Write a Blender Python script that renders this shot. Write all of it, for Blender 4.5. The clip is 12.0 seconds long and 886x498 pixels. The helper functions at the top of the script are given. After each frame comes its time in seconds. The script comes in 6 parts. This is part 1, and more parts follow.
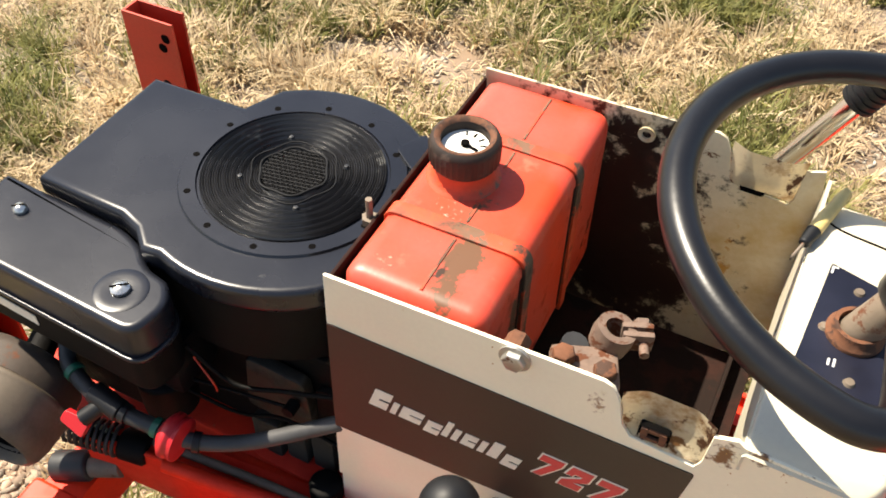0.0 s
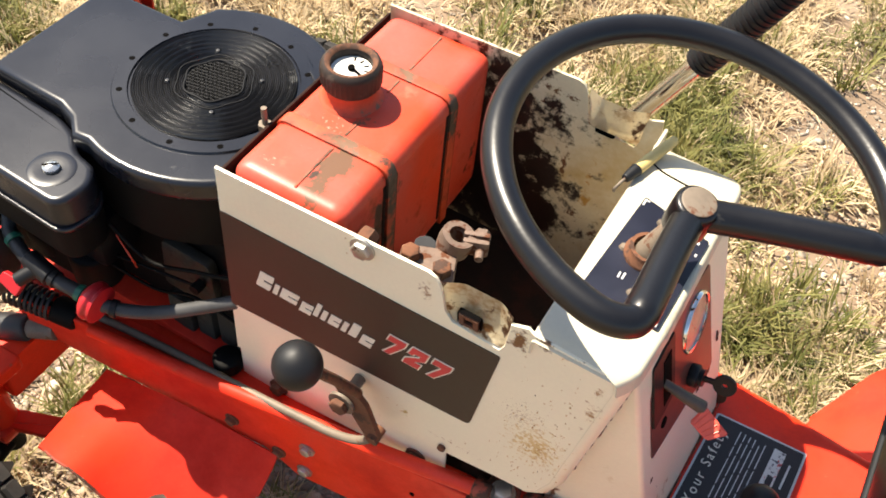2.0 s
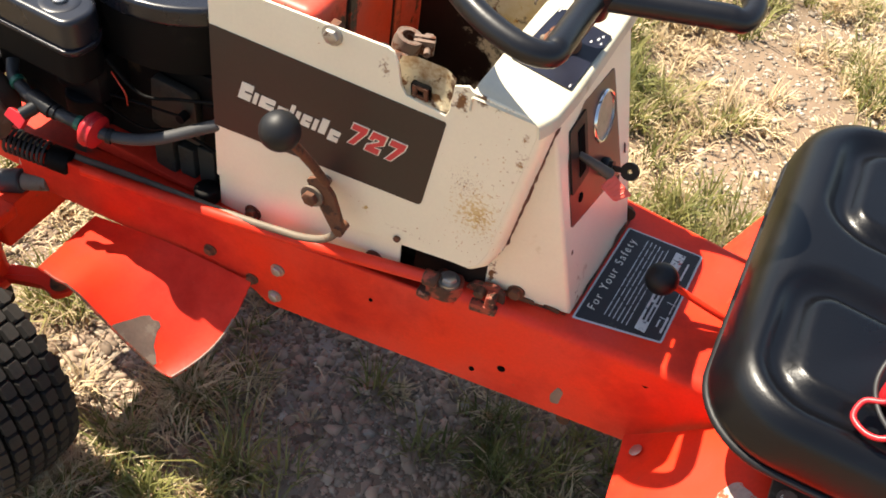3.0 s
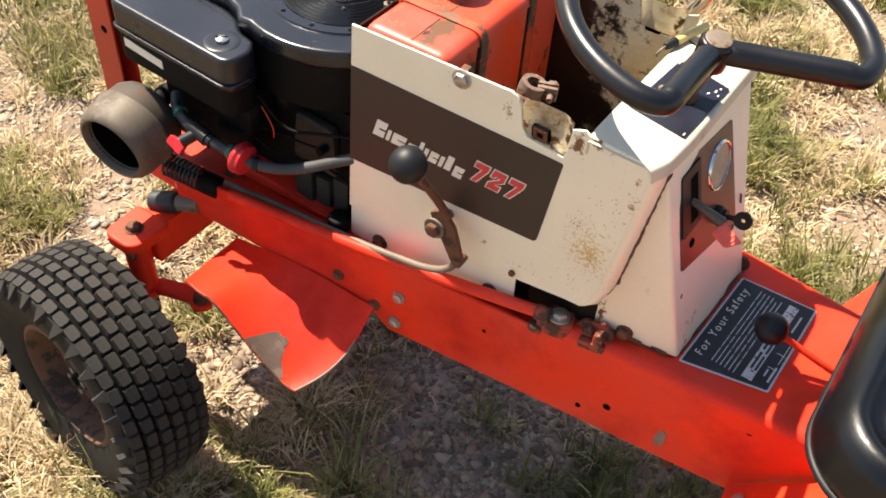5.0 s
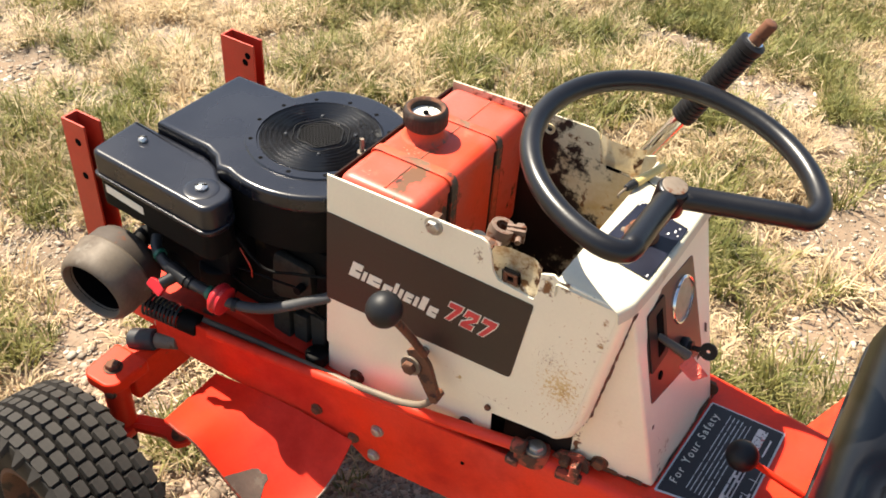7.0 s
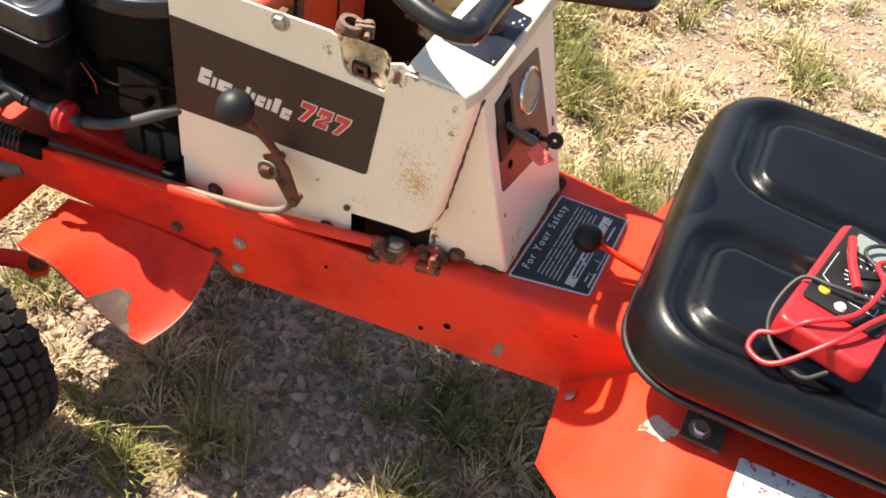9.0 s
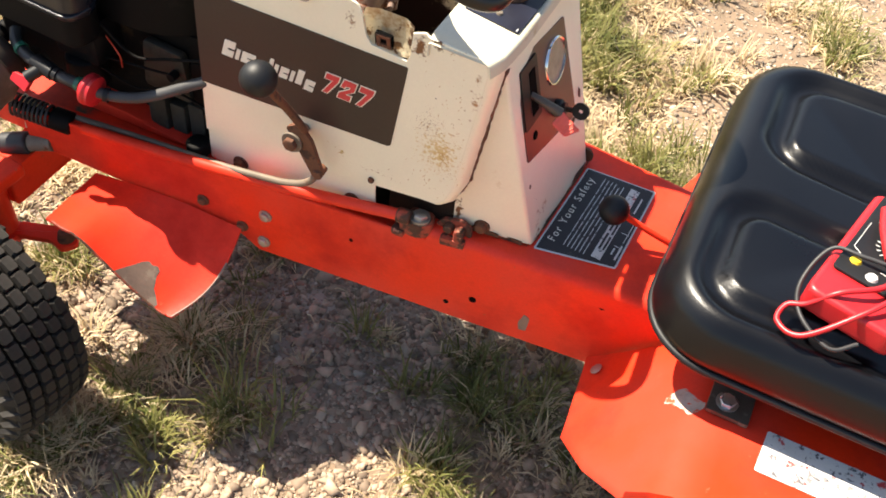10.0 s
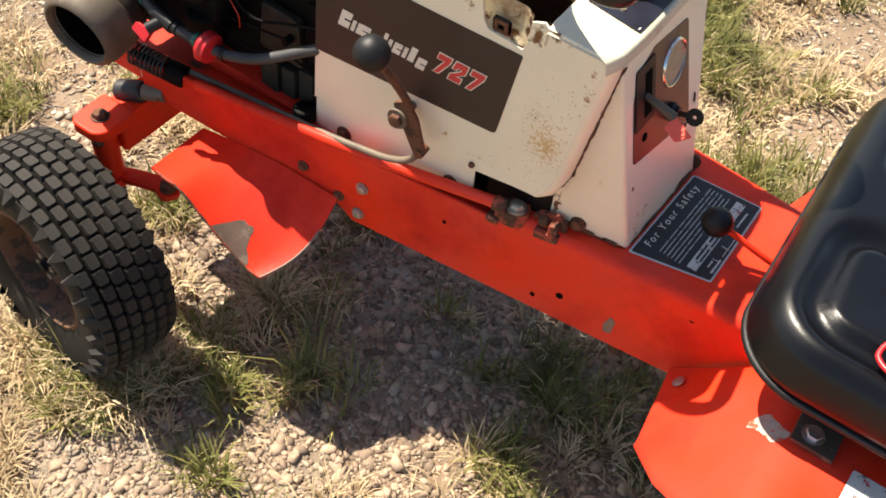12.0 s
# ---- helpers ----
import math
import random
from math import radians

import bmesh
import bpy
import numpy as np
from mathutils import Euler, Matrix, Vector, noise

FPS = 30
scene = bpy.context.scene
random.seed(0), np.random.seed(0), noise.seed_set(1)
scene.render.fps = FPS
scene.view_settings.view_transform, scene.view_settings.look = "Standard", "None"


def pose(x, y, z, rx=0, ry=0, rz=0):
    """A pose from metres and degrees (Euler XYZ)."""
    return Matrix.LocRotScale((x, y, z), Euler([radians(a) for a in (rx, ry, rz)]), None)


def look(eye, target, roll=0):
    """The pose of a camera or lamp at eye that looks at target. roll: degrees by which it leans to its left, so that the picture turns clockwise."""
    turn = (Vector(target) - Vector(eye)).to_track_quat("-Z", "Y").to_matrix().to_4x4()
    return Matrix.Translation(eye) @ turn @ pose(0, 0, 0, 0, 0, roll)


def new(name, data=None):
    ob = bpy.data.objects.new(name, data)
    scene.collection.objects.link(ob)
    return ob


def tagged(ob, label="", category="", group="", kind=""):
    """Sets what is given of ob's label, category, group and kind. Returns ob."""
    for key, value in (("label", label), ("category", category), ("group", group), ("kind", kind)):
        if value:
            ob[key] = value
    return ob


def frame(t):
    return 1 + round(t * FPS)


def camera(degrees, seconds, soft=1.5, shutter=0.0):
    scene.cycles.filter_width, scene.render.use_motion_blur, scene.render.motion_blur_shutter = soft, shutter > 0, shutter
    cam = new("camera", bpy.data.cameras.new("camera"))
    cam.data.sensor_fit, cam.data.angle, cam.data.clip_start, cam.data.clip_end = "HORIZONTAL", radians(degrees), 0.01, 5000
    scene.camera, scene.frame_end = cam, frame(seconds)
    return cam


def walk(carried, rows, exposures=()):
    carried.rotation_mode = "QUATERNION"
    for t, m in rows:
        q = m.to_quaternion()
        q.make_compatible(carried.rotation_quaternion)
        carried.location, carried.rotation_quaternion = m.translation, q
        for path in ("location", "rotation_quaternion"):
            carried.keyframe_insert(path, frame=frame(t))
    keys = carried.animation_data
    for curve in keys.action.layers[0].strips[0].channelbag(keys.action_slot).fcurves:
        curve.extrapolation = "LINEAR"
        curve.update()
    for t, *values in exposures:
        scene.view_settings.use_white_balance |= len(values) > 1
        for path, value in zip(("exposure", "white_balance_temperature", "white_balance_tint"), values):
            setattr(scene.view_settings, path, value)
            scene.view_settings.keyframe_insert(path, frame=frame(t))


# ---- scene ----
cam = camera(50.6, 12.0, 1.75)
PATH = [
    (0, (0.256, -0.349, 1.242), (-0.339, 0.883, -0.216), 1.1),
    (0.5, (0.276, -0.356, 1.257), (-0.317, 0.9, -0.182), 2.8),
    (1, (0.317, -0.366, 1.28), (-0.243, 0.809, -0.239), 4.2),
    (1.5, (0.352, -0.37, 1.298), (-0.157, 0.739, -0.287), 6.3),
    (2, (0.392, -0.39, 1.32), (-0.148, 0.763, -0.222), 6.8),
    (2.5, (0.441, -0.513, 1.303), (-0.043, 0.738, -0.181), 9.4),
    (2.7, (0.482, -0.594, 1.289), (0.032, 0.677, -0.188), 9.8),
    (4.3, (0.563, -0.713, 1.31), (0.01, 0.501, -0.181), 9.2),
    (4.5, (0.56, -0.718, 1.311), (-0.035, 0.496, -0.162), 8.2),
    (5, (0.554, -0.686, 1.321), (-0.174, 0.506, -0.111), 4.8),
    (5.5, (0.542, -0.66, 1.337), (-0.303, 0.532, -0.03), 1.9),
    (6, (0.542, -0.659, 1.347), (-0.346, 0.589, 0.06), 1.7),
    (6.5, (0.551, -0.662, 1.359), (-0.308, 0.645, 0.112), 3.0),
    (7, (0.546, -0.682, 1.379), (-0.221, 0.653, 0.102), 4.3),
    (7.5, (0.542, -0.745, 1.333), (-0.08, 0.58, -0.03), 8.1),
    (7.7, (0.538, -0.743, 1.335), (-0.024, 0.547, -0.087), 9.1),
    (9.3, (0.598, -0.723, 1.344), (0.202, 0.563, -0.136), 9.6),
    (9.5, (0.596, -0.72, 1.341), (0.201, 0.553, -0.15), 9.3),
    (10, (0.601, -0.728, 1.334), (0.152, 0.512, -0.17), 8.1),
    (10.5, (0.598, -0.728, 1.326), (0.097, 0.483, -0.184), 8.0),
    (11, (0.583, -0.726, 1.326), (0.051, 0.458, -0.197), 8.9),
    (11.5, (0.576, -0.719, 1.328), (0.021, 0.437, -0.207), 9.8),
    (12, (0.585, -0.719, 1.332), (0.002, 0.402, -0.218), 8.8),
]
walk(cam, [(t, look(eye, target, roll)) for t, eye, target, roll in PATH], [(0, 1.44, 7050, 10), (2.5, 1.58, 7050, 10), (5, 1.58, 7050, 10), (7.5, 1.60, 7050, 10), (10, 1.72, 7050, 10), (12, 1.40, 7050, 10)])

# ---- world and light ----
world = bpy.data.worlds.new("sky")
scene.world = world
world.use_nodes = True
wn, wl = world.node_tree.nodes, world.node_tree.links
SUN_DIR = Vector((0.62, -0.075, -1.0)).normalized()
sky = wn.new("ShaderNodeTexSky")
sky.sky_type = "NISHITA"
sky.sun_disc = False
sky.sun_elevation = math.asin(-SUN_DIR.z)
sky.sun_rotation = math.atan2(-SUN_DIR.x, -SUN_DIR.y)
wl.new(sky.outputs[0], wn["Background"].inputs[0])
wn["Background"].inputs[1].default_value = 0.072
sun = new("sun", bpy.data.lights.new("sun", "SUN"))
sun.data.energy, sun.data.angle, sun.data.color = 4.5, radians(0.55), (1.0, 0.94, 0.83)
sun.matrix_world = Matrix.Translation((-2, 0.5, 5)) @ SUN_DIR.to_track_quat("-Z", "Y").to_matrix().to_4x4()


# ---- materials ----
def shader(name):
    m = bpy.data.materials.new(name)
    m.use_nodes = True
    return m, m.node_tree.nodes, m.node_tree.links, m.node_tree.nodes["Principled BSDF"]


def surf(name, col, rough=0.5, metal=0.0, vary=0.15, scale=12.0, fine=250.0, bump=0.15, stain=None, stain_at=0.62,
         stain_scale=9.0, stain_soft=0.06, stain_rough=0.85, spec=0.5, coat=0.0, per=0.0, island=0.0, bump_scale=0.002, fade=0.0):
    """Paint, metal, plastic or earth: a base colour that varies at two scales, fine relief, and stains with a shape of their own."""
    m, n, l, b = shader(name)
    tc = n.new("ShaderNodeTexCoord")
    big = n.new("ShaderNodeTexNoise")
    big.inputs["Scale"].default_value, big.inputs["Detail"].default_value = scale, 5
    l.new(tc.outputs["Object"], big.inputs["Vector"])
    small = n.new("ShaderNodeTexNoise")
    small.inputs["Scale"].default_value, small.inputs["Detail"].default_value = fine, 3
    l.new(tc.outputs["Object"], small.inputs["Vector"])
    add = n.new("ShaderNodeMath")
    add.operation = "MULTIPLY_ADD"
    add.inputs[1].default_value = 0.35
    l.new(small.outputs["Fac"], add.inputs[0])
    l.new(big.outputs["Fac"], add.inputs[2])
    val = n.new("ShaderNodeMapRange")
    val.inputs["From Min"].default_value, val.inputs["From Max"].default_value = 0.42, 0.93
    val.inputs["To Min"].default_value, val.inputs["To Max"].default_value = 1 - vary, 1 + vary
    l.new(add.outputs[0], val.inputs["Value"])
    last = val.outputs[0]
    for amount, node, socket in ((per, "ShaderNodeObjectInfo", "Random"), (island, "ShaderNodeNewGeometry", "Random Per Island")):
        if amount:
            src = n.new(node)
            r = n.new("ShaderNodeMapRange")
            r.inputs["To Min"].default_value, r.inputs["To Max"].default_value = 1 - amount, 1 + amount
            l.new(src.outputs[socket], r.inputs["Value"])
            mul = n.new("ShaderNodeMath")
            mul.operation = "MULTIPLY"
            l.new(last, mul.inputs[0])
            l.new(r.outputs[0], mul.inputs[1])
            last = mul.outputs[0]
    hsv = n.new("ShaderNodeHueSaturation")
    hsv.inputs["Color"].default_value = (*col, 1)
    l.new(last, hsv.inputs["Value"])
    out = hsv.outputs[0]
    rsock = None
    if fade:
        f = n.new("ShaderNodeMapRange")
        f.inputs["From Min"].default_value, f.inputs["From Max"].default_value = 0.35, 0.65
        f.inputs["To Min"].default_value, f.inputs["To Max"].default_value = 1 - fade, 1
        l.new(big.outputs["Fac"], f.inputs["Value"])
        l.new(f.outputs[0], hsv.inputs["Saturation"])
    rr = n.new("ShaderNodeMapRange")
    rr.inputs["To Min"].default_value, rr.inputs["To Max"].default_value = max(0.05, rough - 0.09), min(1, rough + 0.09)
    l.new(big.outputs["Fac"], rr.inputs["Value"])
    rsock = rr.outputs[0]
    for k, (sc, at, soft, scl) in enumerate([] if stain is None else stain if isinstance(stain, list) else [(stain, stain_at, stain_soft, stain_scale)]):
        sn = n.new("ShaderNodeTexNoise")
        sn.inputs["Scale"].default_value, sn.inputs["Detail"].default_value, sn.inputs["Roughness"].default_value = scl, 7, 0.65
        mp = n.new("ShaderNodeMapping")
        mp.inputs["Location"].default_value = (3.7 * k + 1.3, 2.1 * k, 5.5 * k + 0.4)
        l.new(tc.outputs["Object"], mp.inputs["Vector"])
        l.new(mp.outputs[0], sn.inputs["Vector"])
        ms = n.new("ShaderNodeMapRange")
        ms.inputs["From Min"].default_value, ms.inputs["From Max"].default_value = at, at + soft
        l.new(sn.outputs["Fac"], ms.inputs["Value"])
        mix = n.new("ShaderNodeMix")
        mix.data_type = "RGBA"
        l.new(ms.outputs[0], mix.inputs["Factor"])
        l.new(out, mix.inputs["A"])
        mix.inputs["B"].default_value = (*sc, 1)
        out = mix.outputs["Result"]
        mr = n.new("ShaderNodeMix")
        l.new(ms.outputs[0], mr.inputs["Factor"])
        l.new(rsock, mr.inputs["A"])
        mr.inputs["B"].default_value = stain_rough
        rsock = mr.outputs["Result"]
    l.new(out, b.inputs["Base Color"])
    l.new(rsock, b.inputs["Roughness"])
    b.inputs["Metallic"].default_value = metal
    b.inputs["Specular IOR Level"].default_value = spec
    b.inputs["Coat Weight"].default_value = coat
    b.inputs["Coat Roughness"].default_value = 0.12
    if bump:
        bp = n.new("ShaderNodeBump")
        bp.inputs["Strength"].default_value, bp.inputs["Distance"].default_value = bump, bump_scale
        l.new(add.outputs[0], bp.inputs["Height"])
        l.new(bp.outputs[0], b.inputs["Normal"])
    return m


RUST = (0.11, 0.035, 0.013)
DIRT = (0.075, 0.05, 0.03)
red = surf("red_paint", (0.76, 0.030, 0.006), 0.42, vary=0.14, scale=7, stain=[((0.46, 0.016, 0.008), 0.50, 0.22, 4.5), (DIRT, 0.70, 0.05, 22.0), ((0.42, 0.10, 0.05), 0.66, 0.1, 60.0)], bump=0.05, spec=0.22, fade=0.03)
grimy_red = surf("grimy_red_paint", (0.66, 0.028, 0.006), 0.5, vary=0.2, scale=9, stain=[((0.34, 0.02, 0.008), 0.48, 0.2, 7.0), (DIRT, 0.56, 0.08, 16.0)], bump=0.1, spec=0.25)
tank_red = surf("faded_red_tank_paint", (0.58, 0.042, 0.011), 0.42, vary=0.16, scale=10, stain=[((0.50, 0.12, 0.07), 0.60, 0.14, 38.0), ((0.24, 0.06, 0.025), 0.60, 0.12, 14.0), (DIRT, 0.66, 0.06, 24.0)], bump=0.1, spec=0.35, fade=0.1)
tank_dirt = surf("grimy_red_strap", (0.50, 0.055, 0.016), 0.55, vary=0.25, scale=20, stain=DIRT, stain_soft=0.14, stain_at=0.50, stain_scale=26, bump=0.2)
post_red = surf("dull_red_post", (0.50, 0.042, 0.018), 0.5, vary=0.16, scale=14, stain=RUST, stain_at=0.68, stain_scale=30, bump=0.08)
cream = surf("cream_enamel", (0.82, 0.745, 0.565), 0.38, vary=0.06, scale=8, stain=[(RUST, 0.715, 0.02, 60.0), ((0.50, 0.36, 0.15), 0.66, 0.12, 11.0)], bump=0.04, coat=0.2)
# Cream lowered in colour for shade on the dash, with stains and rust
dash_shade_cream = surf("shade_dulled_dash_enamel", (0.53, 0.485, 0.375), 0.42, vary=0.08, scale=9, stain=[((0.40, 0.30, 0.16), 0.60, 0.14, 14.0), (RUST, 0.68, 0.03, 46.0)], bump=0.06)
cream_rusty = surf("rusting_cream_enamel", (0.60, 0.53, 0.37), 0.45, vary=0.1, scale=10, stain=[((0.45, 0.29, 0.09), 0.47, 0.18, 10.0), (RUST, 0.60, 0.03, 30.0)], bump=0.1)
ear_rust = surf("rust_stained_cream", (0.66, 0.57, 0.40), 0.5, vary=0.15, scale=20, stain=[((0.36, 0.20, 0.07), 0.50, 0.14, 32.0), (RUST, 0.585, 0.04, 50.0)], bump=0.15)
# Dark rust brown of the inner sheets; also stands for shade in a gap
inside = surf("rust_and_shade_inner_sheet", (0.024, 0.009, 0.006), 0.8, vary=0.35, scale=16, stain=(0.014, 0.008, 0.006), stain_at=0.46, stain_scale=12, bump=0.4, spec=0.15)
rust = surf("brown_rust", (0.12, 0.045, 0.02), 0.85, vary=0.4, scale=30, stain=(0.05, 0.022, 0.012), stain_at=0.52, stain_scale=60, bump=0.5)
flaking = surf("flaking_red_over_rust", (0.30, 0.05, 0.025), 0.7, vary=0.3, scale=40, stain=[((0.07, 0.03, 0.016), 0.46, 0.06, 55.0), ((0.42, 0.20, 0.14), 0.62, 0.06, 70.0)], bump=0.4)
rusty_lead = surf("corroded_lead", (0.17, 0.115, 0.088), 0.75, 0.3, vary=0.3, scale=60, stain=RUST, stain_at=0.52, stain_scale=90, bump=0.5)
stripe_brown = surf("brown_stripe_film", (0.029, 0.0165, 0.0115), 0.5, vary=0.22, scale=16, bump=0.05, fade=0.2)
navy = surf("navy_label_plate", (0.007, 0.008, 0.018), 0.38, vary=0.25, scale=30, bump=0.05, stain=(0.3, 0.29, 0.27), stain_at=0.72, stain_scale=60)
console_brown = surf("brown_instrument_panel", (0.085, 0.032, 0.025), 0.4, vary=0.15, scale=18, bump=0.05)
black_paint = surf("black_satin_paint", (0.0085, 0.0095, 0.0140), 0.27, vary=0.25, scale=9, stain=(0.035, 0.034, 0.033), stain_at=0.70, stain_scale=40, stain_rough=0.5, bump=0.05, spec=0.46)
black_plastic = surf("black_plastic", (0.006, 0.006, 0.007), 0.52, spec=0.35, vary=0.2, scale=30, bump=0.1)
wheel_black = surf("worn_black_rubber_rim", (0.0062, 0.0062, 0.0075), 0.33, vary=0.25, scale=18, stain=(0.030, 0.028, 0.026), stain_at=0.64, stain_scale=30, stain_rough=0.55, bump=0.12, spec=0.42)
mesh_black = surf("black_fan_mesh", (0.010, 0.010, 0.011), 0.55, spec=0.12, vary=0.3, scale=60, stain=(0.03, 0.03, 0.028), stain_at=0.64, stain_scale=50, bump=0.1)
wire_gloss = surf("glossy_black_wire", (0.016, 0.016, 0.018), 0.30, vary=0.3, scale=25, stain=(0.06, 0.06, 0.058), stain_at=0.62, stain_scale=30, bump=0.25, spec=0.6)
cap_brown = surf("dirty_brown_plastic", (0.030, 0.021, 0.017), 0.55, vary=0.3, scale=50, stain=(0.07, 0.05, 0.04), stain_at=0.6, stain_scale=60, bump=0.15, spec=0.3)
rust_speck = surf("yellow_rust_speck", (0.50, 0.27, 0.075), 0.8, vary=0.4, scale=80, bump=0.2)
groove_shade = surf("shaded_tread_groove", (0.006, 0.0055, 0.005), 0.9, spec=0.05, vary=0.3, scale=30, bump=0.2)
screen_worn = surf("worn_screen_ridge", (0.026, 0.026, 0.027), 0.35, 0.1, vary=0.3, scale=60, bump=0.1)
# Darker, duller black for the engine's sides: their shade in the colour, plus dirt
black_dull = surf("shaded_dirty_dull_black", (0.0040, 0.0038, 0.0040), 0.6, vary=0.3, scale=14, stain=(0.012, 0.010, 0.008), stain_at=0.62, stain_scale=24, bump=0.15, spec=0.10)
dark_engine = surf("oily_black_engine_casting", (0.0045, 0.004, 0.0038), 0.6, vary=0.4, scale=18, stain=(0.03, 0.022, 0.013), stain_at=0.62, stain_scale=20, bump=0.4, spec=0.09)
tan_engine = surf("oily_tan_shield", (0.020, 0.016, 0.010), 0.6, vary=0.3, scale=12, stain=(0.02, 0.017, 0.012), stain_at=0.5, stain_scale=14, bump=0.2)
muffler_mat = surf("heat_tinted_muffler_steel", (0.105, 0.082, 0.060), 0.62, 0.2, vary=0.25, scale=14, stain=[((0.07, 0.050, 0.036), 0.5, 0.15, 9.0), ((0.20, 0.18, 0.15), 0.62, 0.1, 16.0)], bump=0.15)
muffler_dark = surf("burnt_muffler_steel", (0.050, 0.036, 0.027), 0.7, 0.1, vary=0.3, scale=16, stain=RUST, stain_at=0.62, stain_scale=20, bump=0.2)
# Muffler soot, black print, and the shade in holes painted as black faces
flat_black = surf("flat_black", (0.003, 0.0026, 0.0025), 0.95, vary=0.3, scale=40, bump=0.1, spec=0.05)
steel = surf("zinc_bolt_steel", (0.42, 0.40, 0.36), 0.42, 0.8, vary=0.2, scale=60, stain=RUST, stain_at=0.66, stain_scale=90, bump=0.15)
bright_steel = surf("bright_screw_steel", (0.62, 0.61, 0.58), 0.28, 0.9, vary=0.12, scale=80, bump=0.1)
gauge_tan = surf("dusty_tan_gauge_glass", (0.20, 0.15, 0.12), 0.2, vary=0.25, scale=60, bump=0)
chrome = surf("chrome", (0.75, 0.74, 0.72), 0.1, 1.0, vary=0.05, scale=30, bump=0.02, stain=RUST, stain_at=0.74, stain_scale=60)
rod_steel = surf("dull_rod_steel", (0.155, 0.120, 0.088), 0.6, 0.12, vary=0.25, scale=30, stain=RUST, stain_at=0.6, stain_scale=40, bump=0.2)
bracket_steel = surf("worn_dark_bracket_steel", (0.085, 0.062, 0.046), 0.5, 0.2, vary=0.3, scale=30, stain=(0.20, 0.16, 0.12), stain_at=0.6, stain_scale=40, bump=0.2)
rubber = surf("black_hose_rubber", (0.018, 0.018, 0.019), 0.55, vary=0.25, scale=30, bump=0.12)
grey_hose = surf("dusty_grey_hose", (0.042, 0.041, 0.042), 0.6, vary=0.25, scale=40, bump=0.15)
green_clamp = surf("green_wire_clip", (0.01, 0.10, 0.06), 0.4, vary=0.15, scale=60, bump=0)
red_plastic = surf("red_plastic", (0.46, 0.013, 0.018), 0.4, vary=0.08, scale=40, bump=0.03)
tyre_mat = surf("dusty_tyre_rubber", (0.013, 0.012, 0.011), 0.75, vary=0.3, scale=20, stain=(0.055, 0.047, 0.036), stain_at=0.58, stain_soft=0.16, stain_scale=14, bump=0.25, spec=0.2)
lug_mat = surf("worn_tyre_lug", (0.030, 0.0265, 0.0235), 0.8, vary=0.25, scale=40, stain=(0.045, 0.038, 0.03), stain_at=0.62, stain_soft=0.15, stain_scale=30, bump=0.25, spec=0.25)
rim_rust = surf("rusty_wheel_rim", (0.12, 0.05, 0.025), 0.75, vary=0.35, scale=18, stain=(0.04, 0.025, 0.016), stain_at=0.5, stain_scale=30, bump=0.35)
vinyl = surf("black_vinyl", (0.0022, 0.0023, 0.0031), 0.31, vary=0.15, scale=9, fine=520, bump=0.35, bump_scale=0.0012, stain=(0.014, 0.014, 0.015), stain_at=0.70, stain_scale=12, stain_rough=0.45, spec=0.36)
yellow_wood = surf("yellow_handle", (0.60, 0.45, 0.17), 0.5, vary=0.15, scale=60, stain=DIRT, stain_at=0.64, stain_scale=60, bump=0.1)
white_ink = surf("white_label_ink", (0.55, 0.54, 0.52), 0.5, vary=0.06, scale=30, bump=0)
grey_ink = surf("faded_grey_print", (0.22, 0.20, 0.20), 0.6, vary=0.3, scale=90, stain=(0.55, 0.53, 0.5), stain_at=0.5, stain_scale=160, bump=0)
cream_ink = surf("cream_label_ink", (0.74, 0.69, 0.58), 0.5, vary=0.1, scale=60, bump=0)
red_ink = surf("red_label_ink", (0.62, 0.05, 0.05), 0.5, vary=0.15, scale=60, bump=0)
label_dark = surf("dark_brown_label", (0.017, 0.013, 0.014), 0.6, vary=0.25, scale=24, stain=(0.13, 0.10, 0.08), stain_at=0.66, stain_scale=30, bump=0.05)
label_white = surf("worn_white_label", (0.58, 0.56, 0.53), 0.5, vary=0.08, scale=40, stain=[((0.5, 0.05, 0.05), 0.60, 0.04, 55.0), ((0.12, 0.11, 0.12), 0.585, 0.03, 90.0)], bump=0.05)
dial_white = surf("white_dial", (0.75, 0.73, 0.66), 0.35, vary=0.06, scale=60, stain=(0.35, 0.3, 0.2), stain_at=0.64, stain_scale=80, bump=0)
pale_scuff = surf("pale_scuffed_paint", (0.40, 0.31, 0.27), 0.6, vary=0.25, scale=60, stain=[((0.62, 0.06, 0.02), 0.54, 0.06, 90.0)], bump=0.15)
worn_brown = surf("bare_brown_metal", (0.115, 0.075, 0.055), 0.7, vary=0.25, scale=40, stain=(0.16, 0.12, 0.09), stain_at=0.55, stain_scale=50, bump=0.2)
primer = surf("bare_grey_primer", (0.20, 0.150, 0.120), 0.6, vary=0.2, scale=50, bump=0.15)
lcd = surf("grey_display", (0.16, 0.19, 0.17), 0.2, vary=0.05, scale=60, bump=0)
yellow_plastic = surf("yellow_button_plastic", (0.7, 0.48, 0.03), 0.4, vary=0.05, scale=60, bump=0)
tag_red = surf("faded_red_tag_plastic", (0.86, 0.12, 0.075), 0.45, vary=0.12, scale=60, bump=0.05)
soil = surf("dusty_soil", (0.195, 0.135, 0.088), 0.95, vary=0.28, scale=3.0, fine=160, bump=0.7, bump_scale=0.006,
            stain=[((0.33, 0.285, 0.235), 0.50, 0.2, 1.6), ((0.125, 0.088, 0.056), 0.55, 0.12, 6.0)])
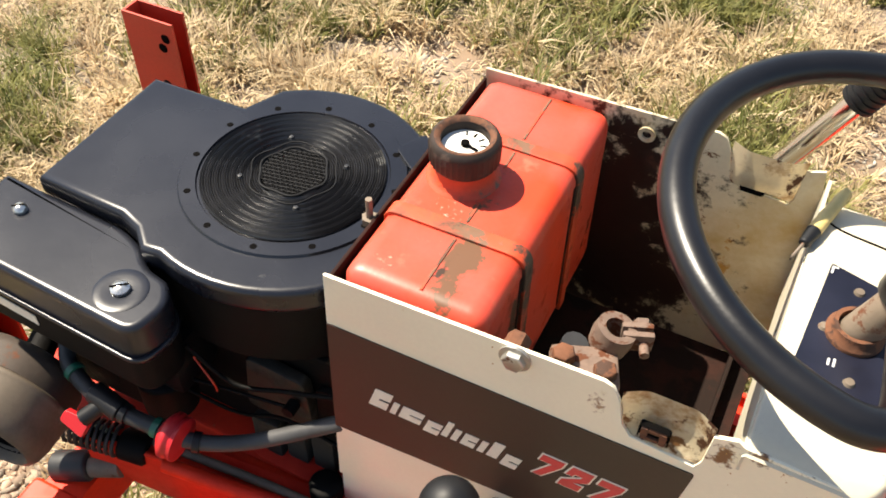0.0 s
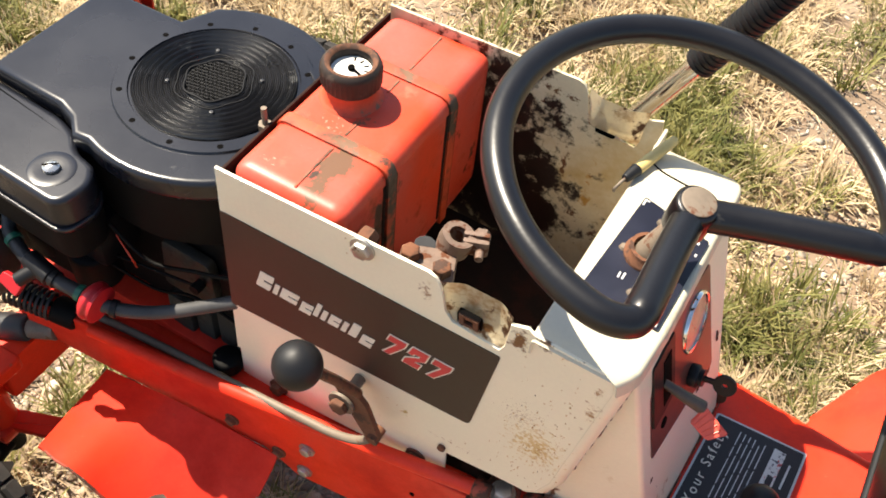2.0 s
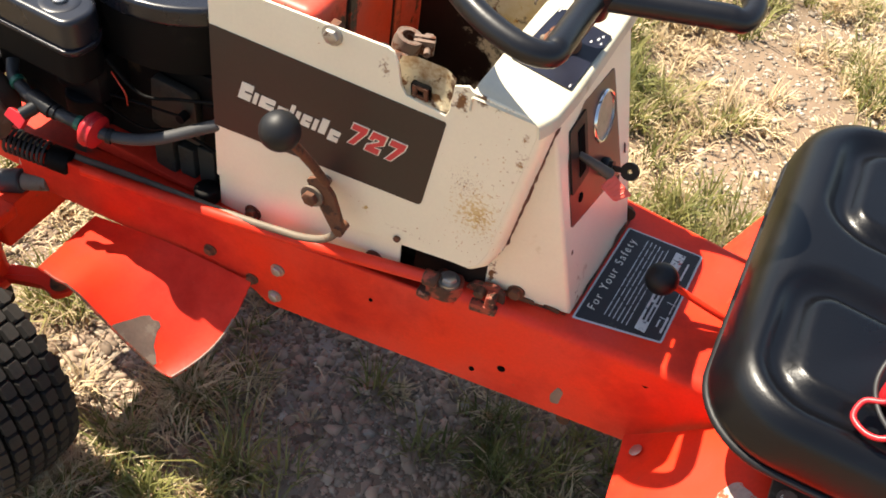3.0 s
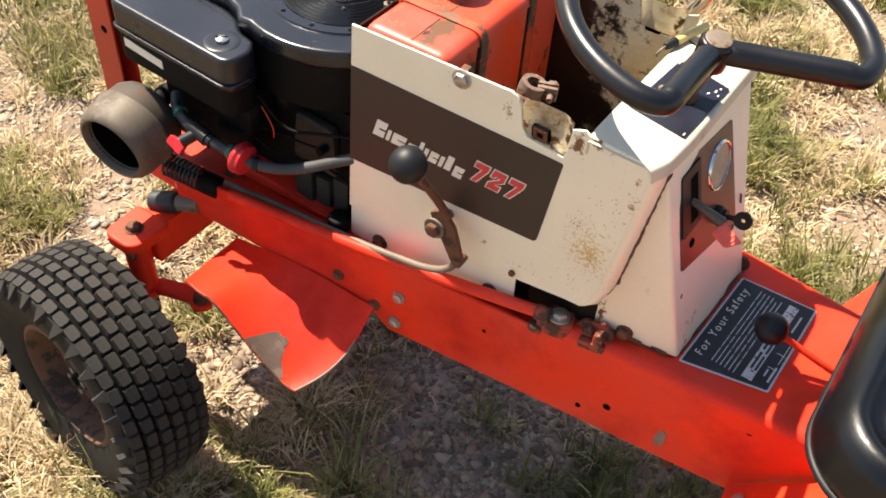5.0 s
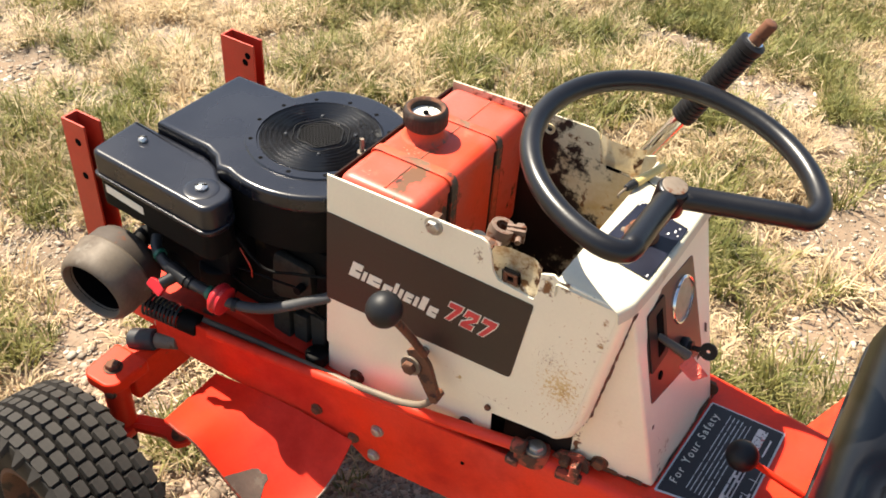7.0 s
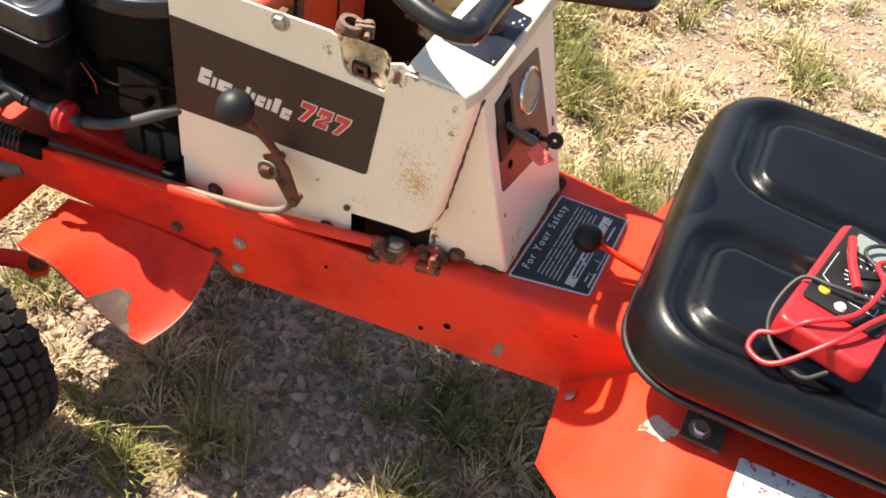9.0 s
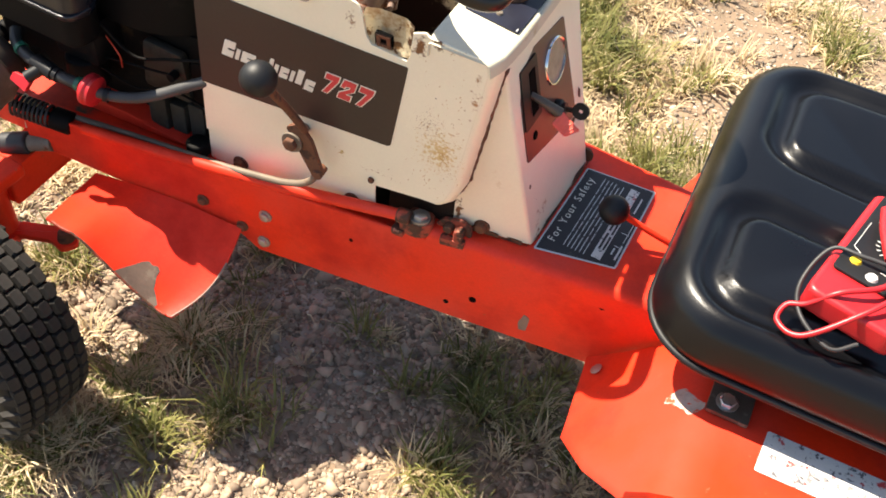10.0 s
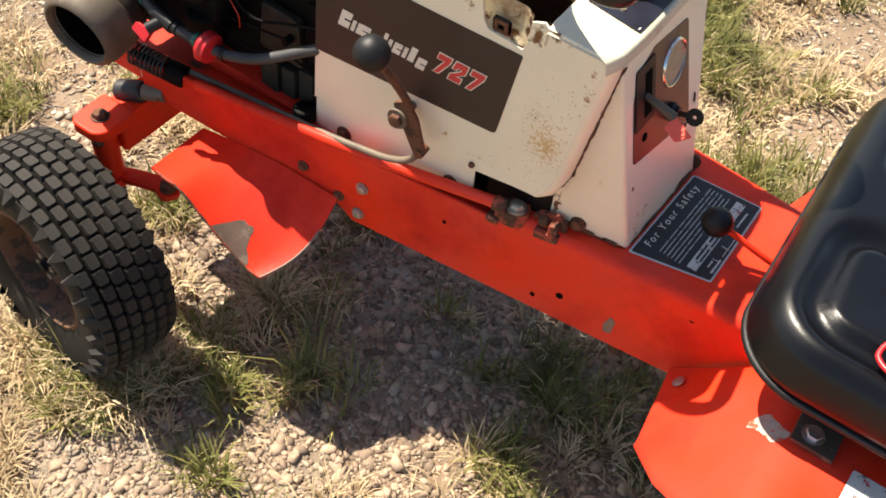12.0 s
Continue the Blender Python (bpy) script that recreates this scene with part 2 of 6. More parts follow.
pebble = surf("gravel_stone", (0.29, 0.232, 0.172), 0.88, vary=0.18, scale=60, fine=700, bump=0.25, island=0.42)
brown_pebble = surf("brown_gravel_stone", (0.285, 0.205, 0.145), 0.9, vary=0.2, scale=60, fine=700, bump=0.25, island=0.55)
pale_pebble = surf("pale_gravel_stone", (0.44, 0.385, 0.31), 0.88, vary=0.12, scale=60, fine=700, bump=0.25, island=0.35)


def blades_mat(name, col, col2, rough=0.6, trans=0.25):
    m, n, l, b = shader(name)
    g = n.new("ShaderNodeNewGeometry")
    mix = n.new("ShaderNodeMix")
    mix.data_type = "RGBA"
    tc = n.new("ShaderNodeTexCoord")
    tuft_ = n.new("ShaderNodeTexNoise")
    tuft_.inputs["Scale"].default_value = 13.0
    l.new(tc.outputs["Object"], tuft_.inputs["Vector"])
    spread_ = n.new("ShaderNodeMapRange")
    spread_.inputs["From Min"].default_value, spread_.inputs["From Max"].default_value = 0.32, 0.68
    l.new(tuft_.outputs["Fac"], spread_.inputs["Value"])
    both = n.new("ShaderNodeMix")
    both.inputs["Factor"].default_value = 0.55
    l.new(g.outputs["Random Per Island"], both.inputs["A"])
    l.new(spread_.outputs[0], both.inputs["B"])
    l.new(both.outputs["Result"], mix.inputs["Factor"])
    mix.inputs["A"].default_value, mix.inputs["B"].default_value = (*col, 1), (*col2, 1)
    no = n.new("ShaderNodeTexNoise")
    no.inputs["Scale"].default_value = 2.2
    l.new(tc.outputs["Object"], no.inputs["Vector"])
    mr = n.new("ShaderNodeMapRange")
    mr.inputs["To Min"].default_value, mr.inputs["To Max"].default_value = 0.7, 1.3
    l.new(no.outputs["Fac"], mr.inputs["Value"])
    hsv = n.new("ShaderNodeHueSaturation")
    l.new(mix.outputs["Result"], hsv.inputs["Color"])
    l.new(mr.outputs[0], hsv.inputs["Value"])
    l.new(hsv.outputs[0], b.inputs["Base Color"])
    b.inputs["Roughness"].default_value = rough
    b.inputs["Specular IOR Level"].default_value = 0.3
    tl = n.new("ShaderNodeBsdfTranslucent")
    l.new(hsv.outputs[0], tl.inputs["Color"])
    ms = n.new("ShaderNodeMixShader")
    ms.inputs[0].default_value = trans
    l.new(b.outputs[0], ms.inputs[1])
    l.new(tl.outputs[0], ms.inputs[2])
    l.new(ms.outputs[0], n["Material Output"].inputs["Surface"])
    return m


straw = blades_mat("dry_straw", (0.74, 0.60, 0.385), (0.31, 0.210, 0.115))
green = blades_mat("green_grass", (0.072, 0.092, 0.020), (0.31, 0.275, 0.095))


def spot_stain(m, spots):
    """Adds noisy blotches, among them rust blooms, to a painted sheet: each spot has a centre, a reach on each axis, a
    colour, a grain and a density.
    """
    n, l = m.node_tree.nodes, m.node_tree.links
    b = n["Principled BSDF"]
    tc = n.new("ShaderNodeTexCoord")
    for c, reach, col, grain, dens in spots:
        mp = n.new("ShaderNodeMapping")
        mp.vector_type = "TEXTURE"
        mp.inputs["Location"].default_value = c
        mp.inputs["Scale"].default_value = reach
        l.new(tc.outputs["Object"], mp.inputs["Vector"])
        ln = n.new("ShaderNodeVectorMath")
        ln.operation = "LENGTH"
        l.new(mp.outputs[0], ln.inputs[0])
        no = n.new("ShaderNodeTexNoise")
        no.inputs["Scale"].default_value, no.inputs["Detail"].default_value, no.inputs["Roughness"].default_value = grain, 6, 0.7
        l.new(tc.outputs["Object"], no.inputs["Vector"])
        sm = n.new("ShaderNodeMath")
        sm.operation = "MULTIPLY_ADD"
        sm.inputs[1].default_value = -0.30
        l.new(ln.outputs["Value"], sm.inputs[0])
        l.new(no.outputs["Fac"], sm.inputs[2])
        mr = n.new("ShaderNodeMapRange")
        mr.inputs["From Min"].default_value, mr.inputs["From Max"].default_value = 0.46 - dens, 0.54 - dens
        l.new(sm.outputs[0], mr.inputs["Value"])
        old = b.inputs["Base Color"].links[0].from_socket
        mix = n.new("ShaderNodeMix")
        mix.data_type = "RGBA"
        l.new(mr.outputs[0], mix.inputs["Factor"])
        l.new(old, mix.inputs["A"])
        mix.inputs["B"].default_value = (*col, 1)
        l.new(mix.outputs["Result"], b.inputs["Base Color"])
    return m


def cream_like(name):
    return surf(name, (0.82, 0.745, 0.565), 0.38, vary=0.06, scale=8, stain=[(RUST, 0.715, 0.02, 60.0), ((0.50, 0.36, 0.15), 0.66, 0.12, 11.0)], bump=0.04, coat=0.2)


spot_stain(tank_red, [
    ((0.076, 0.050, 0.757), (0.020, 0.055, 0.05), (0.13, 0.062, 0.032), 40.0, 0.20), ((0.067, 0.045, 0.757), (0.006, 0.034, 0.05), (0.045, 0.025, 0.015), 60.0, 0.13), ((0.061, 0.105, 0.757), (0.005, 0.020, 0.05), (0.14, 0.07, 0.04), 70.0, 0.12), ((0.114, 0.066, 0.70), (0.03, 0.016, 0.06), (0.07, 0.035, 0.02), 50.0, 0.12),
    ((0.060, 0.110, 0.757), (0.035, 0.05, 0.05), (0.13, 0.07, 0.04), 60.0, -0.02), ((0.045, 0.09, 0.757), (0.06, 0.09, 0.03), (0.62, 0.36, 0.28), 260.0, -0.10),
    ((0.03, 0.03, 0.757), (0.04, 0.03, 0.03), (0.60, 0.28, 0.20), 170.0, -0.08)])
spot_stain(tank_dirt, [((0.070, 0.083, 0.757), (0.035, 1, 0.03), (0.15, 0.075, 0.04), 60.0, 0.06), ((0.115, 0.083, 0.74), (0.014, 1, 0.045), (0.06, 0.035, 0.02), 60.0, 0.16)])
spot_stain(ear_rust, [((0.268, 0.0, 0.735), (0.010, 1, 0.035), (0.10, 0.040, 0.015), 60.0, 0.12), ((0.252, 0.0, 0.722), (0.020, 1, 0.016), (0.22, 0.10, 0.03), 90.0, 0.05), ((0.219, 0.0, 0.722), (0.006, 1, 0.030), (0.20, 0.09, 0.03), 90.0, 0.06)])
panel_cream = spot_stain(cream_like("rust_bloomed_cream_panel"), [
    ((0.316, 0, 0.607), (0.055, 1, 0.065), (0.66, 0.48, 0.22), 190.0, 0.06), ((0.322, 0, 0.600), (0.034, 1, 0.055), (0.50, 0.27, 0.08), 260.0, 0.0), ((0.300, 0, 0.640), (0.07, 1, 0.08), (0.26, 0.11, 0.035), 420.0, -0.05), ((0.24, 0, 0.535), (0.10, 1, 0.012), (0.34, 0.17, 0.06), 260.0, -0.03),
    ((0.282, 0, 0.740), (0.022, 1, 0.028), (0.16, 0.065, 0.022), 80.0, 0.05), ((0.200, 0, 0.740), (0.012, 1, 0.03), (0.24, 0.10, 0.03), 90.0, 0.04),
    ((0.305, 0, 0.748), (0.05, 1, 0.016), (0.15, 0.07, 0.03), 75.0, 0.045), ((0.350, 0, 0.70), (0.012, 1, 0.07), (0.36, 0.18, 0.065), 110.0, 0.04), ((0.19, 0, 0.545), (0.008, 1, 0.014), (0.50, 0.33, 0.08), 150.0, 0.06)])
console_cream = spot_stain(cream_like("rust_edged_cream_console"), [
    ((0.40, 0.04, 0.468), (0.16, 0.06, 0.010), (0.11, 0.042, 0.018), 110.0, 0.04), ((0.44, 0.14, 0.470), (0.03, 0.2, 0.010), (0.12, 0.05, 0.02), 120.0, 0.02),
    ((0.414, 0.155, 0.585), (0.04, 0.034, 0.028), (0.13, 0.055, 0.022), 120.0, 0.06), ((0.44, 0.06, 0.485), (0.03, 0.022, 0.030), (0.30, 0.15, 0.05), 110.0, 0.03), ((0.43, 0.08, 0.50), (0.03, 0.06, 0.03), (0.42, 0.25, 0.09), 160.0, -0.03), ((0.34, 0.03, 0.50), (0.016, 0.06, 0.05), (0.15, 0.06, 0.02), 110.0, 0.03),
    ((0.43, 0.05, 0.535), (0.012, 0.02, 0.02), (0.40, 0.26, 0.07), 150.0, 0.04)])
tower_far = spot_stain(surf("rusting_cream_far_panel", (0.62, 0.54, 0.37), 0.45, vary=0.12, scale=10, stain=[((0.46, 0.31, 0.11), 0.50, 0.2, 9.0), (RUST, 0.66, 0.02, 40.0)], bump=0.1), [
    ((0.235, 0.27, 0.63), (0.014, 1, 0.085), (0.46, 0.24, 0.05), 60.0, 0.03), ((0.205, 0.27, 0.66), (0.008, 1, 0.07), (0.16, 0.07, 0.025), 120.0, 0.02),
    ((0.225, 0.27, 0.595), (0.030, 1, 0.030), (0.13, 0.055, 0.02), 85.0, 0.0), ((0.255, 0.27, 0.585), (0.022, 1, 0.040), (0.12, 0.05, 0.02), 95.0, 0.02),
    # Two broad near-black brown blotches over the panel's front and lower part
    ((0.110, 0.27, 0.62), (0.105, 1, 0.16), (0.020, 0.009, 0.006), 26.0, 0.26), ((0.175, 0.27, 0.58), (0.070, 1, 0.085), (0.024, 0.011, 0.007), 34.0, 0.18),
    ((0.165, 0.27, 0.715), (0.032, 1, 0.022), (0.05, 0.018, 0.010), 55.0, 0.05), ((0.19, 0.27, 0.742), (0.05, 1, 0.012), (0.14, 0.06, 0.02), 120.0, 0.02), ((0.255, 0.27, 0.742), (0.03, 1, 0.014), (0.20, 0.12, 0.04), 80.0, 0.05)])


# ---- mesh helpers ----
def part(name, bm, material, parent=None, label="", smooth=True, recalc=True):
    """Links a bmesh as one mesh object under a thing or a part."""
    if recalc:
        bmesh.ops.recalc_face_normals(bm, faces=bm.faces)
    me = bpy.data.meshes.new(name)
    normals = []
    if smooth:
        # rounded edges shade smoothly, broad faces stay flat: normals weighted by area
        bm.normal_update()
        bm.faces.index_update()
        area = [f.calc_area() for f in bm.faces]
        for f in bm.faces:
            fn = f.normal
            for lp in f.loops:
                s = Vector()
                for g in lp.vert.link_faces:
                    if g.normal.dot(fn) > 0.62:
                        s += g.normal * area[g.index]
                normals.append(s.normalized() if s.length > 1e-12 else fn.copy())
    bm.to_mesh(me)
    bm.free()
    me.materials.append(material)
    if smooth:
        me.shade_smooth()
        me.normals_split_custom_set(normals)
    ob = new(name, me)
    if parent is not None:
        ob.parent = parent
    if label:
        ob["label"] = label
    return ob


def thing(name, place, label, category, group="", kind=""):
    return tagged(new(name), label, category, group, kind)


def box(bm, lo, hi, bevel=0.0, m=None, seg=2):
    c = [(a + b) / 2 for a, b in zip(lo, hi)]
    s = [abs(b - a) for a, b in zip(lo, hi)]
    vs = bmesh.ops.create_cube(bm, size=1, matrix=Matrix.Translation(c) @ Matrix.Diagonal((*s, 1)))["verts"]
    if bevel:
        es = list({e for v in vs for e in v.link_edges})
        vs = bmesh.ops.bevel(bm, geom=es, offset=bevel, segments=seg, affect="EDGES", profile=0.6)["verts"]
        vs = list({v for v in vs if v.is_valid})
    if m is not None:
        bmesh.ops.transform(bm, matrix=m, verts=vs)
    return vs


def prism(bm, poly, axis, a, b, bevel=0.0, seg=2, m=None):
    """A polygon of two coordinates, drawn out along axis from a to b."""
    def at(p, w):
        return {"x": (w, p[0], p[1]), "y": (p[0], w, p[1]), "z": (p[0], p[1], w)}[axis]
    lo = [bm.verts.new(at(p, a)) for p in poly]
    hi = [bm.verts.new(at(p, b)) for p in poly]
    k = len(poly)
    fs = [bm.faces.new(lo[::-1]), bm.faces.new(hi)]
    fs += [bm.faces.new((lo[i], lo[(i + 1) % k], hi[(i + 1) % k], hi[i])) for i in range(k)]
    vs = lo + hi
    if bevel:
        es = list({e for f in fs[:2] for e in f.edges})
        bmesh.ops.recalc_face_normals(bm, faces=fs)
        new_geo = bmesh.ops.bevel(bm, geom=es, offset=bevel, segments=seg, affect="EDGES", profile=0.6)
        vs = list({v for v in vs + new_geo["verts"] if v.is_valid})
    if m is not None:
        bmesh.ops.transform(bm, matrix=m, verts=vs)
    return vs


def frame_of(d):
    d = Vector(d).normalized()
    return d.to_track_quat("Z", "Y").to_matrix().to_4x4()


def lathe(bm, profile, seg=32, m=None, closed=False):
    """Turns (radius, height) points round the z axis."""
    m = m or Matrix()
    rings = []
    for r, h in profile:
        if r < 1e-6:
            rings.append([bm.verts.new(m @ Vector((0, 0, h)))])
        else:
            rings.append([bm.verts.new(m @ Vector((r * math.cos(2 * math.pi * i / seg), r * math.sin(2 * math.pi * i / seg), h))) for i in range(seg)])
    pairs = list(zip(rings, rings[1:])) + ([(rings[-1], rings[0])] if closed else [])
    for p, q in pairs:
        for i in range(seg):
            j = (i + 1) % seg
            if len(p) == 1 and len(q) == 1:
                continue
            if len(p) == 1:
                bm.faces.new((p[0], q[i], q[j]))
            elif len(q) == 1:
                bm.faces.new((p[i], p[j], q[0]))
            else:
                bm.faces.new((p[i], p[j], q[j], q[i]))


def rod(bm, p, q, r, seg=16, r2=None, bevel=0.0):
    p, q = Vector(p), Vector(q)
    L = (q - p).length
    r2 = r if r2 is None else r2
    e = bevel
    lathe(bm, [(0, 0), (r - e, 0), (r, e), (r2, L - e), (r2 - e, L), (0, L)] if e else [(0, 0), (r, 0), (r2, L), (0, L)], seg,
          Matrix.Translation(p) @ frame_of(q - p))


def curve_points(pts, per=8):
    """A smooth line through points (Catmull-Rom)."""
    P = [Vector(p) for p in pts]
    P = [2 * P[0] - P[1]] + P + [2 * P[-1] - P[-2]]
    out = []
    for i in range(1, len(P) - 2):
        a, b, c, d = P[i - 1:i + 3]
        for k in range(per):
            t = k / per
            out.append(0.5 * ((2 * b) + (c - a) * t + (2 * a - 5 * b + 4 * c - d) * t * t + (3 * b - a - 3 * c + d) * t ** 3))
    return out + [P[-2]]


def tube(bm, line, r, seg=12, ends=True):
    """A round bar along a line; r is a number or a function of the share of its length."""
    line = [Vector(p) for p in line]
    rad = r if callable(r) else (lambda t: r)
    up = Vector((0.13, 0.27, 0.95))
    rings = []
    for i, p in enumerate(line):
        d = (line[min(i + 1, len(line) - 1)] - line[max(i - 1, 0)]).normalized()
        u = (up - d * up.dot(d)).normalized()
        up = u
        v = d.cross(u)
        rr = rad(i / (len(line) - 1))
        rings.append([bm.verts.new(p + rr * (u * math.cos(2 * math.pi * k / seg) + v * math.sin(2 * math.pi * k / seg))) for k in range(seg)])
    for a, b in zip(rings, rings[1:]):
        for k in range(seg):
            bm.faces.new((a[k], a[(k + 1) % seg], b[(k + 1) % seg], b[k]))
    if ends:
        bm.faces.new(rings[0][::-1])
        bm.faces.new(rings[-1])


def hexbolt(parent, p, d, size=0.006, h=0.005, material=None, washer=True, name="bolt", label=""):
    """A hexagon bolt head that stands on p and points along d; size is half its width."""
    m = Matrix.Translation(p) @ frame_of(d)
    bm = bmesh.new()
    if washer:
        lathe(bm, [(0, -0.0015), (size * 1.5, -0.0015), (size * 1.5, 0.0012), (0, 0.0012)], 20, m)
    lathe(bm, [(0, 0.001), (size * 1.12, 0.001), (size * 1.12, h * 0.8), (size * 0.95, h), (0, h)], 6, m)
    return part(name, bm, material or steel, parent, label)


def rounded(points, radius, seg=5):
    """A polygon with rounded corners; radius is one number or one for each corner."""
    k = len(points)
    rs = radius if isinstance(radius, (list, tuple)) else [radius] * k
    out = []
    for i, p in enumerate(points):
        p, a, b = Vector(p), Vector(points[i - 1]), Vector(points[(i + 1) % k])
        r = rs[i]
        if r <= 0:
            out.append(tuple(p))
            continue
        u, v = (a - p).normalized(), (b - p).normalized()
        r = min(r, 0.45 * (a - p).length, 0.45 * (b - p).length)
        s, e = p + u * r, p + v * r
        for j in range(seg + 1):
            t = j / seg
            out.append(tuple((1 - t) ** 2 * s + 2 * t * (1 - t) * p + t * t * e))
    return out


# ---- the garden tractor ----
CY = 0.1425            # the tractor's middle line
TAPER = Matrix(((1, 0, 0, 0), (0.1, 1, 0, 0), (0, 0, 1, 0), (0, 0, 0, 1)))
MIRROR = Matrix(((1, 0, 0, 0), (0, -1, 0, 2 * CY), (0, 0, 1, 0), (0, 0, 0, 1)))
TOWER_W = 0.272       # width of the tower between its side panels
TOWER_MIRROR = Matrix(((1, 0, 0, 0), (0, -1, 0, TOWER_W), (0, 0, 1, 0), (0, 0, 0, 1)))


def near_y(x):
    return -0.027 + 0.1 * x


tractor = thing("garden_tractor", (0, 0, 0), "old red and cream garden tractor without hood on dry grass", "garden tractor")

# frame rails
RAIL = [(-0.285, 0.372), (-0.10, 0.352), (0.03, 0.345), (0.07, 0.312), (0.72, 0.318), (0.72, 0.452), (0.35, 0.452), (0.30, 0.450), (-0.285, 0.436)]
for far in (False, True):
    bm = bmesh.new()
    prism(bm, RAIL, "y", -0.027, -0.021, 0.0026, 3)
    box(bm, (-0.285, -0.0215, 0.429), (0.30, 0.004, 0.4335), 0.001)
    box(bm, (0.07, -0.0215, 0.314), (0.60, 0.003, 0.3185), 0.001)
    bmesh.ops.transform(bm, matrix=(MIRROR if far else Matrix()) @ TAPER, verts=bm.verts)
    part("frame_rail", bm, red, tractor, "red painted steel frame rail with scuffs")
    if not far:
        rail_ob = bpy.data.objects["frame_rail"]
# engine base plate between the rails
bm = bmesh.new()
prism(bm, [(-0.285, -0.044), (0.0, -0.02), (0.0, 0.30), (-0.285, 0.33), (-0.36, 0.29), (-0.36, -0.005)], "z", 0.418, 0.4285, 0.001)
part("engine_base", bm, grimy_red, tractor, "red steel engine base plate with grime")
bm = bmesh.new()
prism(bm, [(-0.235, 0.429), (-0.235, 0.452), (-0.14, 0.450), (-0.10, 0.442), (0.0, 0.434)], "y", 0.0, 0.05, 0.004)
part("engine_mount", bm, red, tractor, "bright red engine mounting bracket")
# tunnel cover behind the console
bm = bmesh.new()
strips = []
for k in range(22):
    x = 0.312 + 0.400 * k / 21
    y0, y1 = near_y(x) - 0.0022, 2 * CY - near_y(x) + 0.0022
    sec = [(0.0, 0.436), (0.0, 0.4565)] + [(0.013 - 0.013 * math.cos(radians(a)), 0.4565 + 0.013 * math.sin(radians(a))) for a in (18, 36, 54, 72, 90)]
    strips.append([bm.verts.new((x, y0 + d_, z)) for d_, z in sec] + [bm.verts.new((x, y1 - d_, z)) for d_, z in sec[::-1]])
for a, b in zip(strips, strips[1:]):
    for q in range(len(a) - 1):
        bm.faces.new((a[q], a[q + 1], b[q + 1], b[q]))
bmesh.ops.recalc_face_normals(bm, faces=bm.faces)
bmesh.ops.solidify(bm, geom=bm.faces[:], thickness=0.002)
part("tunnel_cover", bm, red, tractor, "red painted tunnel cover plate")
bm = bmesh.new()
box(bm, (0.12, 0.06, 0.335), (0.70, 0.225, 0.428), 0.02)
part("gearbox", bm, dark_engine, tractor, "oily dark transmission housing under the frame")
bm = bmesh.new()
box(bm, (0.46, 0.06, 0.288), (0.485, 0.085, 0.317), 0.004)
rod(bm, (0.473, 0.03, 0.297), (0.473, 0.09, 0.297), 0.009)
part("pedal_pivot", bm, rust, tractor)
bm = bmesh.new()
tube(bm, curve_points([(0.15, 0.045, 0.305), (0.30, 0.04, 0.303), (0.46, 0.055, 0.300)], 6), 0.005)
part("pedal_rod", bm, rod_steel, tractor)
# round bar lying on the near rail, ending in a clamp
bm = bmesh.new()
tube(bm, curve_points([(-0.18, -0.049, 0.443), (0.0, -0.031, 0.4525), (0.14, -0.016, 0.4640), (0.277, -0.003, 0.4830)], 8), 0.0078, 14)
part("painted_bar", bm, red, tractor, "red round bar lying along the rail")
bm = bmesh.new()
box(bm, (0.268, -0.012, 0.452), (0.286, 0.022, 0.464), 0.004)
prism(bm, rounded([(0.276, -0.008), (0.305, -0.006), (0.318, 0.006), (0.312, 0.026), (0.282, 0.024)], 0.006), "z", 0.456, 0.4785, 0.003)
rod(bm, (0.272, -0.0035, 0.4823), (0.290, -0.001, 0.4830), 0.0098, 16, None, 0.002)
clampob = part("bar_clamp", bm, flaking, tractor, "greasy clamp with flaking red paint at the bar's end")
bm = bmesh.new()
lathe(bm, [(0, 0.0025), (0.0125, 0.0025), (0.0135, 0.0), (0.0, 0.0)], 22, Matrix.Translation((0.299, 0.008, 0.4785)))
part("washer", bm, rod_steel, clampob, "greasy washer")
hexbolt(clampob, (0.299, 0.008, 0.481), (0, 0, 1), 0.0085, 0.007, steel)
bm = bmesh.new()
prism(bm, rounded([(0.318, 0.448), (0.366, 0.455), (0.364, 0.484), (0.352, 0.492), (0.326, 0.484), (0.316, 0.470)], 0.005), "y", 0.018, 0.024, 0.0015)
prism(bm, rounded([(0.330, 0.000), (0.362, 0.006), (0.360, 0.022), (0.328, 0.022)], 0.004), "z", 0.456, 0.468, 0.002)
prism(bm, rounded([(0.346, 0.004), (0.358, 0.006), (0.356, 0.022), (0.344, 0.022)], 0.003), "z", 0.464, 0.484, 0.003)
lug_ob = part("rail_lug", bm, flaking, tractor, "rusty bent lug with flaking red paint")
bm = bmesh.new()
rod(bm, (0.336, 0.019, 0.478), (0.336, 0.008, 0.477), 0.0065, 14, None, 0.001)
part("lug_pin", bm, rust, lug_ob, "rusty pin")
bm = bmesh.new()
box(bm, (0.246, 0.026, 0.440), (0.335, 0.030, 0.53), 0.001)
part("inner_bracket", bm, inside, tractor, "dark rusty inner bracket")
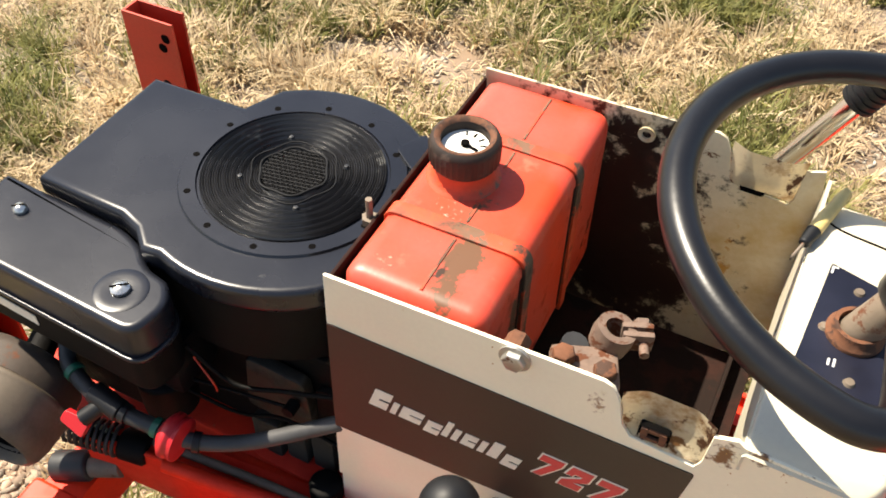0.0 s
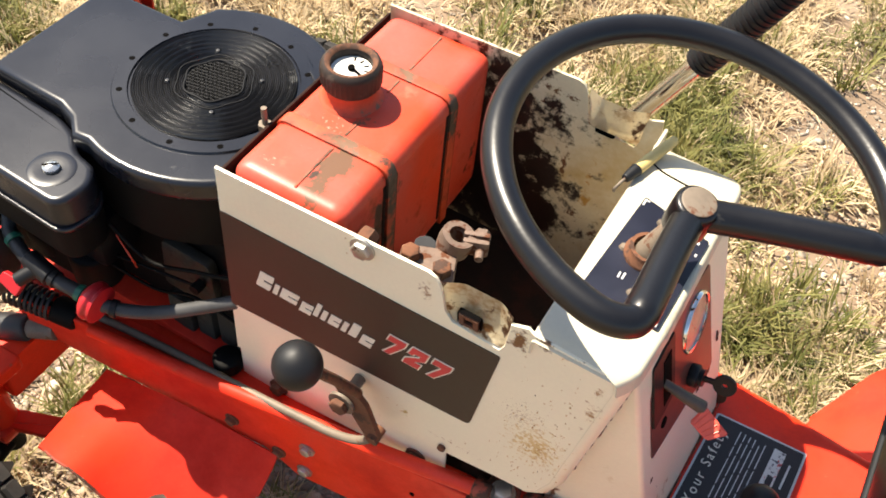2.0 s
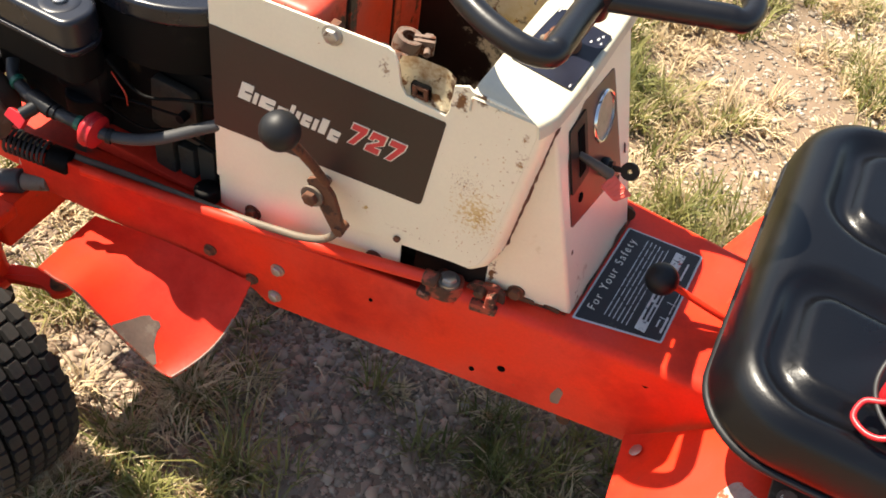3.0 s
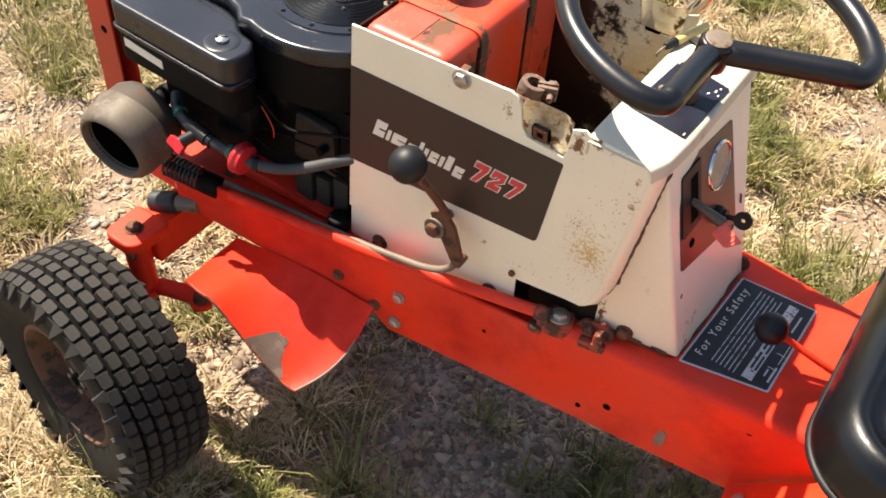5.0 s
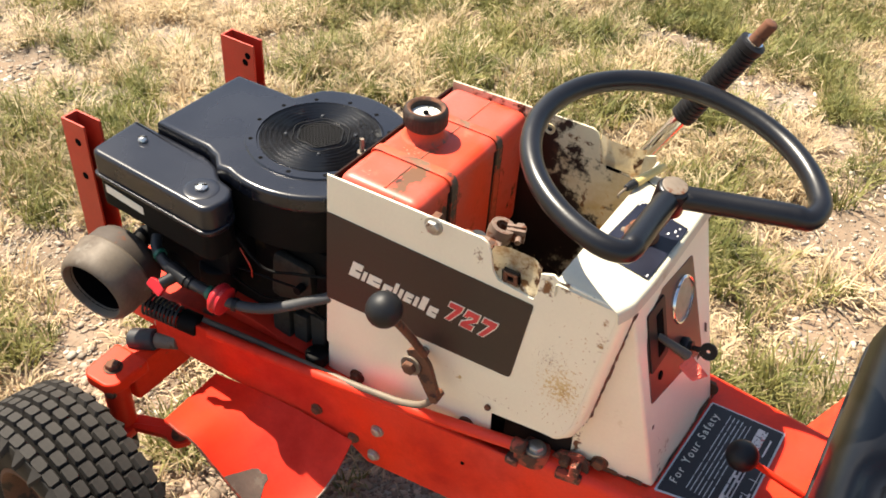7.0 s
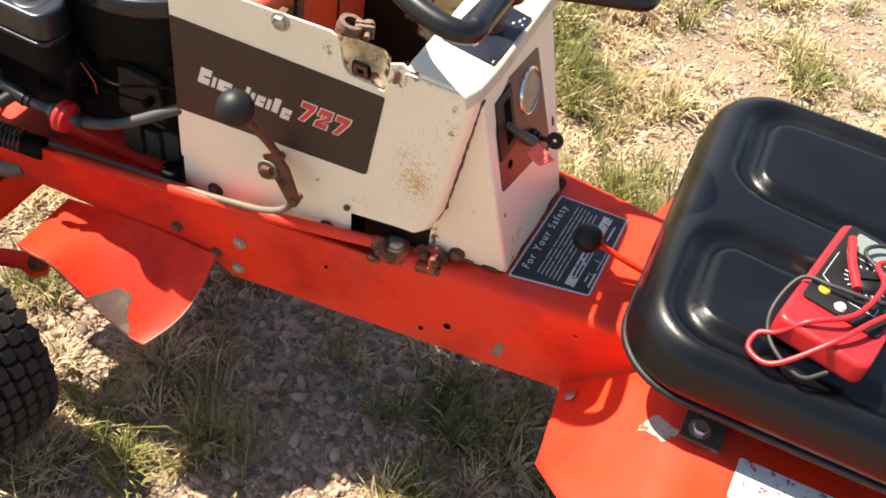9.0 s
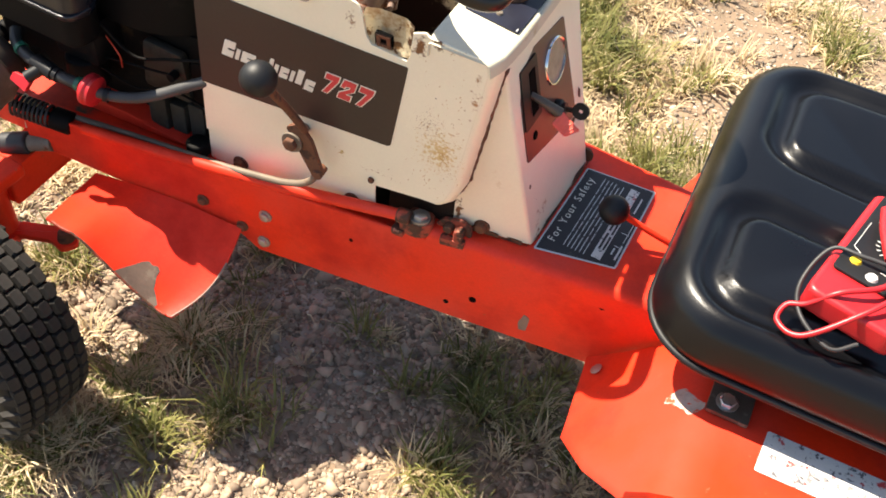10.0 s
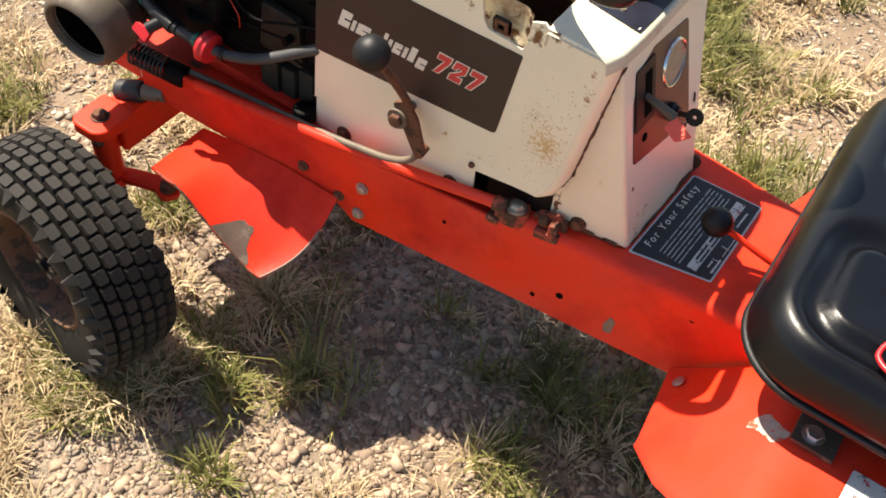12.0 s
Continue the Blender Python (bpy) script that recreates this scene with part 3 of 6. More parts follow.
# bolts and holes on the near rail
for x, z in ((0.085, 0.389), (0.080, 0.335)):
    hexbolt(rail_ob, (x, near_y(x) - 0.0005, z), (0, -1, 0), 0.0065, 0.006, steel)
for x, z in ((0.048, 0.352), (-0.01, 0.378)):
    hexbolt(rail_ob, (x, near_y(x) - 0.0005, z), (0, -1, 0), 0.006, 0.006, rust)
for x, z, r in ((0.384, 0.365, 0.0042), (0.349, 0.343, 0.003), (0.545, 0.435, 0.003), (0.21, 0.40, 0.0022)):
    bm = bmesh.new()
    lathe(bm, [(0, 0.0006), (r * 0.8, 0.0006), (r, 0.0014), (r * 1.25, 0.0006), (r * 1.25, 0.0)], 18,
          Matrix.Translation((x, near_y(x), z)) @ frame_of((0, -1, 0)))
    part("bolt_hole", bm, flat_black, rail_ob, "dark empty bolt hole")
bm = bmesh.new()
prism(bm, rounded([(0.452, 0.338), (0.462, 0.340), (0.463, 0.366), (0.455, 0.372), (0.449, 0.352)], 0.003), "y", -0.0278, -0.0268)
bmesh.ops.transform(bm, matrix=TAPER, verts=bm.verts)
part("paint_chip", bm, primer, rail_ob, "bare dark paint chip")

# ---- tower: side panels, ears, dash ----
PANEL = [(-0.0045, 0.758), (0.200, 0.764), (0.207, 0.761), (0.2125, 0.750), (0.217, 0.728), (0.224, 0.718), (0.267, 0.714), (0.2705, 0.722), (0.272, 0.752), (0.286, 0.7575), (0.2915, 0.7535),
         (0.348, 0.7505), (0.357, 0.745), (0.360, 0.734), (0.339, 0.560), (0.330, 0.534), (0.318, 0.5225), (0.300, 0.521), (0.150, 0.498), (0.08, 0.507), (-0.0120, 0.486)]
LOWER = [(-0.0130, 0.425), (0.238, 0.456), (0.236, 0.515), (-0.0115, 0.50)]


def side_panel(far):
    mir = TOWER_MIRROR if far else Matrix()
    bm = bmesh.new()
    outline = [(x, min(z, 0.7215) if far and x > 0.288 else z) for x, z in PANEL]
    prism(bm, outline, "y", 0.0, 0.003, 0.0009, 2)
    bmesh.ops.transform(bm, matrix=mir, verts=bm.verts)
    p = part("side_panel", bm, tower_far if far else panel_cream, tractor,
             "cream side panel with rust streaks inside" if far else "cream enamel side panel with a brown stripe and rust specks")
    bm = bmesh.new()
    prism(bm, LOWER, "y", 0.0034, 0.0062, 0.0008, 1)
    bmesh.ops.transform(bm, matrix=mir, verts=bm.verts)
    part("lower_plate", bm, cream, p)
    # rounded rear edge, bent inwards
    bm = bmesh.new()
    edge = [(0.357, 0.7215 if far else 0.7465), (0.360, 0.7155 if far else 0.734), (0.3495, 0.647), (0.339, 0.560), (0.330, 0.534), (0.318, 0.5225)]
    strips = []
    for x, z in edge:
        r = 0.011
        arc = [(x + r * math.sin(radians(a)), r - r * math.cos(radians(a)), z) for a in range(0, 91, 15)]
        arc.append((x + r + 0.0005, r + 0.012, z))
        strips.append([bm.verts.new(q) for q in arc])
    for s, t in zip(strips, strips[1:]):
        for i in range(len(s) - 1):
            bm.faces.new((s[i], s[i + 1], t[i + 1], t[i]))
    bmesh.ops.recalc_face_normals(bm, faces=bm.faces)
    bmesh.ops.solidify(bm, geom=bm.faces[:], thickness=0.0015)
    bmesh.ops.transform(bm, matrix=mir, verts=bm.verts)
    part("rear_flange", bm, panel_cream, p, "rounded cream rear edge with rust specks")
    bm = bmesh.new()
    rs = random.Random(21)
    seam = []
    for (x0_, z0_), (x1_, z1_) in zip(edge[1:], edge[2:]):
        for q in range(14):
            t = q / 14
            seam.append((x0_ + (x1_ - x0_) * t + 0.0108, z0_ + (z1_ - z0_) * t))
    strip_ = [[bm.verts.new((x - rs.uniform(0.0, 0.0015), 0.0160 - rs.uniform(0, 0.004), z)), bm.verts.new((x + 0.0016, 0.0236, z)), bm.verts.new((x + rs.uniform(0.001, 0.0035), 0.0260, z))] for x, z in seam]
    for s, t in zip(strip_, strip_[1:]):
        for i in range(2):
            bm.faces.new((s[i], s[i + 1], t[i + 1], t[i]))
    bmesh.ops.transform(bm, matrix=mir, verts=bm.verts)
    part("rusted_seam", bm, rust, p, "dark rusted seam along the panel's edge")
    # pressed-in ear with a square nut
    bm = bmesh.new()
    a, b = (0.213, 0.2725), ((0.0012, 0.7165), (0.0060, 0.722), (0.0085, 0.735), (0.0090, 0.760))
    rows = []
    for k in range(13):
        t = k / 12
        x = a[0] + (a[1] - a[0]) * t
        s = min(1, 4.5 * t, 4.5 * (1 - t))
        rows.append([(x, 0.0012 + (y - 0.0012) * s, z) for y, z in b])
    vs = [[bm.verts.new(q) for q in r] for r in rows]
    for r, s in zip(vs, vs[1:]):
        for i in range(3):
            bm.faces.new((r[i], r[i + 1], s[i + 1], s[i]))
    bmesh.ops.solidify(bm, geom=bm.faces[:], thickness=0.0022)
    bmesh.ops.transform(bm, matrix=mir, verts=bm.verts)
    part("ear", bm, ear_rust, p, "rust-stained pressed ear with a square nut")
    bm = bmesh.new()
    m = mir @ Matrix.Translation((0.238, 0.0040, 0.7275)) @ Matrix.Rotation(radians(11), 4, "X")
    box(bm, (-0.0102, -0.0015, -0.0102), (0.0102, 0.0, 0.0102), 0.003, m)
    part("nut_recess", bm, flat_black, p, "dark square nut hole")
    bm = bmesh.new()
    for lo, hi in (((-0.0085, -0.004, -0.0085), (-0.0038, -0.0012, 0.0085)), ((0.0038, -0.004, -0.0085), (0.0085, -0.0012, 0.0085)),
                   ((-0.0038, -0.0038, -0.0085), (0.0038, -0.0012, -0.0038)), ((-0.0038, -0.0038, 0.0038), (0.0038, -0.0012, 0.0085))):
        box(bm, lo, hi, 0.0008, m)
    part("square_nut", bm, rust, p, "rusty square nut")
    return p


near_panel = side_panel(False)
far_panel = side_panel(True)
# brown stripe, with the maker's lettering and model number as plain shapes
bm = bmesh.new()
prism(bm, rounded([(-0.0090, 0.5675), (0.255, 0.585), (0.270, 0.7065), (-0.0055, 0.705)], [0, 0.006, 0.003, 0]), "y", -0.0008, -0.0001)
part("stripe", bm, stripe_brown, near_panel, "brown stripe film")
XL, ZB = 0.026, 0.624
widths = [0.0155, 0.0052, 0.0185, 0.0125, 0.0052, 0.0052, 0.0112, 0.0052, 0.0085, 0.0125]
x = XL
for i, w in enumerate(widths):
    h = 0.024 if i == 0 else 0.022 if i in (4, 8) else 0.0165
    z0 = ZB - (0.004 if i in (3, 9) else 0) + 0.003 * (x - XL)
    lean = 0.30 * h
    form = [(0, 0), (1, 0), (1, 0.42), (0.42, 0.42), (0.42, 0.55), (1, 0.55), (1, 1), (0, 1)] if w > 0.01 else [(0, 0), (1, 0), (1, 1), (0, 1)]
    bm = bmesh.new()
    prism(bm, [(x + u * w + lean * v, z0 + h * v) for u, v in form], "y", -0.0013, -0.00085)
    part("maker_mark", bm, cream_ink, near_panel, "worn cream lettering block", smooth=False)
    x += w + 0.0028
SEVEN = [(0.0, 0.72), (0.0, 1.0), (1.0, 1.0), (1.0, 0.74), (0.52, 0.0), (0.16, 0.0), (0.60, 0.72)]
TWO = [(0.0, 0.0), (0.0, 0.27), (0.63, 0.60), (0.66, 0.72), (0.30, 0.72), (0.26, 0.60), (-0.02, 0.60), (0.04, 1.0), (0.98, 1.0), (1.0, 0.56), (0.46, 0.27), (0.92, 0.27), (0.92, 0.0)]
for k, form in enumerate((SEVEN, TWO, SEVEN)):
    for grow_, y, mt, nm in ((1.0, -0.0013, cream_ink, "numeral_outline"), (0.0, -0.0018, red_ink, "numeral")):
        q = [Vector((0.1620 + 0.0222 * k + u * 0.0168 + v * 0.0085, 0.6290 + v * 0.0285)) for u, v in form]
        if grow_:
            n_ = len(q)
            wide = []
            for i in range(n_):
                e0, e1 = (q[i] - q[i - 1]).normalized(), (q[(i + 1) % n_] - q[i]).normalized()
                m0, m1 = Vector((-e0.y, e0.x)), Vector((-e1.y, e1.x))
                bis = (m0 + m1) / max(0.5, 1 + m0.dot(m1))
                wide.append((i, bis))
            turn = sum(q[i - 1].x * q[i].y - q[i].x * q[i - 1].y for i in range(n_))
            q = [q[i] + bis * (0.0013 if turn < 0 else -0.0013) for i, bis in wide]
        bm = bmesh.new()
        prism(bm, [tuple(p) for p in q], "y", y, y + 0.0005)
        part(nm, bm, mt, near_panel, "red slanted numeral with a cream edge" if mt is red_ink else "", smooth=False)
hexbolt(near_panel, (0.141, -0.001, 0.753), (0, -1, 0), 0.0075, 0.006, steel)
for x, z in ((0.036, 0.445), (0.205, 0.466)):
    hexbolt(near_panel, (x, 0.0025, z), (0, -1, 0), 0.0075, 0.007, rust, label="rusted bolt")
bm = bmesh.new()
rod(bm, (0.233, -0.0005, 0.520), (0.233, -0.004, 0.520), 0.004, 12)
part("screw", bm, rust, near_panel)
# rust spots on the near panel
rnd = random.Random(4)
for mt, share in ((rust_speck, 0.45), (rust, 0.02)):
    bm = bmesh.new()
    for cx, cz, sx, sz, count in ((0.318, 0.612, 0.016, 0.034, 190), (0.326, 0.66, 0.010, 0.05, 70), (0.30, 0.70, 0.03, 0.04, 26), (0.283, 0.745, 0.012, 0.010, 26), (0.30, 0.56, 0.03, 0.02, 40), (0.19, 0.545, 0.006, 0.010, 12), (0.10, 0.745, 0.08, 0.012, 8)):
        for _ in range(int(count * share)):
            x, z, r = rnd.gauss(cx, sx), rnd.gauss(cz, sz), rnd.uniform(0.0002, 0.0007)
            if not (0.02 < x < 0.344 and 0.53 < z < 0.755) or (x < 0.27 and 0.56 < z < 0.712):
                continue
            prism(bm, [(x + r * rnd.uniform(0.6, 1.4) * math.cos(a), z + r * rnd.uniform(0.6, 1.6) * math.sin(a)) for a in [k * math.pi / 3 for k in range(6)]], "y", -0.0003, 0.0002)
    tagged(part("rust_specks", bm, mt, near_panel, "fine rust specks", smooth=False), kind="stuff")
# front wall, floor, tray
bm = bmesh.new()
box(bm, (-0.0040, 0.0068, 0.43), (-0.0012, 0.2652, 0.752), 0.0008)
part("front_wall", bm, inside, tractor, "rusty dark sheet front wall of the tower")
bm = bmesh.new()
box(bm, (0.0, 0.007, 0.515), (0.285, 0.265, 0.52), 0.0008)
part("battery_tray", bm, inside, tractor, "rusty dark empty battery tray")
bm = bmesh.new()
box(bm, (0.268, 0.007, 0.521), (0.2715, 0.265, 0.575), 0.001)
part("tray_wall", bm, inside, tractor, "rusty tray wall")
# Added dark plate that stands for the shaded gap between tray and dash
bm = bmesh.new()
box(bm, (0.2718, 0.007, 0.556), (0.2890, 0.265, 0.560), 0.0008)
part("gap_cover", bm, inside, tractor, "added dark plate standing for shade behind the tray")
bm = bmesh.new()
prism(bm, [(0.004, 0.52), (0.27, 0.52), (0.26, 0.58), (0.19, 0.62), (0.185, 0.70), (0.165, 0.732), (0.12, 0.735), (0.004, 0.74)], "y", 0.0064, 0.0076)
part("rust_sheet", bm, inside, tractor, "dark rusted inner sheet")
bm = bmesh.new()
lathe(bm, [(0.004, 0), (0.0075, 0), (0.0075, 0.002), (0.004, 0.002)], 18, Matrix.Translation((0.144, 0.2685, 0.742)) @ frame_of((0, -1, 0)), closed=True)
part("grommet", bm, cream_rusty, far_panel)

# dash: top plate, navy label plate, console
bm = bmesh.new()
# a bent sheet: level in the middle, rolled down at both ends, with a tight crease above the console's face
cols = []
for k in range(41):
    y = -0.0018 + 0.2756 * k / 40
    e0, e1 = max(0, 1 - (y + 0.0018) / 0.016), max(0, 1 - (0.2738 - y) / 0.062)
    z = 0.7575 - 0.009 * e0 ** 2 - 0.034 * e1 ** 2
    xr = 0.3715 + 0.004 * min(1, (y + 0.0018) / 0.06) - 0.010 * e0 ** 2 - 0.016 * e1 ** 3
    line_ = [(0.2905, z - 0.016), (0.2905, z - 0.002), (0.2925, z)]
    line_ += [(0.2925 + (xr - 0.0045 - 0.2925) * q / 4, z - 0.0012 * (q / 4)) for q in range(1, 5)]
    line_ += [(xr - 0.0013, z - 0.0028), (xr, z - 0.0065), (xr + 0.0015, z - 0.016)]
    cols.append([bm.verts.new((x, y, w)) for x, w in line_])
for a, b in zip(cols, cols[1:]):
    for q in range(len(a) - 1):
        bm.faces.new((a[q], a[q + 1], b[q + 1], b[q]))
bmesh.ops.recalc_face_normals(bm, faces=bm.faces)
bmesh.ops.solidify(bm, geom=bm.faces[:], thickness=0.0018)
box(bm, (0.2895, 0.0031, 0.62), (0.2925, 0.2689, 0.752), 0.0008)
dash = part("dash", bm, dash_shade_cream, tractor, "cream sheet dash top, shade toned into its colour")
bm = bmesh.new()
prism(bm, rounded([(0.301, 0.062), (0.3675, 0.051), (0.3705, 0.156), (0.308, 0.173)], 0.002), "z", 0.7570, 0.7584)
plate = part("dash_plate", bm, navy, tractor, "navy dash label plate with worn white marks")
for x, y in ((0.337, 0.073), (0.314, 0.112), (0.330, 0.153)):
    bm = bmesh.new()
    lathe(bm, [(0, 0.0022), (0.003, 0.002), (0.004, 0)], 14, Matrix.Translation((x, y, 0.7584)))
    part("screw", bm, rod_steel, plate)
for x, y, w, h in ((0.322, 0.084, 0.0016, 0.006), (0.3255, 0.0845, 0.0016, 0.007), (0.356, 0.134, 0.002, 0.004), (0.361, 0.142, 0.002, 0.005), (0.3635, 0.149, 0.002, 0.003), (0.366, 0.136, 0.0016, 0.003), (0.3645, 0.0555, 0.0016, 0.0045), (0.311, 0.1695, 0.0045, 0.0016), (0.3095, 0.166, 0.0016, 0.006)):
    bm = bmesh.new()
    box(bm, (x - w / 2, y - h / 2, 0.7585), (x + w / 2, y + h / 2, 0.7590))
    part("printed_bar", bm, white_ink, plate, "small white printed mark", smooth=False)
bm = bmesh.new()


def face_x(z):
    return 0.4405 - (z - 0.47) * 0.270


lo = [(0.322, 0.026, 0.4698), (0.4370, 0.044, 0.4698), (0.4460, 0.222, 0.4698), (0.338, 0.232, 0.4698)]
hi = [(0.300, 0.022, 0.742), (0.3675, 0.022, 0.742), (0.3690, 0.246, 0.730), (0.300, 0.250, 0.730)]
A, B = [bm.verts.new(p) for p in lo], [bm.verts.new(p) for p in hi]
bm.faces.new(A[::-1]), bm.faces.new(B)
for i in range(4):
    bm.faces.new((A[i], A[(i + 1) % 4], B[(i + 1) % 4], B[i]))
bmesh.ops.bevel(bm, geom=bm.edges[:], offset=0.005, segments=3, affect="EDGES", profile=0.6)
console = part("console", bm, console_cream, tractor, "cream sheet console below the dash, rusty at its foot")


def on_face(y, z, out=0.0):
    """A place on the console's sloping face: y across, z height, out along its normal."""
    lean = 0.009 * ((y - 0.044) / 0.178) * (1 - (z - 0.47) / 0.272)
    return Vector((face_x(z) - 0.003 + lean, y, z)) + Vector((0.965, -0.02, 0.26)) * out


def face_slab(bm, poly, t0, t1, bevel=0.0):
    lo = [bm.verts.new(on_face(y, z, t0)) for y, z in poly]
    hi = [bm.verts.new(on_face(y, z, t1)) for y, z in poly]
    k = len(poly)
    bm.faces.new(lo[::-1]), bm.faces.new(hi)
    for i in range(k):
        bm.faces.new((lo[i], lo[(i + 1) % k], hi[(i + 1) % k], hi[i]))


bm = bmesh.new()
face_slab(bm, rounded([(0.053, 0.590), (0.196, 0.566), (0.186, 0.704), (0.047, 0.722)], 0.004), 0.0003, 0.0022)
inst = part("instrument_panel", bm, console_brown, tractor, "dark brown instrument panel on the console")
FN = Vector((0.965, -0.02, 0.26)).normalized()
bm = bmesh.new()
lathe(bm, [(0, 0.0008), (0.0262, 0.0008), (0.0264, 0.0030), (0.0280, 0.0034), (0.0292, 0.0024), (0.0296, 0)], 40, Matrix.Translation(on_face(0.149, 0.668, 0.002)) @ frame_of(FN))
part("gauge_bezel", bm, chrome, inst, "chrome gauge bezel")
bm = bmesh.new()
lathe(bm, [(0, 0.0014), (0.0260, 0.0014)], 32, Matrix.Translation(on_face(0.149, 0.668, 0.002)) @ frame_of(FN))
part("gauge_face", bm, gauge_tan, inst, "dim brown gauge face")
for y0, y1, z0, z1 in ((0.053, 0.098, 0.632, 0.708),):
    bm = bmesh.new()
    face_slab(bm, rounded([(y0, z0), (y1, z0), (y1, z1), (y0, z1)], 0.003), 0.0023, 0.0045)
    part("slot_plate", bm, black_plastic, inst, "black control slot plate")
    bm = bmesh.new()
    face_slab(bm, [(y0 + 0.020, z0 + 0.010), (y0 + 0.036, z0 + 0.010), (y0 + 0.036, z1 - 0.012), (y0 + 0.020, z1 - 0.012)], 0.0046, 0.0052)
    part("slot", bm, flat_black, inst)
bm = bmesh.new()
rod(bm, on_face(0.138, 0.612, 0.002), on_face(0.138, 0.612, 0.012), 0.011, 20, None, 0.002)
rod(bm, on_face(0.138, 0.612, 0.012), on_face(0.138, 0.612, 0.016), 0.008, 20)
part("key_switch", bm, black_plastic, inst, "black ignition switch")
bm = bmesh.new()
kp = on_face(0.138, 0.612, 0.016)
box(bm, (-0.0012, -0.003, 0), (0.0012, 0.003, 0.012), 0, Matrix.Translation(kp) @ frame_of(FN))
lathe(bm, [(0.0026, -0.0016), (0.0105, -0.0016), (0.0105, 0.0016), (0.0026, 0.0016)], 24,
      Matrix.Translation(kp + FN * 0.019) @ frame_of((0, 0.3, 1)) @ Matrix.Rotation(radians(90), 4, "X"), closed=True)
part("ignition_key", bm, black_plastic, inst, "black-headed ignition key")
bm = bmesh.new()
tube(bm, curve_points([(0.384, 0.076, 0.670), (0.405, 0.077, 0.664), (0.424, 0.082, 0.654)], 5), lambda t: 0.0036 + 0.0026 * t, 12)
part("choke_lever", bm, bracket_steel, inst, "dark control lever")
bm = bmesh.new()
lathe(bm, [(0, 0.0012), (0.005, 0.0012), (0.006, 0)], 16, Matrix.Translation(on_face(0.078, 0.613, 0.0023)) @ frame_of(FN))
part("knob_hole", bm, flat_black, inst)
bm = bmesh.new()
quad = [Vector(q) + Vector((0.004, -0.003, 0)) for q in ((0.4160, 0.0715, 0.6460), (0.4215, 0.0850, 0.6580), (0.4480, 0.0775, 0.6465), (0.4345, 0.0675, 0.6385))]
nrm = (quad[1] - quad[0]).cross(quad[2] - quad[0]).normalized()
lo_ = [bm.verts.new(q - nrm * 0.002) for q in quad]
hi_ = [bm.verts.new(q + nrm * 0.002) for q in quad]
bm.faces.new(lo_[::-1]), bm.faces.new(hi_)
for k in range(4):
    bm.faces.new((lo_[k], lo_[(k + 1) % 4], hi_[(k + 1) % 4], hi_[k]))
bmesh.ops.bevel(bm, geom=bm.edges[:], offset=0.0012, segments=2, affect="EDGES")
part("lever_tag", bm, tag_red, inst, "faded red lever grip")
for k in range(1, 5):
    bm = bmesh.new()
    s_ = k / 5
    p_, q_ = quad[0].lerp(quad[3], s_), quad[1].lerp(quad[2], s_)
    for sgn in (-1, 1):
        rod(bm, p_.lerp(q_, 0.12) + nrm * 0.002 * sgn, p_.lerp(q_, 0.88) + nrm * 0.002 * sgn, 0.0008, 6)
    part("grip_rib", bm, tag_red, inst)
for y, x in ((0.033, 0.372), (0.226, 0.44)):
    hexbolt(console, (x, y, 0.482), (0, -1 if y < 0.1 else 1, 0), 0.007, 0.008, rust, label="rusted bolt")
for x, z, w, h in ((0.352, 0.475, 0.012, 0.004), (0.385, 0.474, 0.012, 0.003), (0.415, 0.473, 0.012, 0.003)):
    bm = bmesh.new()
    box(bm, (x - w * 0.8, 0.024 + 0.1565 * (x - 0.322), z - h), (x + w * 0.8, 0.0262 + 0.1565 * (x - 0.322), z + h), 0.0008)
    part("rust_edge", bm, rust, console, smooth=False)
for y, z, w, h in ((0.185, 0.570, 0.010, 0.004), (0.19, 0.560, 0.006, 0.004), (0.215, 0.585, 0.003, 0.008), (0.165, 0.561, 0.004, 0.003), (0.19, 0.476, 0.025, 0.005), (0.10, 0.474, 0.025, 0.003), (0.055, 0.555, 0.003, 0.003)):
    bm = bmesh.new()
    face_slab(bm, [(y - w, z - h * 0.5), (y + w * 0.5, z - h), (y + w, z + h * 0.4), (y - w * 0.3, z + h)], 0.0001, 0.0007)
    part("rust_patch", bm, rust, console, smooth=False)

# ragged rust along the console's foot
fr2 = random.Random(31)
bm = bmesh.new()
prev = None
h = 0.003
for k in range(121):
    t = k / 120
    x = 0.328 + 0.104 * t
    y = 0.026 + 0.1565 * (x - 0.322) - 0.0012
    h = max(0.0006, min(0.0048, h + fr2.uniform(-0.0013, 0.00125)))
    top = h + 0.007 * max(0, 1 - abs(t - 0.32) / 0.05) + 0.012 * max(0, 1 - t / 0.10)
    cur = (bm.verts.new((x, y, 0.4699)), bm.verts.new((x, y - 0.02 * top, 0.4699 + top)))
    if prev:
        bm.faces.new((prev[0], cur[0], cur[1], prev[1]))
    prev = cur
part("rusted_foot", bm, rust, console, "ragged rust along the foot", smooth=False)
bm = bmesh.new()
prev = None
for k in range(41):
    y = 0.053 + 0.178 * k / 40
    h = 0.0015 + 0.007 * fr2.random() ** 2
    cur = (bm.verts.new(on_face(y, 0.4712, 0.0007)), bm.verts.new(on_face(y, 0.4712 + h, 0.0007)))
    if prev:
        bm.faces.new((prev[0], cur[0], cur[1], prev[1]))
    prev = cur
part("rusted_foot", bm, rust, console, smooth=False)
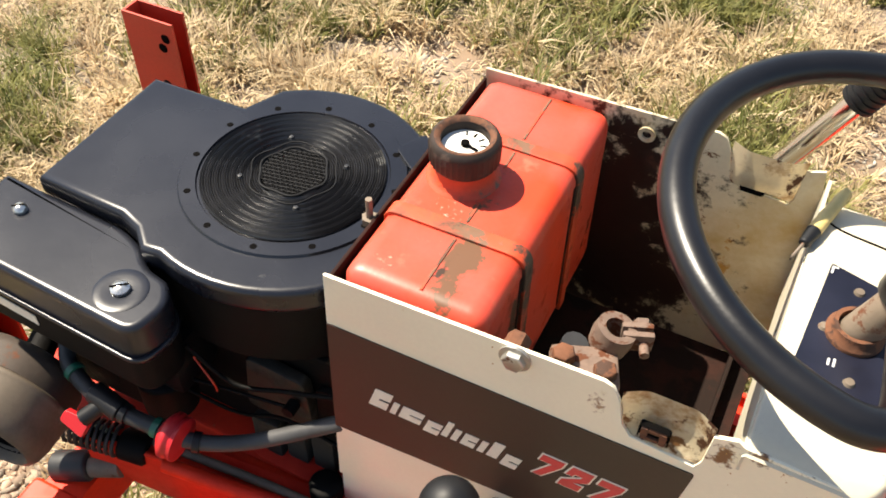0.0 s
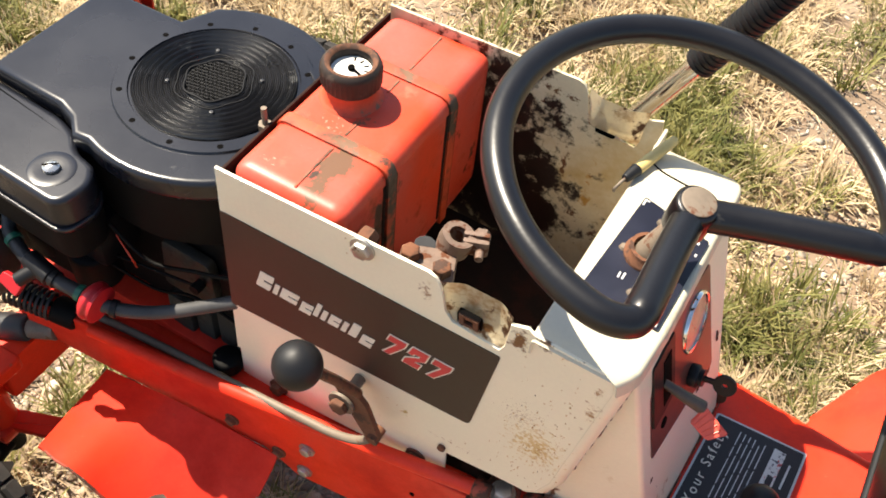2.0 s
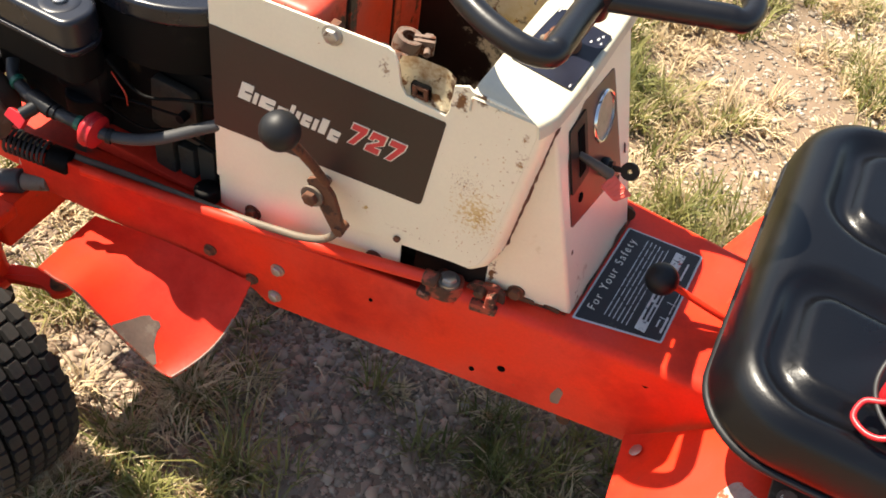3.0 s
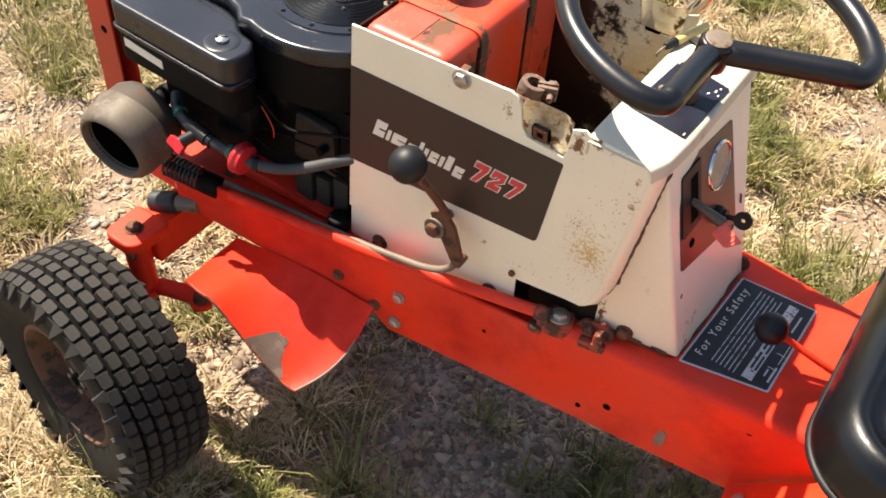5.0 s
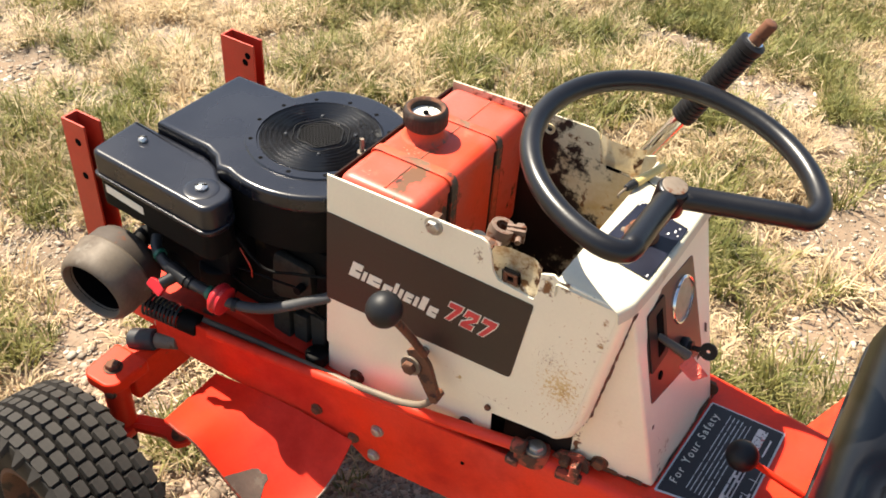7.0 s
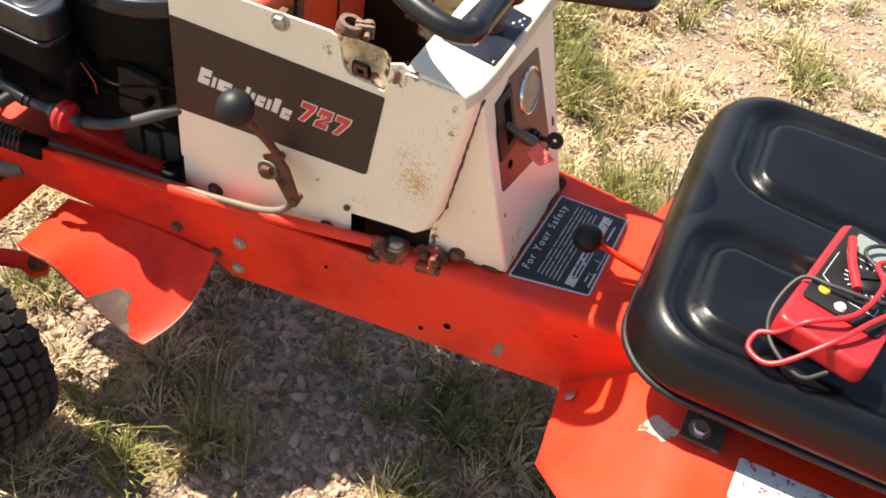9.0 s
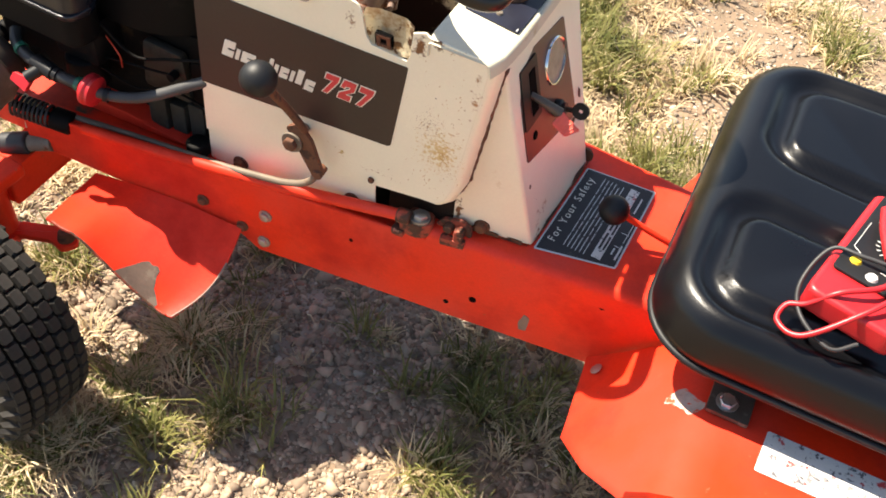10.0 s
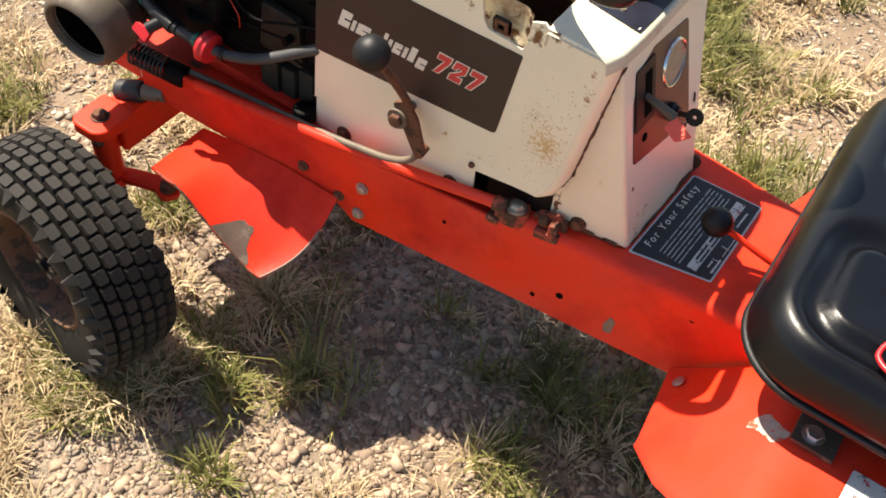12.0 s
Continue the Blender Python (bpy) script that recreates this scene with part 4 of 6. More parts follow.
# seam of the dash's far end cover
bm = bmesh.new()
tube(bm, curve_points([(0.2935, 0.222, 0.7565), (0.299, 0.214, 0.7574), (0.312, 0.209, 0.7574), (0.345, 0.205, 0.7568), (0.371, 0.202, 0.7530)], 6), 0.0009, 6)
part("dash_seam", bm, flat_black, dash, "dark seam of the end cover")

# steering column and wheel
HUB = Vector((0.352, 0.1185, 0.8175))
bm = bmesh.new()
rod(bm, (0.333, 0.1145, 0.7582), HUB - Vector((0, 0, 0.01)), 0.0125, 24, 0.012)
column = part("steering_column", bm, rod_steel, tractor, "dull steel steering column with a rusty collar")
bm = bmesh.new()
lathe(bm, [(0.0127, 0.0), (0.0190, 0.0), (0.0190, 0.003), (0.0165, 0.005), (0.0158, 0.010), (0.0127, 0.010)], 28, Matrix.Translation((0.333, 0.1145, 0.7584)), closed=True)
part("collar", bm, rust, column, "rusty collar ring")
WN = Vector((0.13, -0.081, 0.99)).normalized()
WC = Vector((0.346, 0.133, 0.8380))
WX = (Vector((1, 0, 0)) - WN * WN.x).normalized()
WY = WN.cross(WX)


def on_wheel(deg, r, up=0.0):
    return WC + r * (WX * math.cos(radians(deg)) + WY * (0.958 * math.sin(radians(deg)))) + WN * up


line = [HUB, HUB.lerp(on_wheel(11, 0.122), 0.5) - WN * 0.002, on_wheel(9.5, 0.122, -0.002), on_wheel(11, 0.141, -0.001), on_wheel(19, 0.151)]
line += [on_wheel(a, 0.1525) for a in range(27, 258, 10)]
line += [on_wheel(266, 0.1515), on_wheel(273, 0.143, -0.001), on_wheel(274.5, 0.125, -0.002), HUB.lerp(on_wheel(274, 0.12), 0.5) - WN * 0.002, HUB]
bm = bmesh.new()
tube(bm, curve_points(line, 6), lambda t: 0.0128 if t < 0.075 or t > 0.925 else 0.0118, 18)
wheel = part("steering_wheel", bm, wheel_black, tractor, "black open steering wheel with two spokes bent from its rim")
bm = bmesh.new()
rod(bm, HUB - WN * 0.02, HUB + WN * 0.0135, 0.0175, 28, None, 0.003)
part("hub", bm, wheel_black, wheel, "black wheel hub")
bm = bmesh.new()
rod(bm, HUB + WN * 0.0135, HUB + WN * 0.0155, 0.0135, 28, None, 0.001)
part("hub_cap", bm, rod_steel, wheel, "worn steel hub cap")

# fuel tank in three sections, with straps, neck and gauge cap
tank = []
bm = bmesh.new()
box(bm, (0.0015, 0.010, 0.585), (0.114, 0.2665, 0.7565), 0.016, None, 4)
tank = part("fuel_tank", bm, tank_red, tractor, "faded red steel fuel tank with two straps and grime")
for y0, y1, h in ((0.076, 0.090, 0.0022), (0.182, 0.195, 0.0018)):
    bm = bmesh.new()
    prof = rounded([(0.0022, 0.59), (0.1148 + h, 0.59), (0.1148 + h, 0.7568 + h), (0.0022 - h * 0.6, 0.7568 + h)], [0.001, 0.001, 0.017, 0.012], 5)
    prism(bm, prof, "y", y0, y1, 0.0008, 1)
    part("strap", bm, tank_dirt, tank, "grimy red painted tank strap")
    # Narrow dark strips along both edges of the strap's rear face
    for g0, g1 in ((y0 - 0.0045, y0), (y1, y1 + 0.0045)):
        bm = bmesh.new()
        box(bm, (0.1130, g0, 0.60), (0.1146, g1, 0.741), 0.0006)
        part("strap_gap", bm, inside, tank, "thin dark strip beside the strap")
for y0, y1 in ((0.020, 0.074), (0.093, 0.115), (0.16, 0.180), (0.198, 0.256)):
    bm = bmesh.new()
    box(bm, (0.0605, y0, 0.7561), (0.0625, y1, 0.7573), 0.0003)
    part("seam", bm, tank_dirt, tank, "dirt-filled tank seam")
NECK = Matrix.Translation((0.0375, 0.138, 0.7555))
bm = bmesh.new()
lathe(bm, [(0.030, 0.0), (0.027, 0.003), (0.0232, 0.006), (0.0222, 0.016), (0.0222, 0.024)], 32, NECK)
part("filler_neck", bm, tank_dirt, tank, "red filler neck with dribbles")
bm = bmesh.new()
prof = [(0, 0.030), (0.0185, 0.030), (0.0195, 0.0375), (0.0225, 0.0415), (0.0258, 0.0395), (0.0272, 0.035), (0.0268, 0.020), (0.0245, 0.0165), (0.0222, 0.0165)]
lathe(bm, prof, 72, NECK)
for v in bm.verts:
    q = NECK.inverted() @ v.co
    if 0.015 < q.z < 0.036 and q.xy.length > 0.026:
        k = round(math.atan2(q.y, q.x) / (2 * math.pi / 72))
        q.xy *= 1.0 + (0.02 if k % 2 else -0.02)
        v.co = NECK @ q
part("fuel_cap", bm, cap_brown, tank, "dark ribbed fuel cap with a gauge")
bm = bmesh.new()
lathe(bm, [(0.0186, 0.0385), (0.0205, 0.0412), (0.0232, 0.0415), (0.0242, 0.0395)], 40, NECK)
part("cap_rim", bm, rust, tank, "rusty cap rim")
bm = bmesh.new()
lathe(bm, [(0, 0.0312), (0.0182, 0.0312)], 32, NECK)
part("gauge_dial", bm, dial_white, tank, "yellowed white fuel gauge dial")
bm = bmesh.new()
for ang in (20, 50, 80, 110, 340):
    box(bm, (0.011, -0.0006, 0.0316), (0.016, 0.0006, 0.0319), 0, NECK @ Matrix.Rotation(radians(ang), 4, "Z"))
part("dial_ticks", bm, flat_black, tank, "black dial marks", smooth=False)
bm = bmesh.new()
box(bm, (-0.002, -0.001, 0.0322), (0.012, 0.001, 0.0330), 0, NECK @ Matrix.Rotation(radians(-15), 4, "Z"))
rod(bm, NECK @ Vector((0, 0, 0.0315)), NECK @ Vector((0, 0, 0.0345)), 0.0032, 14)
part("dial_hand", bm, flat_black, tank, "black gauge hand")
bm = bmesh.new()
rod(bm, (-0.009, 0.073, 0.735), (-0.009, 0.073, 0.766), 0.0027, 12)
rod(bm, (-0.009, 0.073, 0.742), (-0.009, 0.073, 0.748), 0.0065, 6)
part("stud", bm, rod_steel, tractor, "dull threaded stud with a nut")
# bolt behind the near panel's top edge
bm = bmesh.new()
rod(bm, (0.137, 0.004, 0.750), (0.137, 0.018, 0.752), 0.0085, 6, None, 0.001)
part("nut", bm, rust, near_panel, "rusty nut")
# battery terminal
bm = bmesh.new()
T = Matrix.Translation((0.187, 0.071, 0.722)) @ Matrix.Rotation(radians(22), 4, "Z")
lathe(bm, [(0.0085, -0.010), (0.0145, -0.010), (0.0155, 0.0), (0.0145, 0.009), (0.0085, 0.009), (0.0085, 0.009)], 28, T @ Matrix.Rotation(radians(14), 4, "Y"), closed=True)
box(bm, (0.006, -0.006, -0.009), (0.028, -0.001, 0.008), 0.0015, T)
box(bm, (0.006, 0.002, -0.009), (0.028, 0.007, 0.008), 0.0015, T)
box(bm, (-0.044, -0.045, -0.014), (0.004, -0.008, -0.002), 0.005, T)
rod(bm, T @ Vector((0.021, -0.016, -0.001)), T @ Vector((0.021, 0.014, -0.001)), 0.0035, 12)
rod(bm, T @ Vector((0.021, 0.007, -0.001)), T @ Vector((0.021, 0.013, -0.001)), 0.0075, 6)
terminal = part("battery_terminal", bm, rusty_lead, tractor, "corroded battery cable terminal")
for x, y in ((-0.035, -0.022), (-0.007, -0.034)):
    bm = bmesh.new()
    rod(bm, T @ Vector((x, y, -0.003)), T @ Vector((x, y, 0.007)), 0.0085, 6, None, 0.0015)
    part("terminal_bolt", bm, rust, terminal, "rusty bolt head")
bm = bmesh.new()
tube(bm, curve_points([T @ Vector((-0.025, 0, -0.012)), T @ Vector((-0.03, 0.004, -0.06)), T @ Vector((-0.02, 0.03, -0.13)), T @ Vector((0.0, 0.05, -0.202))], 6), 0.010, 12)
part("battery_cable", bm, rubber, terminal, "black battery cable")
# yellow-handled hook hanging on the dash edge
bm = bmesh.new()
a, b = Vector((0.3035, 0.248, 0.7615)), Vector((0.2855, 0.178, 0.7625))
rod(bm, a, a.lerp(b, 0.76), 0.0048, 16, 0.0056, 0.001)
hook = thing("hook_tool", (0, 0, 0), "small hook tool with yellow handle on the cream dash edge", "hand tool")
part("handle", bm, yellow_wood, hook, "worn yellow handle")
bm = bmesh.new()
rod(bm, a.lerp(b, 0.76), b, 0.0058, 14, 0.0040, 0.001)
part("ferrule", bm, black_plastic, hook, "dark ferrule")
bm = bmesh.new()
tube(bm, curve_points([b, b + Vector((-0.002, -0.006, -0.002)), b + Vector((-0.004, -0.010, -0.006)), b + Vector((-0.004, -0.008, -0.010))], 5), 0.0014, 8)
part("wire_hook", bm, rod_steel, hook, "bent wire hook")

# ---- side lever with a ball, and its rod ----
bm = bmesh.new()
prism(bm, rounded([(0.131, 0.580), (0.149, 0.592), (0.166, 0.572), (0.182, 0.522), (0.168, 0.513), (0.149, 0.547)], 0.004), "y", -0.030, -0.024, 0.0012)
lever = part("lever_arm", bm, rust, tractor, "rusty flat lever arm")
bm = bmesh.new()
tube(bm, curve_points([(0.155, -0.027, 0.584), (0.148, -0.045, 0.622), (0.139, -0.070, 0.668)], 5), 0.005, 12)
part("lever_shaft", bm, rust, lever)
bm = bmesh.new()
lathe(bm, [(0, -0.020)] + [(0.0205 * math.sin(math.pi * k / 16), -0.0205 * math.cos(math.pi * k / 16)) for k in range(1, 16)] + [(0, 0.0205)], 28, Matrix.Translation((0.136, -0.084, 0.690)))
part("ball_knob", bm, black_plastic, lever, "black ball knob")
bm = bmesh.new()
rod(bm, (0.141, -0.001, 0.562), (0.141, -0.034, 0.562), 0.006, 14)
lathe(bm, [(0.0065, 0), (0.0135, 0), (0.0135, 0.003), (0.0065, 0.003)], 24, Matrix.Translation((0.141, -0.031, 0.562)) @ frame_of((0, -1, 0)), closed=True)
part("pivot", bm, rod_steel, lever, "greasy pivot washer")
hexbolt(lever, (0.141, -0.034, 0.562), (0, -1, 0), 0.0085, 0.007, rust, False)
bm = bmesh.new()
tube(bm, curve_points([(-0.225, -0.030, 0.432), (-0.10, -0.024, 0.443), (0.02, -0.024, 0.457), (0.09, -0.026, 0.472), (0.13, -0.028, 0.484), (0.158, -0.028, 0.500), (0.175, -0.028, 0.524)], 8), 0.0046, 12)
part("link_rod", bm, rod_steel, tractor, "dull bent steel link rod")
bm = bmesh.new()
rod(bm, (0.175, -0.034, 0.524), (0.175, -0.018, 0.526), 0.0065, 12)
part("rod_end", bm, rust, tractor)

# ---- engine ----
FC = Vector((-0.1250, 0.1385))
out = [(-0.321, 0.036), (-0.321, 0.196), (-0.218, 0.198)]
out += [(FC.x + 0.124 * math.cos(radians(a)), FC.y + 0.124 * math.sin(radians(a))) for a in range(128, -40, -8)]
out += [(FC.x + 0.137 * math.cos(radians(a)), FC.y + 0.137 * math.sin(radians(a))) for a in range(-44, -112, -6)]
out += [(-0.188, 0.008), (-0.206, 0.024), (-0.228, 0.032)]
bm = bmesh.new()
prism(bm, out, "z", 0.664, 0.6890, 0.007, 4)
shroud = part("engine_shroud", bm, black_paint, tractor, "black satin engine blower housing")
# Skirt below the satin top, in the black darkened for shade
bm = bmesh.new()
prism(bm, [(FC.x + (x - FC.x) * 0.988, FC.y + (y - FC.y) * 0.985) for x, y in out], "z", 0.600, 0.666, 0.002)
part("housing_skirt", bm, black_dull, shroud, "dull black skirt of the housing, shade and dirt in its colour")
bm = bmesh.new()
lathe(bm, [(0.0835, 0.0), (0.0845, 0.0022), (0.0985, 0.0022), (0.1000, 0.0)], 72, Matrix.Translation((FC.x, FC.y, 0.6890)), closed=True)
part("screen_ring", bm, black_paint, shroud, "black flat ring round the fan screen")
for k in range(12):
    a = radians(30 * k + 12)
    bm = bmesh.new()
    lathe(bm, [(0, 0.0002), (0.0029, 0.0002), (0.0031, 0.0)], 14, Matrix.Translation((FC.x + 0.0915 * math.cos(a), FC.y + 0.0915 * math.sin(a), 0.6913)))
    part("screw_hole", bm, flat_black, shroud)
bm = bmesh.new()
lathe(bm, [(0, 0.6925), (0.082, 0.6900)], 48, Matrix.Translation((FC.x, FC.y, -0.002)))
fan = part("fan_screen", bm, flat_black, tractor, "black wire fan screen with worn ridges")
for r in [0.0300 + 0.0021 * i for i in range(25)]:
    bm = bmesh.new()
    lathe(bm, [(r - 0.0009, 0.6908), (r, 0.6923 + 0.0004 * math.sin(r * 900)), (r + 0.0009, 0.6908)], 64, Matrix.Translation((FC.x, FC.y, 0)))
    part("screen_wire", bm, wire_gloss, fan)
bm = bmesh.new()
hexr = 0.0285
for i in range(-8, 9):
    for k in range(3):
        a = radians(60 * k + 10)
        d, o = Vector((math.cos(a), math.sin(a), 0)), Vector((-math.sin(a), math.cos(a), 0)) * (0.0042 * i)
        L = math.sqrt(max(0, hexr ** 2 - (0.0042 * i) ** 2))
        if L > 0.004:
            c = Vector((FC.x, FC.y, 0.6930))
            rod(bm, c + o - d * L, c + o + d * L, 0.00042, 5)
part("screen_mesh", bm, mesh_black, fan, "fine woven mesh in the middle of the screen")
for ring_r, lift_, th in ((0.0300, 0.0024, 0.0012), (0.0385, 0.0014, 0.0009)):
    bm = bmesh.new()
    pts = [Vector((FC.x + ring_r * (1 + 0.05 * math.cos(6 * a)) * math.cos(a), FC.y + ring_r * (1 + 0.05 * math.cos(6 * a)) * math.sin(a), 0.6905 + lift_)) for a in [2 * math.pi * k / 48 for k in range(49)]]
    tube(bm, pts, th, 8, False)
    part("screen_ridge", bm, mesh_black, fan, "worn raised ridge round the mesh")
for k in range(4):
    a = radians(90 * k + 35)
    bm = bmesh.new()
    lathe(bm, [(0, 0.0028), (0.002, 0.0024), (0.0032, 0)], 14, Matrix.Translation((FC.x + 0.046 * math.cos(a), FC.y + 0.046 * math.sin(a), 0.6915)))
    part("screen_screw", bm, screen_worn, fan)
# small bracket ledge on the far edge of the housing
bm = bmesh.new()
prism(bm, rounded([(-0.060, 0.205), (-0.020, 0.175), (-0.008, 0.20), (-0.045, 0.235)], 0.006), "z", 0.6895, 0.6945, 0.0015)
part("housing_ledge", bm, black_paint, shroud)
# air cleaner cover
AC = [(-0.349, -0.040), (-0.138, -0.050), (-0.132, -0.012), (-0.146, 0.007), (-0.172, 0.012), (-0.192, 0.029), (-0.218, 0.038), (-0.355, 0.0455)]
AC = rounded(AC, [0.012, 0.020, 0.012, 0.008, 0.008, 0.008, 0.01, 0.006], 5)
cen = Vector((-0.245, -0.006))
bm = bmesh.new()
prism(bm, AC, "z", 0.632, 0.679, 0.007, 4)
cover = part("air_cleaner_cover", bm, black_paint, tractor, "black air cleaner cover with two slotted screws")
bm = bmesh.new()
prism(bm, [(cen.x + (p[0] - cen.x) * 1.022, cen.y + (p[1] - cen.y) * 1.085) for p in AC], "z", 0.6400, 0.6445, 0.0018, 3)
part("cover_lip", bm, black_paint, cover)
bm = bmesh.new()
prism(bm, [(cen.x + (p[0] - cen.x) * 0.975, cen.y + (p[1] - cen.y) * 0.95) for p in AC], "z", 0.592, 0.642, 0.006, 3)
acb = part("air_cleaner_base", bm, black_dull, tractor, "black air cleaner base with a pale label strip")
bm = bmesh.new()
prism(bm, [(-0.333, 0.616), (-0.262, 0.612), (-0.262, 0.624), (-0.333, 0.629)], "y", -0.0402, -0.0385)
bmesh.ops.transform(bm, matrix=Matrix(((1, 0, 0, 0), (-0.045, 1, 0, -0.0145), (0, 0, 1, 0), (0, 0, 0, 1))), verts=bm.verts)
part("label_strip", bm, cream_ink, acb, "pale label strip", smooth=False)
for x, y, dish in ((-0.174, -0.018, True), (-0.309, 0.014, False)):
    M = Matrix.Translation((x, y, 0.6792))
    if dish:
        bm = bmesh.new()
        lathe(bm, [(0.0085, 0.0004), (0.015, 0.0009), (0.020, 0.0008), (0.0225, 0.0)], 40, M)
        part("screw_dish", bm, black_paint, cover)
    bm = bmesh.new()
    r = 0.0078 if dish else 0.0062
    lathe(bm, [(0, 0.0062), (r * 0.55, 0.006), (r, 0.0035), (r, 0.001), (r, 0.0)], 24, M)
    sc = part("screw", bm, bright_steel, cover, "bright slotted screw")
    bm = bmesh.new()
    box(bm, (-r * 0.95, -0.0008, 0.0058), (r * 0.95, 0.0008, 0.0066), 0, M @ Matrix.Rotation(radians(40), 4, "Z"))
    part("slot", bm, flat_black, cover)
for ob in (cover, acb):
    ob.location = (-0.008, -0.009, -0.004)
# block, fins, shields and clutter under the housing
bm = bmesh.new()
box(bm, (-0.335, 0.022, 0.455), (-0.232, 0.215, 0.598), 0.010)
part("cylinder_head", bm, black_dull, tractor, "dull black cylinder head")
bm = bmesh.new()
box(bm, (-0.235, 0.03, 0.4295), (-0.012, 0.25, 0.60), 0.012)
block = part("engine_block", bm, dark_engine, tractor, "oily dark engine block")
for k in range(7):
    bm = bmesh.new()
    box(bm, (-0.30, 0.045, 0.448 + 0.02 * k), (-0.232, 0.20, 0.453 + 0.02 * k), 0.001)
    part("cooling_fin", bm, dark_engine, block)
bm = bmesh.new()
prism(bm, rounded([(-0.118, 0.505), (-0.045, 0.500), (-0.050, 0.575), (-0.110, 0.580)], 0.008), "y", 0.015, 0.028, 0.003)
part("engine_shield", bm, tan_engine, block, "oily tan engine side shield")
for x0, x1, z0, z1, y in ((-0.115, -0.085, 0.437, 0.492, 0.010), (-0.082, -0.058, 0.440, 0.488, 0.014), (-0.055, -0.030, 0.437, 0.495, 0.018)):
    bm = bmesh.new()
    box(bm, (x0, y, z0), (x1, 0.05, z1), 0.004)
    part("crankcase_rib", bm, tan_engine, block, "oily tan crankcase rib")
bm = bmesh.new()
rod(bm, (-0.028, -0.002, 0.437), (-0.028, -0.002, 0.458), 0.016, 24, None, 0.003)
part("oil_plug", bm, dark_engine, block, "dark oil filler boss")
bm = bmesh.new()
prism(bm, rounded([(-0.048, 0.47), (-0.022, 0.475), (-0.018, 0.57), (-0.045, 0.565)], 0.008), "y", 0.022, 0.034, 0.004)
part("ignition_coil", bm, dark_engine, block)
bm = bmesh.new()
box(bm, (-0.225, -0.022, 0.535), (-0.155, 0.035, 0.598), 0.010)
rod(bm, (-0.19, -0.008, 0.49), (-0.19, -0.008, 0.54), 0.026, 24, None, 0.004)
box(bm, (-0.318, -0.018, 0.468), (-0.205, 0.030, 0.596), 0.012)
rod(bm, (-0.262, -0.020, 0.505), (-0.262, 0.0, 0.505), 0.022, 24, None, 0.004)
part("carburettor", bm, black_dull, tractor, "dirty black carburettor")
bm = bmesh.new()
tube(bm, curve_points([(-0.15, -0.004, 0.58), (-0.128, -0.010, 0.562), (-0.135, -0.002, 0.535)], 6), 0.0010, 8)
part("throttle_wire", bm, post_red, tractor, "thin red wire")
# cables and linkage beside the engine
for pts, r in (([(-0.15, -0.008, 0.60), (-0.11, -0.004, 0.565), (-0.06, 0.004, 0.575), (-0.004, 0.012, 0.59)], 0.0022),
               ([(-0.17, -0.010, 0.53), (-0.12, 0.002, 0.505), (-0.07, 0.008, 0.52), (-0.004, 0.012, 0.505)], 0.0018)):
    bm = bmesh.new()
    tube(bm, curve_points(pts, 6), r, 8)
    part("control_cable", bm, dark_engine, tractor, "thin black control cable")
bm = bmesh.new()
rod(bm, (-0.21, -0.014, 0.545), (-0.06, 0.006, 0.548), 0.0018, 8)
rod(bm, (-0.06, 0.0, 0.548), (-0.06, 0.012, 0.548), 0.006, 12)
part("governor_rod", bm, dark_engine, tractor, "oily dark governor rod")
# muffler
MA = Vector((0.10, -0.97, -0.12)).normalized()
MC = Vector((-0.3185, -0.083, 0.506))
MM = Matrix.Translation(MC) @ frame_of(MA) @ Matrix.Scale(0.985, 4)
bm = bmesh.new()
lathe(bm, [(0.0, -0.008), (0.0600, -0.008), (0.0618, -0.006), (0.0618, -0.002), (0.0598, 0.001), (0.0588, 0.024), (0.0560, 0.036), (0.0515, 0.042), (0.0475, 0.043), (0.0445, 0.040), (0.0425, 0.030)], 44, MM)
muffler = part("muffler", bm, muffler_mat, tractor, "round heat-stained steel muffler with an open front")
bm = bmesh.new()
lathe(bm, [(0.0, -0.046), (0.035, -0.046), (0.052, -0.040), (0.0575, -0.030), (0.0590, -0.0085), (0.0, -0.0085)], 44, MM)
part("muffler_back", bm, muffler_dark, muffler, "burnt dark rear half of the muffler")
bm = bmesh.new()
lathe(bm, [(0.0432, 0.034), (0.041, 0.0), (0.0, -0.004)], 36, MM)
part("muffler_mouth", bm, flat_black, muffler, "sooty dark muffler opening")
bm = bmesh.new()
tube(bm, curve_points([MC - MA * 0.04, MC - MA * 0.075 + Vector((0, 0.01, 0.004)), (-0.255, 0.045, 0.53)], 5), 0.014, 16)
part("exhaust_pipe", bm, dark_engine, muffler, "dark exhaust pipe")
# fuel hose with tap, filter disc and clips
hose = curve_points([(-0.278, -0.030, 0.556), (-0.262, -0.046, 0.545), (-0.211, -0.060, 0.540), (-0.147, -0.057, 0.534)], 6)
bm = bmesh.new()
tube(bm, hose, 0.0076, 14)
fuel = part("fuel_hose", bm, rubber, tractor, "black fuel hose with a red tap and filter")
bm = bmesh.new()
tube(bm, curve_points([(-0.134, -0.056, 0.532), (-0.108, -0.044, 0.527), (-0.075, -0.026, 0.530), (-0.015, 0.002, 0.559), (0.02, 0.02, 0.575)], 8), 0.0072, 14)
part("grey_hose", bm, grey_hose, fuel, "dusty grey fuel hose")
bm = bmesh.new()
hd = Vector((0.064, 0.003, -0.008)).normalized()
